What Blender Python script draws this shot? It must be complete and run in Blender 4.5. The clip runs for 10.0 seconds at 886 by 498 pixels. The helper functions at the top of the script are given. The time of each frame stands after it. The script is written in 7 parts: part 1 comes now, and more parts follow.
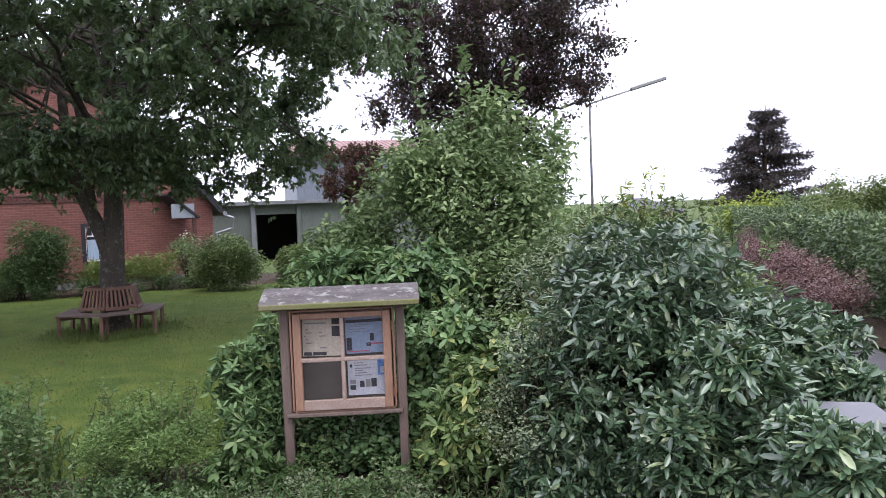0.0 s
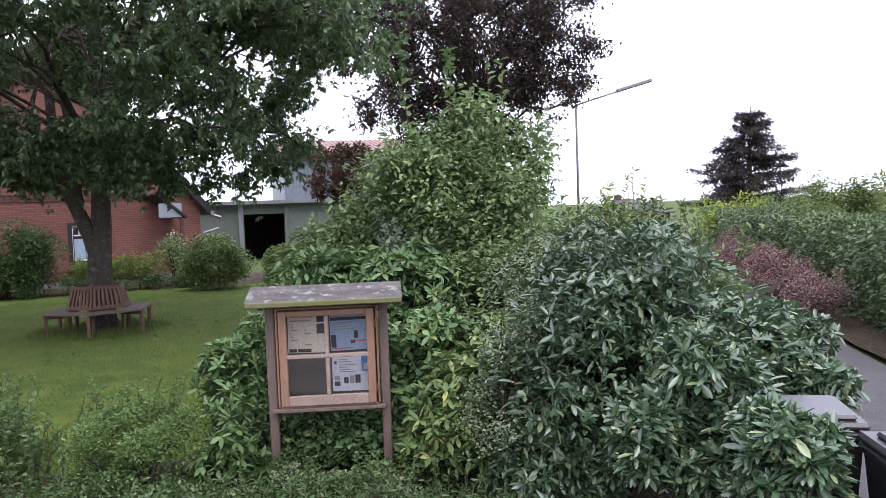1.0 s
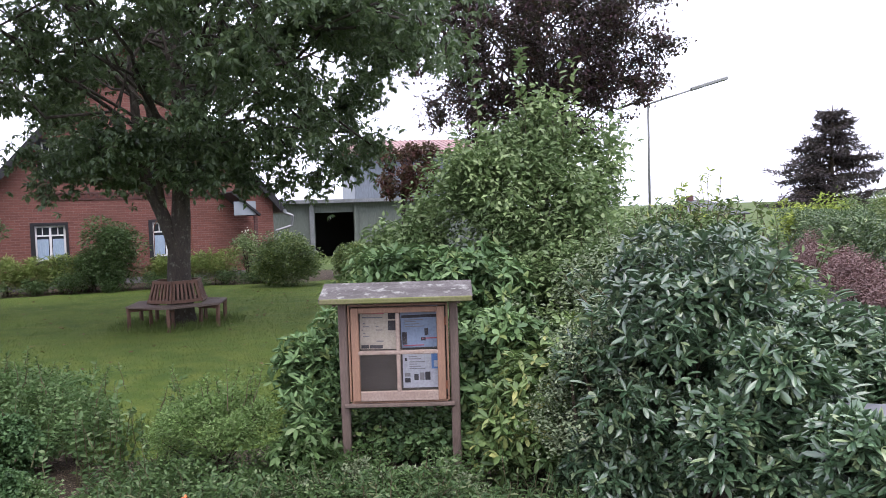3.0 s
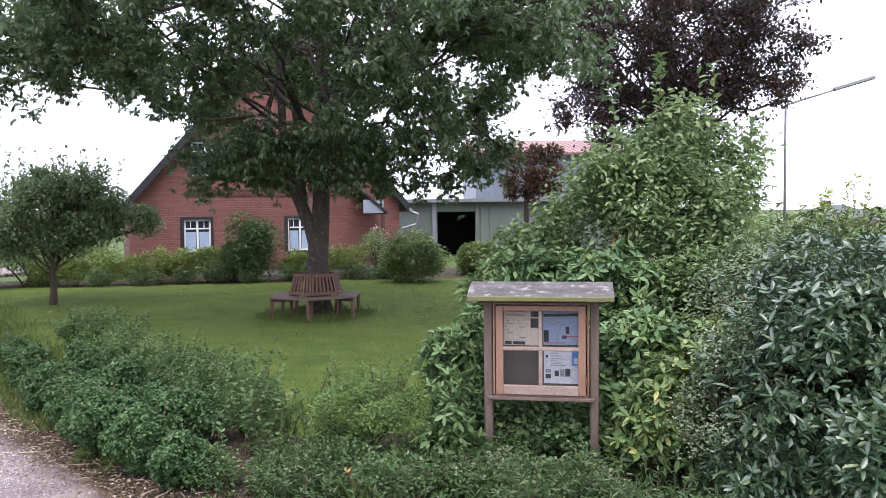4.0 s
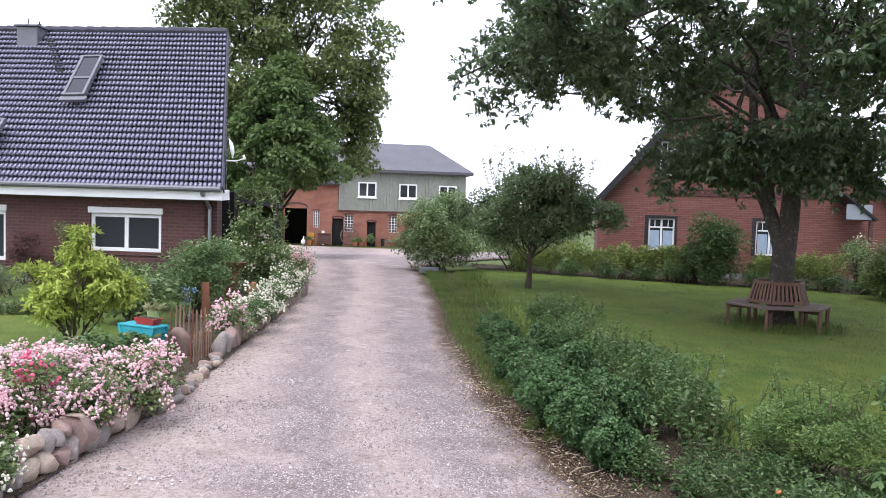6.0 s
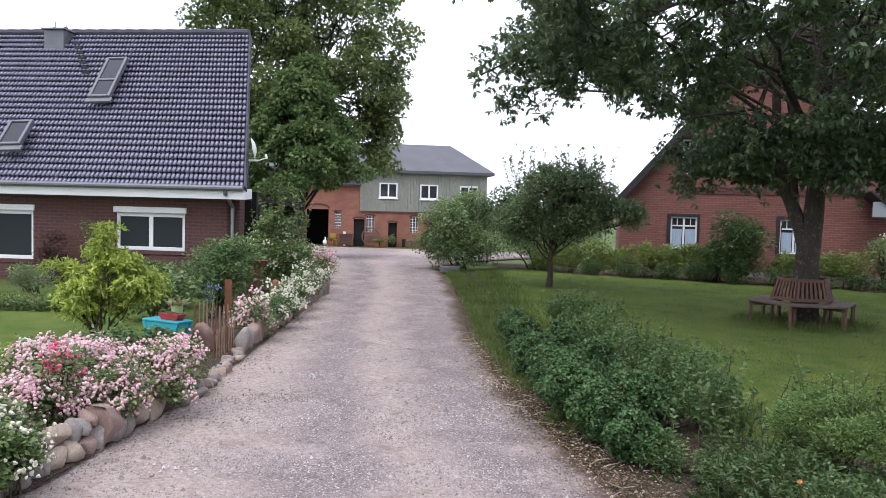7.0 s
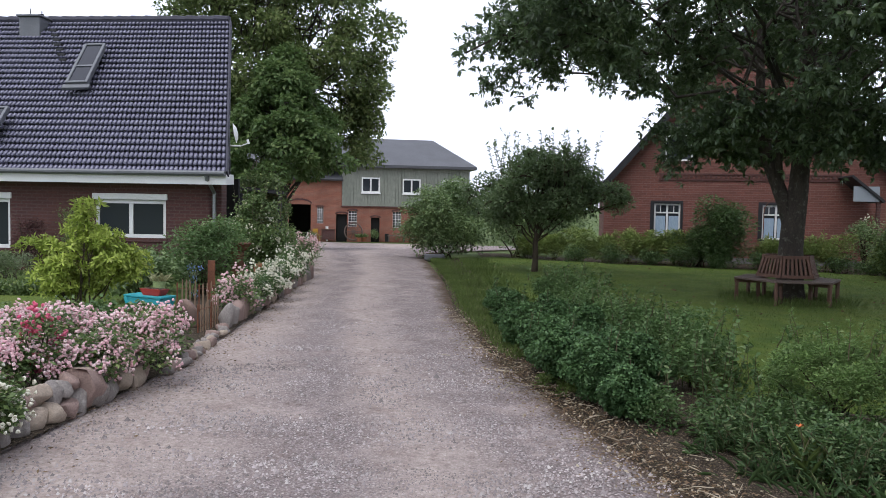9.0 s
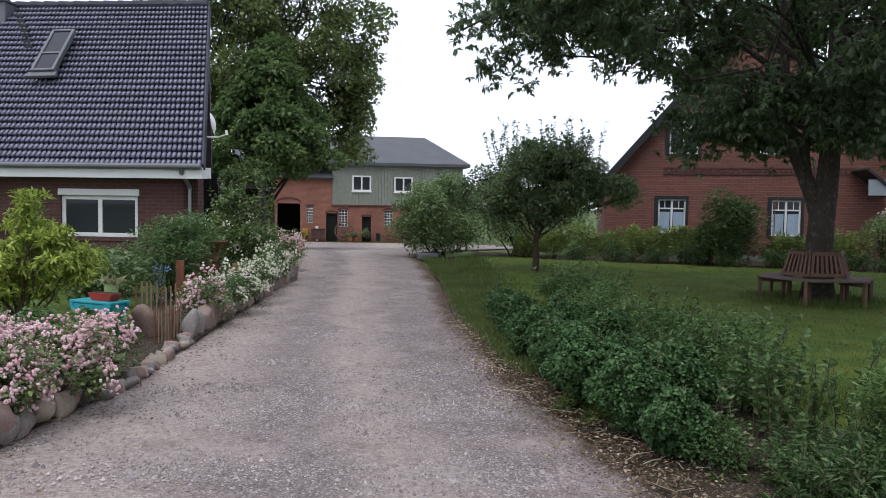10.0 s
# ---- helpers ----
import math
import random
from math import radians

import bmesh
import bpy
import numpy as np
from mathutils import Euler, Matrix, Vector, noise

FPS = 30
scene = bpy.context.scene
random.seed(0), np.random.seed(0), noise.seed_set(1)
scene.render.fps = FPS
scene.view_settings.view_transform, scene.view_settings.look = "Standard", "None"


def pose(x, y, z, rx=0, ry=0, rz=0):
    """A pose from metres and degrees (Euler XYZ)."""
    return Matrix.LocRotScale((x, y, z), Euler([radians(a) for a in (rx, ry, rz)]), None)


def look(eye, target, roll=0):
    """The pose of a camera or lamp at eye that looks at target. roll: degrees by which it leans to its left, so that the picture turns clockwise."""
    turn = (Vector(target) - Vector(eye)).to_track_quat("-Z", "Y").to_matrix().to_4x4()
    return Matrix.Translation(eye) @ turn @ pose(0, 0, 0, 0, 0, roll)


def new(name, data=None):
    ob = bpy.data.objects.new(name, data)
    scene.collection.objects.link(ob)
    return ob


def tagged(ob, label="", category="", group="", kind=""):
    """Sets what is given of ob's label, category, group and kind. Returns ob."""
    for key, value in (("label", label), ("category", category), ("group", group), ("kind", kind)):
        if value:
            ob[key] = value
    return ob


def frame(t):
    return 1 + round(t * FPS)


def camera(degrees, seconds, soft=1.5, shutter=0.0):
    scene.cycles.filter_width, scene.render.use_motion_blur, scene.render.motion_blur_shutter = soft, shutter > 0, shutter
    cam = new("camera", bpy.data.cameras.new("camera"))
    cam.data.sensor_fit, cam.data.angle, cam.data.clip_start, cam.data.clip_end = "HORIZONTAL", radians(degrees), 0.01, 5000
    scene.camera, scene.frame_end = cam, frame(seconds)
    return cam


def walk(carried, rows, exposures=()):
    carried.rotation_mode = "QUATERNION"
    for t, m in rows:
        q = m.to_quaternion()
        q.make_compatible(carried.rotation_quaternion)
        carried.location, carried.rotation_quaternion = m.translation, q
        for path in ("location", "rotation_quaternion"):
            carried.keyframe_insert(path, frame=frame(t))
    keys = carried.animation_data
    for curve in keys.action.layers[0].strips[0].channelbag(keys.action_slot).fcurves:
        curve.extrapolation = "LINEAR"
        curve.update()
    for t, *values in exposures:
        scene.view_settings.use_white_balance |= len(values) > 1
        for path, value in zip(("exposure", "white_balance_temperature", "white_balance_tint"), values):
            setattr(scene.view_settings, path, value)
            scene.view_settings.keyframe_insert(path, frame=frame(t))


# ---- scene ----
cam = camera(60.0, 10.0, soft=0.65)
PATH = [
    (0.0, pose(0.023, 0.044, 1.943, 87.01, 2.27, -0.22)),
    (0.5, pose(0.045, -0.014, 1.943, 87.00, 2.22, -0.52)),
    (1.0, pose(0.066, -0.094, 1.945, 86.98, 2.12, -1.07)),
    (1.5, pose(0.087, -0.109, 1.945, 86.98, 2.02, -0.76)),
    (2.0, pose(0.075, -0.105, 1.945, 87.02, 1.78, 0.34)),
    (3.5, pose(-0.034, -0.178, 1.944, 87.26, 1.38, 7.77)),
    (4.0, pose(-0.141, -0.453, 1.971, 87.28, 0.67, 12.60)),
    (4.5, pose(-0.175, -0.471, 1.945, 87.34, 0.27, 16.55)),
    (5.0, pose(0.054, -0.485, 1.942, 87.28, -0.03, 28.49)),
    (5.5, pose(0.185, -0.501, 1.964, 87.12, -0.65, 39.18)),
    (6.0, pose(0.063, -0.481, 1.975, 86.90, -1.71, 46.64)),
    (7.5, pose(0.135, -0.517, 1.796, 86.96, -1.50, 48.28)),
    (8.0, pose(0.170, -0.567, 1.647, 86.95, -1.34, 47.70)),
    (8.5, pose(0.185, -0.614, 1.588, 86.90, -1.18, 47.19)),
    (9.0, pose(-0.004, -0.471, 1.576, 86.91, -1.08, 46.87)),
    (9.5, pose(-0.385, -0.161, 1.541, 86.91, -1.00, 46.49)),
    (10.0, pose(-0.927, 0.335, 1.471, 86.92, -0.82, 46.28)),
]
walk(cam, PATH, exposures=[(0.0, 0.87, 6220, 16), (3.5, 1.06, 6220, 16), (4.5, 1.21, 6170, 16.5), (5.5, 1.13, 6220, 14), (6.0, 0.97, 6240, 12), (7.5, 0.55, 6290, 10), (8.5, 0.34, 6270, 8), (10.0, 0.06, 6230, 5.5)])

# ---- overcast daylight ----
world = bpy.data.worlds.new("world")
scene.world = world
world.use_nodes = True
wn, wl = world.node_tree.nodes, world.node_tree.links
wn.clear()
sky = wn.new("ShaderNodeTexSky")
sky.sky_type, sky.sun_disc = 'NISHITA', False
sky.sun_elevation, sky.sun_rotation = radians(61), radians(200)
sky.dust_density = 4.0
grey = wn.new("ShaderNodeMix")
grey.data_type = 'RGBA'
grey.inputs[0].default_value = 0.85
grey.inputs[7].default_value = (10.35, 10.45, 12.2, 1)
bg = wn.new("ShaderNodeBackground")
bg.inputs[1].default_value = 0.115
wo = wn.new("ShaderNodeOutputWorld")
wl.new(sky.outputs[0], grey.inputs[6])
wl.new(grey.outputs[2], bg.inputs[0])
wl.new(bg.outputs[0], wo.inputs[0])
sun_data = bpy.data.lights.new("sun", 'SUN')
sun_data.energy, sun_data.angle, sun_data.color = 1.25, radians(45), (1.0, 0.96, 0.9)
sun = new("sun", sun_data)
sun.matrix_world = look((1.9, -5.2, 10), (0, 0, 0))

# ---- materials ----
rng = np.random.default_rng(7)


def nodes_of(name):
    m = bpy.data.materials.new(name)
    m.use_nodes = True
    nt = m.node_tree
    nt.nodes.clear()
    out = nt.nodes.new("ShaderNodeOutputMaterial")
    b = nt.nodes.new("ShaderNodeBsdfPrincipled")
    nt.links.new(b.outputs[0], out.inputs[0])
    return m, nt, b, out


def mixrgb(nt, fac, a, b, mode='MIX'):
    n = nt.nodes.new("ShaderNodeMix")
    n.data_type, n.blend_type = 'RGBA', mode
    for i, v in ((0, fac), (6, a), (7, b)):
        if isinstance(v, bpy.types.NodeSocket):
            nt.links.new(v, n.inputs[i])
        else:
            n.inputs[i].default_value = v if i == 0 else (*v, 1)
    return n.outputs[2]


def noise_tex(nt, scale, detail=4, stretch=None, rough=0.55):
    tc = nt.nodes.new("ShaderNodeTexCoord")
    n = nt.nodes.new("ShaderNodeTexNoise")
    n.inputs["Scale"].default_value, n.inputs["Detail"].default_value = scale, detail
    n.inputs["Roughness"].default_value = rough
    src = tc.outputs["Object"]
    if stretch:
        mp = nt.nodes.new("ShaderNodeMapping")
        mp.inputs["Scale"].default_value = stretch
        nt.links.new(src, mp.inputs[0])
        src = mp.outputs[0]
    nt.links.new(src, n.inputs["Vector"])
    return n.outputs[0]


def ramp(nt, fac, lo, hi):
    n = nt.nodes.new("ShaderNodeMapRange")
    n.inputs[1].default_value, n.inputs[2].default_value = lo, hi
    nt.links.new(fac, n.inputs[0])
    return n.outputs[0]


def bump(nt, b, height, strength, dist):
    n = nt.nodes.new("ShaderNodeBump")
    n.inputs["Strength"].default_value, n.inputs["Distance"].default_value = strength, dist
    nt.links.new(height, n.inputs["Height"])
    nt.links.new(n.outputs[0], b.inputs["Normal"])


def plain(name, a, b=None, rough=0.6, metal=0.0, scale=8.0, fine=60.0, bumps=0.3, dist=0.004, stretch=None, spec=0.5, third=None, grain=0.25):
    """A surface of two colours mixed by coarse stains and fine grain, with a fine relief."""
    m, nt, p, _ = nodes_of(name)
    b = b or tuple(c * 0.7 for c in a)
    big = noise_tex(nt, scale, 5, stretch)
    small = noise_tex(nt, fine, 3, stretch)
    col = mixrgb(nt, ramp(nt, big, 0.35, 0.65), a, b)
    if third:
        col = mixrgb(nt, ramp(nt, noise_tex(nt, scale * 2.7, 6), 0.56, 0.66), col, third)
    col = mixrgb(nt, ramp(nt, small, 0.3, 0.75), col, tuple(c * (1 - grain) for c in b))
    nt.links.new(col, p.inputs["Base Color"])
    p.inputs["Roughness"].default_value, p.inputs["Metallic"].default_value = rough, metal
    p.inputs["Specular IOR Level"].default_value = spec
    bump(nt, p, small, bumps, dist)
    return m


def leafy(name, a, b, rough=0.5, through_light=0.25, tip=None, spec=0.22, shade=0.68, veil=(0.15, 0.235, 0.07)):
    """Foliage: every leaf its own shade between a and b, a few of them as tip."""
    m, nt, p, out = nodes_of(name)
    mute = lambda c: tuple(v + 0.1 * (0.3 * c[0] + 0.6 * c[1] + 0.1 * c[2] - v) for v in c)
    a, b, tip = mute(a), mute(b), tip and mute(tip)
    a, b = tuple(c * 0.8 for c in a), tuple(c * 1.14 for c in b)
    geo = nt.nodes.new("ShaderNodeNewGeometry")
    r = geo.outputs["Random Per Island"]
    col = mixrgb(nt, r, a, b)
    if tip:
        col = mixrgb(nt, ramp(nt, r, 0.86, 0.9), col, tip)
    col = mixrgb(nt, ramp(nt, noise_tex(nt, 1.3, 2), 0.3, 0.75), col, tuple(c * shade for c in a))
    nt.links.new(col, p.inputs["Base Color"])
    p.inputs["Roughness"].default_value = rough
    p.inputs["Specular IOR Level"].default_value = spec
    tr = nt.nodes.new("ShaderNodeBsdfTranslucent")
    nt.links.new(mixrgb(nt, 0.5, col, veil), tr.inputs[0])
    mx = nt.nodes.new("ShaderNodeMixShader")
    mx.inputs[0].default_value = through_light
    nt.links.new(p.outputs[0], mx.inputs[1])
    nt.links.new(tr.outputs[0], mx.inputs[2])
    nt.links.new(mx.outputs[0], out.inputs[0])
    return m


def bricked(name, a, b, mortar, width, height, joint=0.012, rough=0.85, weather=(0.12, 0.05, 0.035)):
    m, nt, p, _ = nodes_of(name)
    tc = nt.nodes.new("ShaderNodeTexCoord")
    # the wall's own run along x or y, and its height
    sep = nt.nodes.new("ShaderNodeSeparateXYZ")
    nt.links.new(tc.outputs["Object"], sep.inputs[0])
    add = nt.nodes.new("ShaderNodeMath")
    nt.links.new(sep.outputs[0], add.inputs[0])
    nt.links.new(sep.outputs[1], add.inputs[1])
    com = nt.nodes.new("ShaderNodeCombineXYZ")
    nt.links.new(add.outputs[0], com.inputs[0])
    nt.links.new(sep.outputs[2], com.inputs[1])
    br = nt.nodes.new("ShaderNodeTexBrick")
    br.inputs["Scale"].default_value = 1.0
    br.inputs["Brick Width"].default_value, br.inputs["Row Height"].default_value = width, height
    br.inputs["Mortar Size"].default_value = joint
    br.inputs["Color1"].default_value, br.inputs["Color2"].default_value = (*a, 1), (*b, 1)
    br.inputs["Mortar"].default_value = (*mortar, 1)
    nt.links.new(com.outputs[0], br.inputs["Vector"])
    big = noise_tex(nt, 0.9, 6)
    col = mixrgb(nt, ramp(nt, big, 0.42, 0.72), br.outputs[0], weather)
    col2 = mixrgb(nt, 0.55, br.outputs[0], col)
    col2 = mixrgb(nt, ramp(nt, noise_tex(nt, 30, 3), 0.35, 0.8), col2, tuple(c * 0.7 for c in b))
    nt.links.new(col2, p.inputs["Base Color"])
    p.inputs["Roughness"].default_value = rough
    inv = nt.nodes.new("ShaderNodeMath")
    inv.operation = 'SUBTRACT'
    inv.inputs[0].default_value = 1.0
    nt.links.new(br.outputs[1], inv.inputs[1])
    bump(nt, p, inv.outputs[0], 0.6, 0.01)
    return m


def glassy(name, tint=(0.03, 0.035, 0.04), rough=0.03):
    m, nt, p, _ = nodes_of(name)
    p.inputs["Base Color"].default_value = (*tint, 1)
    p.inputs["Roughness"].default_value = rough
    p.inputs["Specular IOR Level"].default_value = 0.3
    return m


def clear_glass(name):
    m, nt, p, _ = nodes_of(name)
    p.inputs["Base Color"].default_value = (1, 1, 1, 1)
    p.inputs["Roughness"].default_value = 0.02
    p.inputs["IOR"].default_value = 1.2
    p.inputs["Transmission Weight"].default_value = 1.0
    return m


def ground_mat(name, cols, scale, fine, bumps, dist, rough=0.95, speck=None):
    m, nt, p, _ = nodes_of(name)
    col = mixrgb(nt, ramp(nt, noise_tex(nt, scale, 6), 0.35, 0.65), cols[0], cols[1])
    col = mixrgb(nt, ramp(nt, noise_tex(nt, scale * 6, 4), 0.4, 0.7), col, cols[2])
    f = noise_tex(nt, fine, 3, rough=0.7)
    col = mixrgb(nt, ramp(nt, f, 0.3, 0.7), tuple(c * 0.55 for c in cols[1]), col)
    if speck:
        v = nt.nodes.new("ShaderNodeTexVoronoi")
        v.inputs["Scale"].default_value = speck[1]
        tc = nt.nodes.new("ShaderNodeTexCoord")
        nt.links.new(tc.outputs["Object"], v.inputs["Vector"])
        sepc = nt.nodes.new("ShaderNodeSeparateColor")
        nt.links.new(v.outputs["Color"], sepc.inputs[0])
        col = mixrgb(nt, ramp(nt, sepc.outputs[0], 0.62, 0.95), col, speck[0])
        col = mixrgb(nt, ramp(nt, sepc.outputs[1], 0.66, 0.92), col, tuple(c * 0.5 for c in cols[1]))
        col = mixrgb(nt, ramp(nt, v.outputs["Distance"], 0.25, 0.75), col, tuple(c * 0.35 for c in cols[1]))
    nt.links.new(col, p.inputs["Base Color"])
    p.inputs["Roughness"].default_value = rough
    p.inputs["Specular IOR Level"].default_value = 0.2
    bump(nt, p, f, bumps, dist)
    return m


M_EARTH = ground_mat("earth", [(0.17, 0.122, 0.088), (0.095, 0.07, 0.05), (0.10, 0.10, 0.045)], 1.4, 38, 1.0, 0.04, speck=((0.28, 0.215, 0.15), 95))
M_FIELD = ground_mat("field_grass", [(0.10, 0.15, 0.035), (0.08, 0.12, 0.03), (0.12, 0.15, 0.05)], 0.15, 30, 0.6, 0.03)
M_LAWN = ground_mat("lawn_turf", [(0.148, 0.210, 0.033), (0.062, 0.110, 0.018), (0.180, 0.210, 0.042)], 0.4, 90, 0.8, 0.02)
M_ASPHALT = ground_mat("asphalt", [(0.13, 0.125, 0.13), (0.10, 0.098, 0.10), (0.15, 0.145, 0.145)], 0.7, 120, 0.5, 0.006, 0.85)
M_CONCRETE = plain("kerb_concrete", (0.24, 0.23, 0.23), (0.17, 0.165, 0.16), 0.9, scale=3, fine=80)
M_BRICK_RED = bricked("red_brick", (0.225, 0.082, 0.06), (0.15, 0.054, 0.042), (0.23, 0.14, 0.115), 0.24, 0.075, 0.008)
M_BRICK_DARK = bricked("dark_red_brick", (0.115, 0.042, 0.036), (0.072, 0.028, 0.026), (0.115, 0.075, 0.068), 0.25, 0.078, 0.013)
M_BRICK_BARN = bricked("old_barn_brick", (0.37, 0.14, 0.085), (0.27, 0.10, 0.065), (0.27, 0.17, 0.125), 0.25, 0.08, 0.012)
M_TILE = plain("glazed_roof_tile", (0.205, 0.20, 0.28), (0.135, 0.13, 0.19), 0.25, scale=1.5, fine=20, bumps=0.1, spec=0.7)
M_RIDGE = plain("matt_ridge_tile", (0.07, 0.068, 0.095), (0.045, 0.044, 0.06), 0.7, scale=3, fine=40, bumps=0.2, spec=0.3)
M_SLATE = plain("grey_roof_sheet", (0.095, 0.097, 0.108), (0.065, 0.066, 0.073), 0.55, scale=0.8, fine=20)
M_REDROOF = plain("red_metal_roof", (0.34, 0.19, 0.165), (0.25, 0.135, 0.12), 0.6, scale=0.6, fine=14, third=(0.40, 0.31, 0.27))
M_GREENCLAD = plain("green_board_cladding", (0.285, 0.30, 0.25), (0.225, 0.24, 0.20), 0.75, scale=1.2, fine=20, stretch=(1, 1, 0.2))
M_BLUECLAD = plain("pale_metal_cladding", (0.22, 0.255, 0.29), (0.18, 0.21, 0.24), 0.5, scale=0.8, fine=20, stretch=(1, 1, 0.15))
M_SHED = plain("grey_green_sheet", (0.16, 0.185, 0.16), (0.12, 0.14, 0.12), 0.6, scale=0.8, fine=20, stretch=(1, 1, 0.2))
# near-black: painted shade inside rooms and the bay; also doors and one pot
M_DARK = plain("near_black_and_shade", (0.012, 0.011, 0.01), (0.008, 0.008, 0.008), 0.9)
M_WHITE = plain("white_paint", (0.80, 0.80, 0.79), (0.74, 0.74, 0.72), 0.45, scale=2, fine=40, bumps=0.03, grain=0.05)
M_ZINCDARK = plain("dull_zinc", (0.17, 0.175, 0.19), (0.13, 0.135, 0.145), 0.5, 0.3, scale=3, fine=40, bumps=0.05, grain=0.1)
M_GREYMETAL = plain("zinc", (0.34, 0.35, 0.36), (0.25, 0.26, 0.27), 0.45, 0.7, scale=3, fine=40, bumps=0.1)
M_BLACKWOOD = plain("black_stained_wood", (0.02, 0.02, 0.025), (0.012, 0.012, 0.014), 0.6)
M_OAKPOST = plain("weathered_post_wood", (0.185, 0.130, 0.105), (0.125, 0.092, 0.076), 0.85, scale=5, fine=50, stretch=(6, 6, 0.6), bumps=0.5)
M_SASH = plain("stained_sash_wood", (0.33, 0.19, 0.12), (0.25, 0.14, 0.09), 0.6, scale=6, fine=60, stretch=(6, 6, 0.6), bumps=0.3)
M_SASHBAR = plain("faded_sash_wood", (0.38, 0.30, 0.25), (0.29, 0.21, 0.17), 0.75, scale=8, fine=60, bumps=0.3)
M_ROOFBOARD = plain("lichened_roof_board", (0.185, 0.17, 0.165), (0.085, 0.075, 0.072), 0.95, scale=5, fine=60, bumps=0.8, dist=0.01, stretch=(0.8, 3, 3), third=(0.36, 0.36, 0.33))
M_MOSSEDGE = plain("mossy_board_edge", (0.17, 0.15, 0.09), (0.14, 0.15, 0.05), 0.95, scale=7, fine=60, bumps=0.6)
M_BENCH = plain("teak_bench_wood", (0.155, 0.078, 0.05), (0.10, 0.05, 0.032), 0.7, scale=5, fine=50, stretch=(2, 2, 2), bumps=0.3)
M_BENCHGREY = plain("greyed_bench_wood", (0.15, 0.11, 0.09), (0.10, 0.07, 0.055), 0.8, scale=5, fine=50, bumps=0.3)
M_BARK = plain("chestnut_bark", (0.075, 0.06, 0.045), (0.04, 0.032, 0.025), 0.95, scale=5, fine=30, stretch=(3, 3, 0.7), bumps=0.9, dist=0.03, third=(0.14, 0.14, 0.11))
M_TWIG = plain("brown_twig", (0.07, 0.05, 0.03), (0.045, 0.033, 0.02), 0.9)
M_STEMGREEN = plain("green_stem", (0.08, 0.11, 0.03), (0.10, 0.07, 0.04), 0.8)
M_PAPER_CREAM = plain("cream_paper", (0.52, 0.47, 0.38), (0.46, 0.41, 0.33), 0.8, scale=4, fine=50, bumps=0.02)
M_PAPER_BLUE = plain("pale_blue_paper", (0.24, 0.31, 0.42), (0.20, 0.26, 0.36), 0.8, scale=4, fine=50, bumps=0.02)
M_PAPER_WHITE = plain("white_paper", (0.46, 0.48, 0.53), (0.40, 0.42, 0.47), 0.8, scale=4, fine=50, bumps=0.02)
M_BOARDBACK = plain("grey_brown_backing", (0.085, 0.075, 0.066), (0.05, 0.044, 0.038), 0.8, scale=5, fine=60, stretch=(1, 1, 5))
M_INK = plain("dark_print", (0.04, 0.04, 0.05), (0.03, 0.03, 0.035), 0.8)
M_INKGREY = plain("grey_print", (0.22, 0.22, 0.23), (0.18, 0.18, 0.19), 0.8)
M_INKRED = plain("red_print", (0.40, 0.10, 0.13), (0.35, 0.08, 0.11), 0.8)
M_INKBLUE = plain("blue_print", (0.10, 0.22, 0.45), (0.08, 0.18, 0.40), 0.8)
M_BIN = plain("black_bin_plastic", (0.018, 0.017, 0.02), (0.012, 0.012, 0.014), 0.45, scale=6, fine=80, bumps=0.1)
M_BINLID = plain("dusty_lid_plastic", (0.055, 0.052, 0.055), (0.035, 0.034, 0.036), 0.28, scale=6, fine=80, bumps=0.1)
M_TEAL = plain("turquoise_paint", (0.03, 0.36, 0.40), (0.02, 0.28, 0.33), 0.5)
M_REDPAINT = plain("red_enamel", (0.42, 0.04, 0.03), (0.33, 0.03, 0.025), 0.45)
M_GREENPLASTIC = plain("green_plastic", (0.08, 0.36, 0.14), (0.06, 0.28, 0.11), 0.45)
M_TERRA = plain("terracotta", (0.38, 0.14, 0.07), (0.30, 0.11, 0.06), 0.85)
M_RUST = plain("rusted_iron", (0.22, 0.085, 0.04), (0.13, 0.05, 0.028), 0.9, scale=12, fine=80, bumps=0.5)
M_RUSTSTONE = plain("reddish_boulder", (0.26, 0.17, 0.13), (0.15, 0.10, 0.08), 0.85, scale=7, fine=60, bumps=0.4)
M_PALING = plain("chestnut_paling", (0.30, 0.20, 0.13), (0.21, 0.14, 0.09), 0.85, scale=9, fine=60, stretch=(4, 4, 0.6))
M_STONE_A = plain("grey_fieldstone", (0.31, 0.275, 0.25), (0.21, 0.185, 0.168), 0.85, scale=6, fine=70, bumps=0.5, dist=0.01, third=(0.36, 0.34, 0.31))
M_STONE_B = plain("pinkish_fieldstone", (0.33, 0.235, 0.20), (0.25, 0.175, 0.15), 0.85, scale=6, fine=70, bumps=0.5, dist=0.01)
M_STONE_C = plain("sandy_fieldstone", (0.44, 0.36, 0.28), (0.31, 0.25, 0.195), 0.85, scale=6, fine=70, bumps=0.5, dist=0.01)
M_GLASS = glassy("dark_window_glass")
M_PORCH = glassy("pale_porch_glass", (0.26, 0.29, 0.32), 0.12)
M_SKYGLASS = glassy("roof_window_glass", (0.02, 0.022, 0.03), 0.15)
M_PANE = clear_glass("clear_pane")
M_CURTAIN = plain("pale_blue_curtain", (0.42, 0.52, 0.62), (0.33, 0.43, 0.54), 0.9, scale=4, fine=30, stretch=(5, 5, 0.5))
M_LAMP = plain("lamp_housing", (0.30, 0.31, 0.30), (0.24, 0.25, 0.24), 0.5)
M_YELLOW = plain("yellow_paint", (0.55, 0.32, 0.04), (0.45, 0.25, 0.03), 0.6)

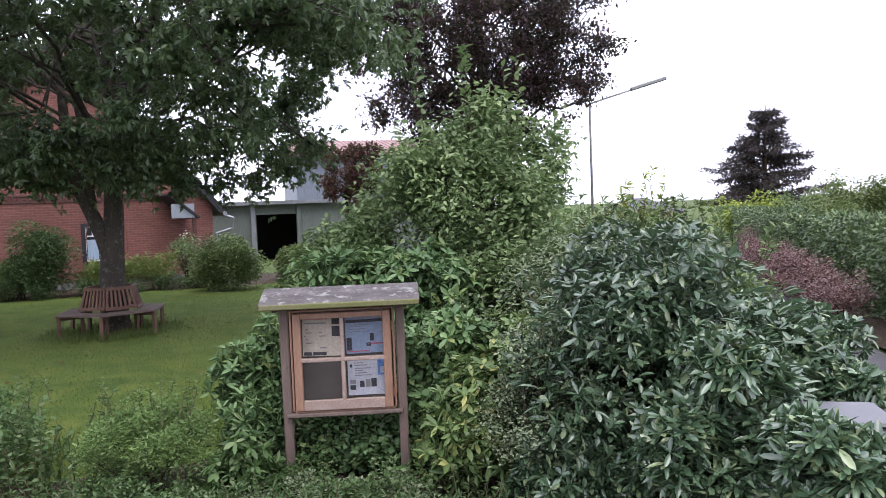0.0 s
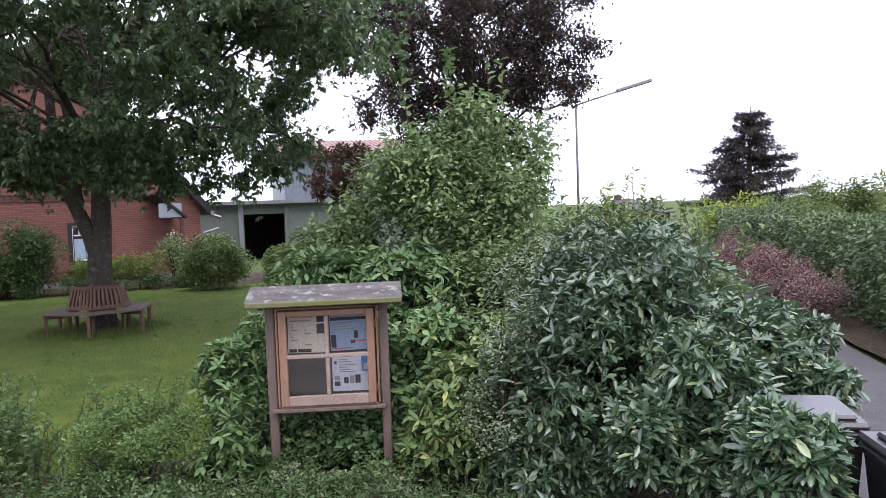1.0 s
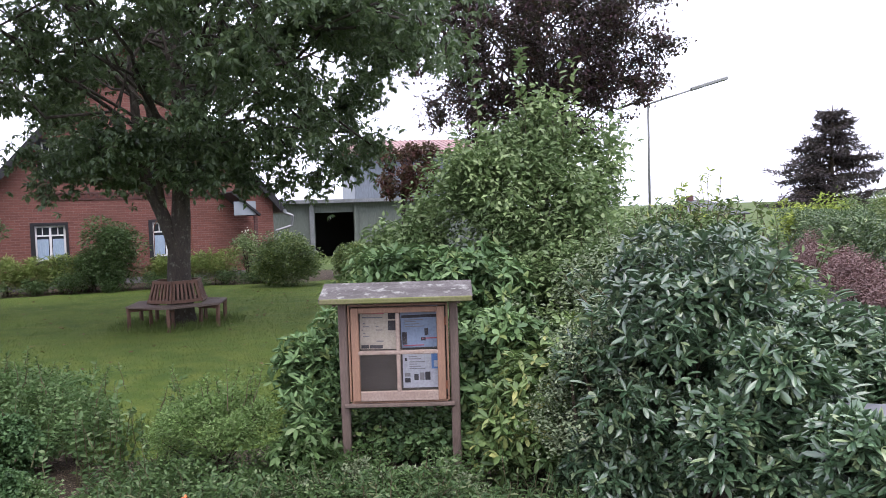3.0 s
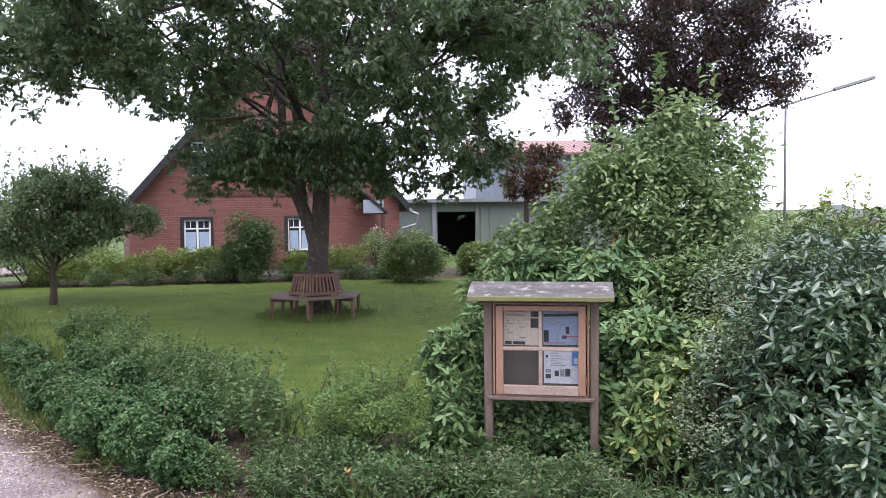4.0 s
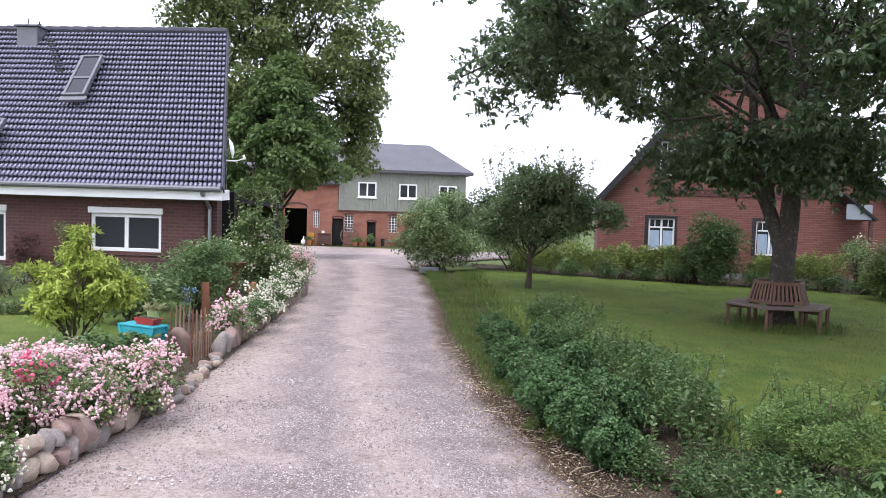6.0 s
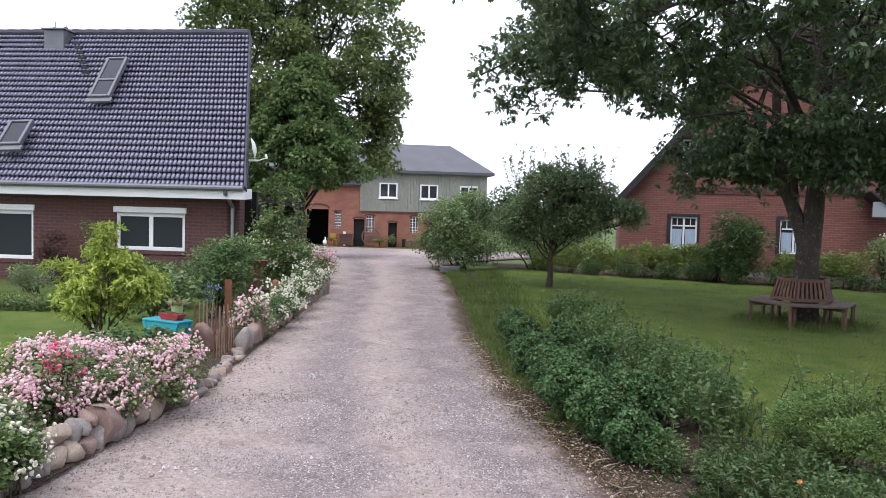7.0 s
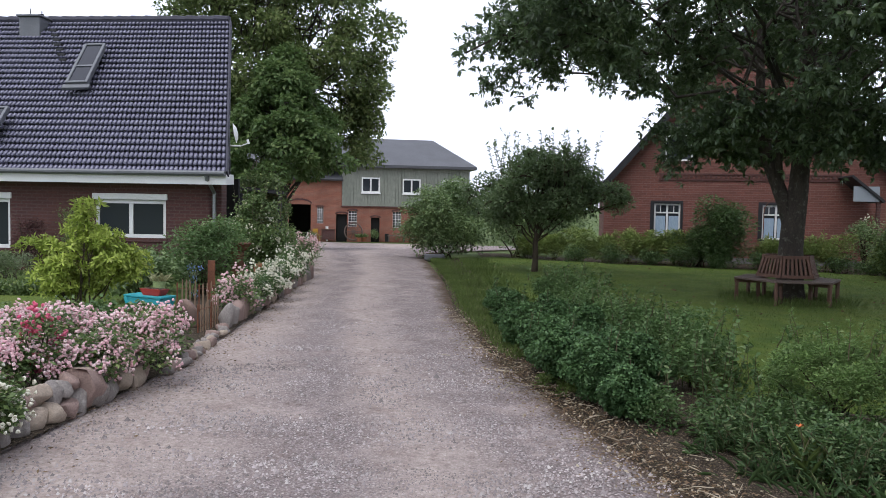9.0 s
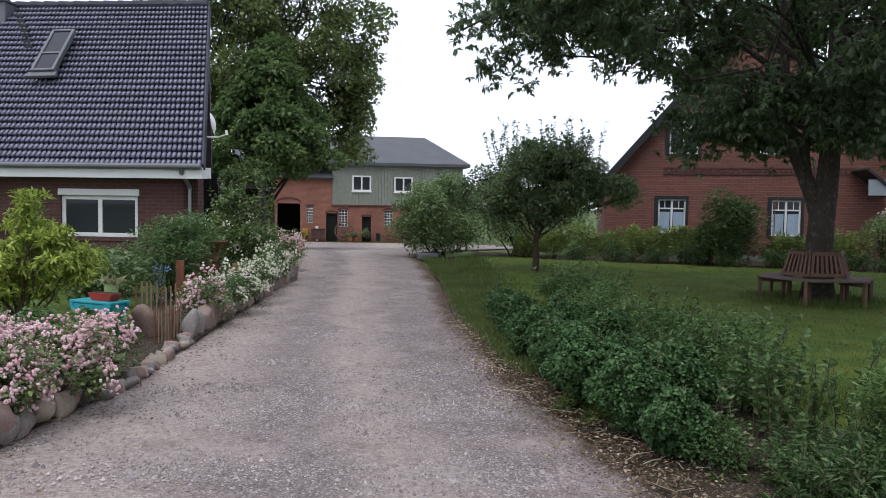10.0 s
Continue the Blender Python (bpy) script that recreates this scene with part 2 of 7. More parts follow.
L_CHESTNUT = leafy("chestnut_leaf", (0.060, 0.108, 0.047), (0.160, 0.225, 0.108), 0.4, 0.36, (0.21, 0.275, 0.13), 0.5)
L_COPPER = leafy("copper_leaf", (0.045, 0.022, 0.034), (0.095, 0.042, 0.055), 0.42, 0.15, (0.13, 0.06, 0.05))
L_MAPLE = leafy("maple_leaf", (0.100, 0.186, 0.054), (0.205, 0.285, 0.092), 0.45, 0.4, (0.26, 0.34, 0.11))
L_LINDEN = leafy("linden_leaf", (0.130, 0.190, 0.055), (0.262, 0.296, 0.095), 0.45, 0.4, (0.31, 0.36, 0.12))
L_APPLE = leafy("apple_leaf", (0.11, 0.178, 0.075), (0.26, 0.34, 0.165), 0.45, 0.32, (0.16, 0.21, 0.10))
L_HAZEL = leafy("hazel_leaf", (0.135, 0.225, 0.075), (0.33, 0.435, 0.165), 0.42, 0.3, (0.34, 0.43, 0.18), 0.35, veil=(0.15, 0.25, 0.09))
L_LAUREL = leafy("laurel_leaf", (0.035, 0.090, 0.038), (0.150, 0.250, 0.122), 0.30, 0.10, (0.28, 0.36, 0.16), 1.0)
L_RHODO = leafy("rhododendron_leaf", (0.085, 0.175, 0.060), (0.20, 0.315, 0.115), 0.35, 0.15, (0.19, 0.25, 0.07))
L_RHODOYEL = leafy("yellowing_rhododendron_leaf", (0.085, 0.16, 0.045), (0.21, 0.295, 0.085), 0.36, 0.18, (0.42, 0.42, 0.12))
L_COTON = leafy("cotoneaster_leaf", (0.155, 0.219, 0.110), (0.294, 0.341, 0.186), 0.5, 0.15, (0.20, 0.22, 0.13))
L_FEATHER = leafy("shrubby_leaf", (0.072, 0.150, 0.040), (0.150, 0.245, 0.078), 0.5, 0.3, (0.25, 0.33, 0.14))
L_YOUNG = leafy("feathery_leaf", (0.125, 0.23, 0.055), (0.23, 0.35, 0.09), 0.55, 0.3, (0.27, 0.35, 0.15), shade=0.7)
L_COVER = leafy("ground_cover_leaf", (0.042, 0.095, 0.024), (0.132, 0.220, 0.064), 0.42, 0.25, (0.23, 0.31, 0.13))
L_CLUMP = leafy("mint_clump_leaf", (0.036, 0.100, 0.028), (0.130, 0.235, 0.075), 0.5, 0.22, (0.15, 0.26, 0.10))
L_BOX = leafy("clipped_box_leaf", (0.075, 0.14, 0.032), (0.225, 0.30, 0.08), 0.4, 0.25, (0.38, 0.43, 0.12), 0.4, shade=0.8)
L_HEDGE = leafy("hornbeam_leaf", (0.085, 0.150, 0.042), (0.235, 0.325, 0.105), 0.45, 0.25, (0.32, 0.38, 0.12))
L_LANEHEDGE = leafy("lane_hedge_leaf", (0.050, 0.105, 0.036), (0.20, 0.30, 0.11), 0.4, 0.2, (0.30, 0.38, 0.14), 0.5)
L_PURPLE = leafy("purple_berberis_leaf", (0.20, 0.125, 0.12), (0.33, 0.215, 0.20), 0.55, 0.2, (0.42, 0.29, 0.24), veil=(0.3, 0.12, 0.1))
L_YELLOW = leafy("golden_shrub_leaf", (0.330, 0.440, 0.039), (0.506, 0.594, 0.077), 0.5, 0.3, (0.38, 0.42, 0.09))
L_PLUM = leafy("plum_leaf", (0.11, 0.04, 0.042), (0.22, 0.085, 0.075), 0.5, 0.25)
L_BORDER = leafy("border_plant_leaf", (0.196, 0.287, 0.057), (0.333, 0.402, 0.098), 0.55, 0.25, (0.34, 0.34, 0.10))
L_CONIFER = leafy("dark_conifer_needle", (0.06, 0.05, 0.052), (0.095, 0.07, 0.07), 0.6, 0.05)
L_GRASS = leafy("grass_blade", (0.115, 0.175, 0.032), (0.172, 0.226, 0.050), 0.6, 0.3, (0.19, 0.22, 0.07))
F_PINK = leafy("pink_petal", (0.90, 0.50, 0.56), (0.95, 0.82, 0.80), 0.6, 0.2, (0.90, 0.86, 0.80), shade=0.95, veil=(0.85, 0.5, 0.55))
F_WHITE = leafy("white_petal", (0.80, 0.76, 0.58), (0.86, 0.84, 0.74), 0.6, 0.2, shade=0.97, veil=(0.8, 0.8, 0.65))
F_MAGENTA = leafy("magenta_petal", (0.72, 0.07, 0.20), (0.82, 0.25, 0.33), 0.6, 0.2, shade=0.95, veil=(0.8, 0.2, 0.3))
F_BLUE = leafy("blue_petal", (0.16, 0.28, 0.55), (0.30, 0.42, 0.66), 0.6, 0.2, shade=0.95, veil=(0.3, 0.4, 0.7))
L_DARKRED = leafy("dark_berberis_leaf", (0.045, 0.018, 0.020), (0.11, 0.045, 0.045), 0.5, 0.15, (0.16, 0.10, 0.06), veil=(0.15, 0.05, 0.04))
F_ORANGE = leafy("orange_petal", (0.70, 0.14, 0.03), (0.75, 0.22, 0.05), 0.6, 0.2)


def drive_mat():
    """Gravel with two washed wheel tracks, a tan ridge between and earthy edges; 'across' runs over the drive's width."""
    m = ground_mat("drive_gravel", [(0.60, 0.505, 0.49), (0.42, 0.353, 0.345), (0.61, 0.507, 0.47)], 0.5, 48, 1.0, 0.03, speck=((0.68, 0.61, 0.60), 62))
    nt = m.node_tree
    p = [n for n in nt.nodes if n.type == 'BSDF_PRINCIPLED'][0]
    old = p.inputs["Base Color"].links[0].from_socket
    at = nt.nodes.new("ShaderNodeAttribute")
    at.attribute_name = "across"
    wob = nt.nodes.new("ShaderNodeMath")
    wob.operation = 'MULTIPLY_ADD'
    nt.links.new(noise_tex(nt, 0.9, 5), wob.inputs[0])
    wob.inputs[1].default_value = 0.24
    nt.links.new(at.outputs["Fac"], wob.inputs[2])
    cr = nt.nodes.new("ShaderNodeValToRGB")
    e = cr.color_ramp.elements
    e[0].position, e[0].color = 0.24, (.8, .8, .8, 1)
    e[1].position, e[1].color = 0.42, (0.05, 0.05, 0.05, 1)
    for pos, v in ((0.50, 0.05), (0.62, 0.7), (0.72, 0.5), (0.84, 0.05)):
        q = e.new(min(pos, 1.0))
        q.color = (v, v, v, 1)
    nt.links.new(wob.outputs[0], cr.inputs[0])
    tan = mixrgb(nt, ramp(nt, noise_tex(nt, 26, 4), 0.35, 0.65), (0.55, 0.46, 0.415), (0.39, 0.323, 0.29))
    brown = mixrgb(nt, ramp(nt, noise_tex(nt, 34, 4), 0.35, 0.65), (0.13, 0.09, 0.065), (0.06, 0.045, 0.03))
    old = mixrgb(nt, ramp(nt, noise_tex(nt, 13, 6, rough=0.75), 0.42, 0.72), old, (0.25, 0.205, 0.195))
    # sandy spots worn through the stones, and scattered darker grit
    worn = nt.nodes.new("ShaderNodeMath")
    worn.operation = 'MULTIPLY'
    nt.links.new(ramp(nt, noise_tex(nt, 1.7, 6, rough=0.7), 0.5, 0.68), worn.inputs[0])
    worn.inputs[1].default_value = 0.7
    old = mixrgb(nt, worn.outputs[0], old, (0.43, 0.355, 0.325))
    tan = mixrgb(nt, ramp(nt, noise_tex(nt, 8, 6, rough=0.8), 0.55, 0.7), tan, (0.27, 0.205, 0.165))
    col = mixrgb(nt, cr.outputs[0], old, tan)
    col = mixrgb(nt, ramp(nt, noise_tex(nt, 24, 6, rough=0.8), 0.48, 0.70), col, (0.60, 0.58, 0.57), 'MULTIPLY')
    col = mixrgb(nt, ramp(nt, noise_tex(nt, 3.2, 5, rough=0.7), 0.50, 0.66), col, (0.84, 0.81, 0.80), 'MULTIPLY')
    nt.links.new(mixrgb(nt, ramp(nt, wob.outputs[0], 1.035, 1.10), col, brown), p.inputs["Base Color"])
    return m


M_DRIVE = drive_mat()


# ---- building tools ----
def ground_z(x, y):
    """The land lies level round the lawn and falls a little towards the farmyard."""
    s = np.clip((-0.8 * np.asarray(x) + 0.6 * np.asarray(y) - 22) / 30, 0, 1)
    return -0.95 * s * s * (3 - 2 * s)


def thing(name, at=(0, 0, 0), turn=0.0, label="", category="", group="", kind=""):
    ob = new(name)
    ob.matrix_world = pose(*at, 0, 0, turn)
    return tagged(ob, label, category, group, kind)


def raw(name, verts, faces, material, parent=None, label="", smooth=False):
    me = bpy.data.meshes.new(name)
    me.from_pydata([tuple(v) for v in verts], [], faces)
    me.materials.append(material)
    if smooth:
        me.polygons.foreach_set("use_smooth", [True] * len(me.polygons))
    ob = new(name, me)
    if parent:
        ob.parent = parent
    return tagged(ob, label)


def fast(name, verts, faces, material, parent=None, label="", smooth=False):
    """Many faces of one corner count, from arrays."""
    me = bpy.data.meshes.new(name)
    nv, nf, k = len(verts), len(faces), faces.shape[1]
    me.vertices.add(nv)
    me.vertices.foreach_set("co", np.ascontiguousarray(verts, np.float32).ravel())
    me.loops.add(nf * k)
    me.loops.foreach_set("vertex_index", np.ascontiguousarray(faces, np.int32).ravel())
    me.polygons.add(nf)
    me.polygons.foreach_set("loop_start", np.arange(0, nf * k, k, dtype=np.int32))
    if smooth:
        me.polygons.foreach_set("use_smooth", np.ones(nf, bool))
    me.materials.append(material)
    me.update(calc_edges=True)
    ob = new(name, me)
    if parent:
        ob.parent = parent
    return tagged(ob, label)


def part(name, bm, material, parent, label="", smooth=False):
    me = bpy.data.meshes.new(name)
    if smooth:
        for f in bm.faces:
            f.smooth = True
    bm.to_mesh(me)
    bm.free()
    me.materials.append(material)
    ob = new(name, me)
    ob.parent = parent
    return tagged(ob, label)


def block(bm, x0, x1, y0, y1, z0, z1, m=None, bev=0.0):
    """A box between these bounds, its edges bevelled, added to bm."""
    made = bmesh.ops.create_cube(bm, size=1.0)["verts"]
    bmesh.ops.transform(bm, matrix=Matrix.LocRotScale(((x0 + x1) / 2, (y0 + y1) / 2, (z0 + z1) / 2), None, (x1 - x0, y1 - y0, z1 - z0)), verts=made)
    if bev:
        edges = list({e for v in made for e in v.link_edges})
        res = bmesh.ops.bevel(bm, geom=edges, offset=bev, segments=1, affect='EDGES')
        made = list({v for f in res["faces"] for v in f.verts} | {v for v in made if v.is_valid})
    if m is not None:
        bmesh.ops.transform(bm, matrix=m, verts=made)
    return bm


def box_part(name, b, material, parent, label="", bev=0.0, m=None):
    return part(name, block(bmesh.new(), *b, m=m, bev=bev), material, parent, label)


def rod(bm, a, b, r0, r1=None, sides=8):
    a, b = Vector(a), Vector(b)
    q = (b - a).to_track_quat('Z', 'Y').to_matrix().to_4x4()
    bmesh.ops.create_cone(bm, cap_ends=True, segments=sides, radius1=r0, radius2=r0 if r1 is None else r1, depth=(b - a).length,
                          matrix=Matrix.Translation((a + b) / 2) @ q)
    return bm


def tube(points, radii, sides=7):
    """A tapered tube along points: arrays of corners and four-sided faces."""
    p = np.asarray(points, float)
    d = np.gradient(p, axis=0)
    d /= np.linalg.norm(d, axis=1, keepdims=True) + 1e-9
    ref = np.array([0.31, 0.95, 0.1])
    s = np.cross(d, ref)
    s /= np.linalg.norm(s, axis=1, keepdims=True) + 1e-9
    w = np.cross(d, s)
    a = np.arange(sides) * 2 * np.pi / sides
    r = np.asarray(radii, float)[:, None, None]
    v = p[:, None] + r * (np.cos(a)[None, :, None] * s[:, None] + np.sin(a)[None, :, None] * w[:, None])
    i, j = np.meshgrid(np.arange(len(p) - 1), np.arange(sides), indexing="ij")
    k = (j + 1) % sides
    f = np.stack([i * sides + j, i * sides + k, (i + 1) * sides + k, (i + 1) * sides + j], -1).reshape(-1, 4)
    return v.reshape(-1, 3), f


def bend(a, b, n=7, sag=0.0, wob=0.1):
    """A slightly crooked way from a to b that first climbs."""
    a, b = np.asarray(a, float), np.asarray(b, float)
    t = np.linspace(0, 1, n)[:, None]
    p = a + (b - a) * t
    l = np.linalg.norm(b - a)
    p[:, 2] += np.sin(np.pi * t[:, 0]) * sag * l
    p[1:-1] += rng.normal(0, wob * l * 0.15, (n - 2, 3))
    return p


def join_tubes(tubes):
    vs, fs, n = [], [], 0
    for v, f in tubes:
        vs.append(v), fs.append(f + n)
        n += len(v)
    return np.concatenate(vs), np.concatenate(fs)


def unit(v):
    return v / (np.linalg.norm(v, axis=-1, keepdims=True) + 1e-9)


def leaf_mesh(pos, way, length, width, fold=0.25, curl=0.12, full=True):
    """One leaf at each place along its way: six corners and two halves bent on the midrib, or a plain lozenge of two triangles."""
    n = len(pos)
    way = unit(way)
    up = unit(np.array([0, 0, 1.0]) + rng.normal(0, 0.45, (n, 3)))
    side = unit(np.cross(way, up))
    nrm = np.cross(side, way)
    L = (length * rng.uniform(0.65, 1.2, n))[:, None]
    W = (width * rng.uniform(0.75, 1.15, n))[:, None] / 2
    if full == "long":
        # eight corners, a rounded tip and a drooping midrib
        row = lambda t, w, sg: pos + way * L * t + sg * side * W * w + nrm * (W * fold * w - L * curl * t * t)
        v = np.stack([pos, row(.2, .62, 1), row(.5, 1, 1), row(.8, .78, 1), row(1, 0, 0), row(.8, .78, -1), row(.5, 1, -1), row(.2, .62, -1)], 1)
        b = np.arange(n)[:, None] * 8
        return v.reshape(-1, 3), np.concatenate([b + [0, 1, 2, 3, 4], b + [0, 4, 5, 6, 7]], 1).reshape(-1, 5)
    if not full:
        v = np.stack([pos, pos + way * L * .48 + side * W + nrm * W * fold, pos + way * L - nrm * L * curl, pos + way * L * .48 - side * W + nrm * W * fold], 1)
        b = np.arange(n)[:, None] * 4
        return v.reshape(-1, 3), np.concatenate([b + [0, 1, 2], b + [0, 2, 3]], 1).reshape(-1, 3)
    v = np.stack([pos,
                  pos + way * L * .28 + side * W * .8 + nrm * W * fold,
                  pos + way * L * .66 + side * W * .95 + nrm * (W * fold - L * curl * .3),
                  pos + way * L - nrm * L * curl,
                  pos + way * L * .66 - side * W * .95 + nrm * (W * fold - L * curl * .3),
                  pos + way * L * .28 - side * W * .8 + nrm * W * fold], 1)
    b = np.arange(n)[:, None] * 6
    return v.reshape(-1, 3), np.concatenate([b + [0, 1, 2, 3], b + [0, 3, 4, 5]], 1).reshape(-1, 4)


def lobes_in(centre, radii, count, size, low=0.0):
    """Round clumps spread near the skin of a rough ellipsoid: centres and radii."""
    d = unit(rng.normal(0, 1, (count, 3)))
    d[:, 2] = np.where(d[:, 2] < low, -d[:, 2] * 0.6, d[:, 2]) if low > -1 else d[:, 2]
    k = rng.uniform(0.35, 1.05, (count, 1)) ** 0.6
    c = np.asarray(centre) + d * k * np.asarray(radii) * (1 - size * 0.55)
    r = size * np.mean(radii) * rng.uniform(0.65, 1.25, count)
    return c, r


def leaves_on(lobes, sizes, n, flat=0.8, core=0.35, loose=0.0):
    """n leaf places with their outward ways, over the clumps, dense on top."""
    w = sizes ** 2
    i = rng.choice(len(sizes), n, p=w / w.sum())
    d = unit(rng.normal(0, 1, (n, 3)) + [0, 0, 0.35])
    k = np.where(rng.random(n) < core, rng.uniform(0.3, 0.8, n), rng.uniform(0.82, 1.12, n))[:, None]
    if loose:
        # thinning out towards the rim, gathered in small bunches
        k = np.minimum(np.abs(rng.normal(0, .75, n)), rng.uniform(.95, 1.2, n))[:, None]
        seat = lobes[i] + d * k * sizes[i][:, None] * [1, 1, flat]
        bunch = seat[rng.integers(0, n // 3, n)] + rng.normal(0, loose, (n, 3))
        return bunch, d
    return lobes[i] + d * k * sizes[i][:, None] * [1, 1, flat], d


def sprays(pos, d, fingers, spread, length, width, droop, full):
    """Whorls of leaves: fingers leaves from each place, fanned round its way."""
    n = len(pos)
    a = unit(np.cross(d, rng.normal(0, 1, (n, 3))))
    b = np.cross(d, a)
    ang = rng.uniform(0, 6.28, (n, 1)) + np.arange(fingers) * 2 * np.pi / fingers + rng.normal(0, 0.2, (n, fingers))
    way = d[:, None] * (1 - spread) + spread * (np.cos(ang)[..., None] * a[:, None] + np.sin(ang)[..., None] * b[:, None])
    way[..., 2] -= droop
    return leaf_mesh(np.repeat(pos, fingers, 0), way.reshape(-1, 3), length, width, full=full)


def blooms(pos, d, r):
    """Round double blossoms: petals in two cupped rings, their rims scalloped."""
    n, k = len(pos), 6
    a = unit(np.cross(d, rng.normal(0, 1, (n, 3))))
    b = np.cross(d, a)
    R = (r * rng.uniform(.7, 1.25, n))[:, None, None]
    ang = np.arange(k) * 2 * np.pi / k + rng.uniform(0, .8, (n, 1))
    rows = []
    for rad, hgt, notch in ((.55, -.45, 0), (1.0, .05, .22), (.66, .42, .2), (.18, .2, 0)):
        q = rad * (1 - notch * (np.arange(k) % 2)) * rng.uniform(.88, 1.12, (n, k))
        rows.append(pos[:, None] + R * (q[..., None] * (np.cos(ang)[..., None] * a[:, None] + np.sin(ang)[..., None] * b[:, None]) + (hgt + rng.normal(0, .06, (n, k)))[..., None] * d[:, None]))
    v = np.stack(rows, 1)
    m = len(rows)
    i, j = np.meshgrid(np.arange(m - 1), np.arange(k), indexing="ij")
    quad = np.stack([i * k + j, i * k + (j + 1) % k, (i + 1) * k + (j + 1) % k, (i + 1) * k + j], -1).reshape(-1, 4)
    return v.reshape(-1, 3), (np.arange(n)[:, None, None] * (m * k) + quad[None]).reshape(-1, 4)


def shrub(name, at, radii, n, leaf, material, label, category="shrub", lobes=14, size=0.42, whorl=0, droop=0.1, full=False, lift=0.0, stems=7,
          flowers=None, flat=0.85, group="", low=-0.95, core=0.35, jitter=0.7, wood=None, loose=False, inner=0, plainleaf=False):
    """A bush: stems from the ground, and leaves over uneven clumps. at: the foot; radii: half widths and half height."""
    ob = thing(name, at, label=label, category=category, group=group)
    c = np.array([0, 0, lift + radii[2]])
    lc, lr = lobes_in(c, radii, lobes, size, low)
    lc = np.concatenate([lc, [c]])
    lr = np.append(lr, min(radii) * 0.75)
    lc[:, 2] = np.maximum(lc[:, 2], lr * flat * 0.8)
    full = full or (whorl > 0 and not plainleaf)
    if inner:
        p2, d2 = leaves_on(lc, lr * .82, inner, flat, 0.5)
        p2[:, 2] = np.maximum(p2[:, 2], 0.02)
        v, f = leaf_mesh(p2, d2 * [1, 1, .3] + rng.normal(0, .5, d2.shape) - [0, 0, .5], leaf[0], leaf[1] * 1.1, full=False)
        fast("inner_foliage", v, f, material, ob)
    pos, d = leaves_on(lc, lr, n, flat, core, loose)
    pos[:, 2] = np.maximum(pos[:, 2], 0.02)
    if whorl:
        v, f = sprays(pos, unit(d + rng.normal(0, 0.45, d.shape) + [0, 0, 0.55]), whorl, 0.8, leaf[0], leaf[1], droop, full)
    else:
        way = (d + rng.normal(0, jitter, d.shape)) * [1, 1, .5] - [0, 0, droop]
        v, f = leaf_mesh(pos, way, leaf[0], leaf[1], full=full)
    fast("foliage", v, f, material, ob)
    if stems:
        pick = rng.choice(len(lc), min(stems, len(lc)), replace=False)
        for i in pick:
            v, f = tube(bend((rng.normal(0, .12 * radii[0]), rng.normal(0, .12 * radii[1]), 0), lc[i], 6, 0.08), np.linspace(0.022, 0.006, 6) * (0.2 + radii[2]), 5)
            fast("stem", v, f, wood or M_TWIG, ob, smooth=True)
    if flowers:
        fn, fm, fs = flowers
        pos, d = leaves_on(lc, lr, max(4, fn // 15), flat, 0.0)
        keep = d[:, 2] > -0.35
        pos, d = np.repeat(pos[keep] + d[keep] * 0.03, 15, 0), np.repeat(d[keep], 15, 0)
        pos = pos + rng.normal(0, fs * 1.05, pos.shape)
        d = unit(d + rng.normal(0, .5, d.shape))
        v, f = blooms(pos, d, fs * .5)
        fast("blossom", v, f, fm, ob)
    return ob


def strip(name, left, right, nu, nv, dz, material, label="", category="ground", rough=0.0, ragged=0.0):
    """A sheet between two edge lines that follows the land."""
    def along(line, n):
        p = np.asarray(line, float)
        s = np.concatenate([[0], np.cumsum(np.linalg.norm(np.diff(p, axis=0), axis=1))])
        q = np.linspace(0, s[-1], n)
        return np.stack([np.interp(q, s, p[:, i]) for i in (0, 1)], 1)
    a, b = along(left, nu), along(right, nu)
    t = np.linspace(0, 1, nv)[None, :, None]
    g = a[:, None] * (1 - t) + b[:, None] * t
    if ragged:
        g = g + ragged * np.array([[(noise.noise((x * 2.3, y * 2.3, 4.1)), noise.noise((x * 2.3, y * 2.3, 9.7))) for x, y in r] for r in g])
    z = ground_z(g[..., 0], g[..., 1]) + dz
    if rough:
        z = z + rough * np.array([[noise.noise((x * 1.1, y * 1.1, 0.3)) for x, y in r] for r in g])
    if ragged:
        z[:, 0] -= .035
    v = np.concatenate([g, z[..., None]], -1).reshape(-1, 3)
    i, j = np.meshgrid(np.arange(nu - 1), np.arange(nv - 1), indexing="ij")
    f = np.stack([i * nv + j, i * nv + j + 1, (i + 1) * nv + j + 1, (i + 1) * nv + j], -1).reshape(-1, 4)
    ob = fast(name, v, f, material, smooth=True)
    across = ob.data.attributes.new("across", 'FLOAT', 'POINT')
    across.data.foreach_set("value", np.tile(np.linspace(0, 1, nv), nu).astype(np.float32))
    return tagged(ob, label, category, kind="structure")


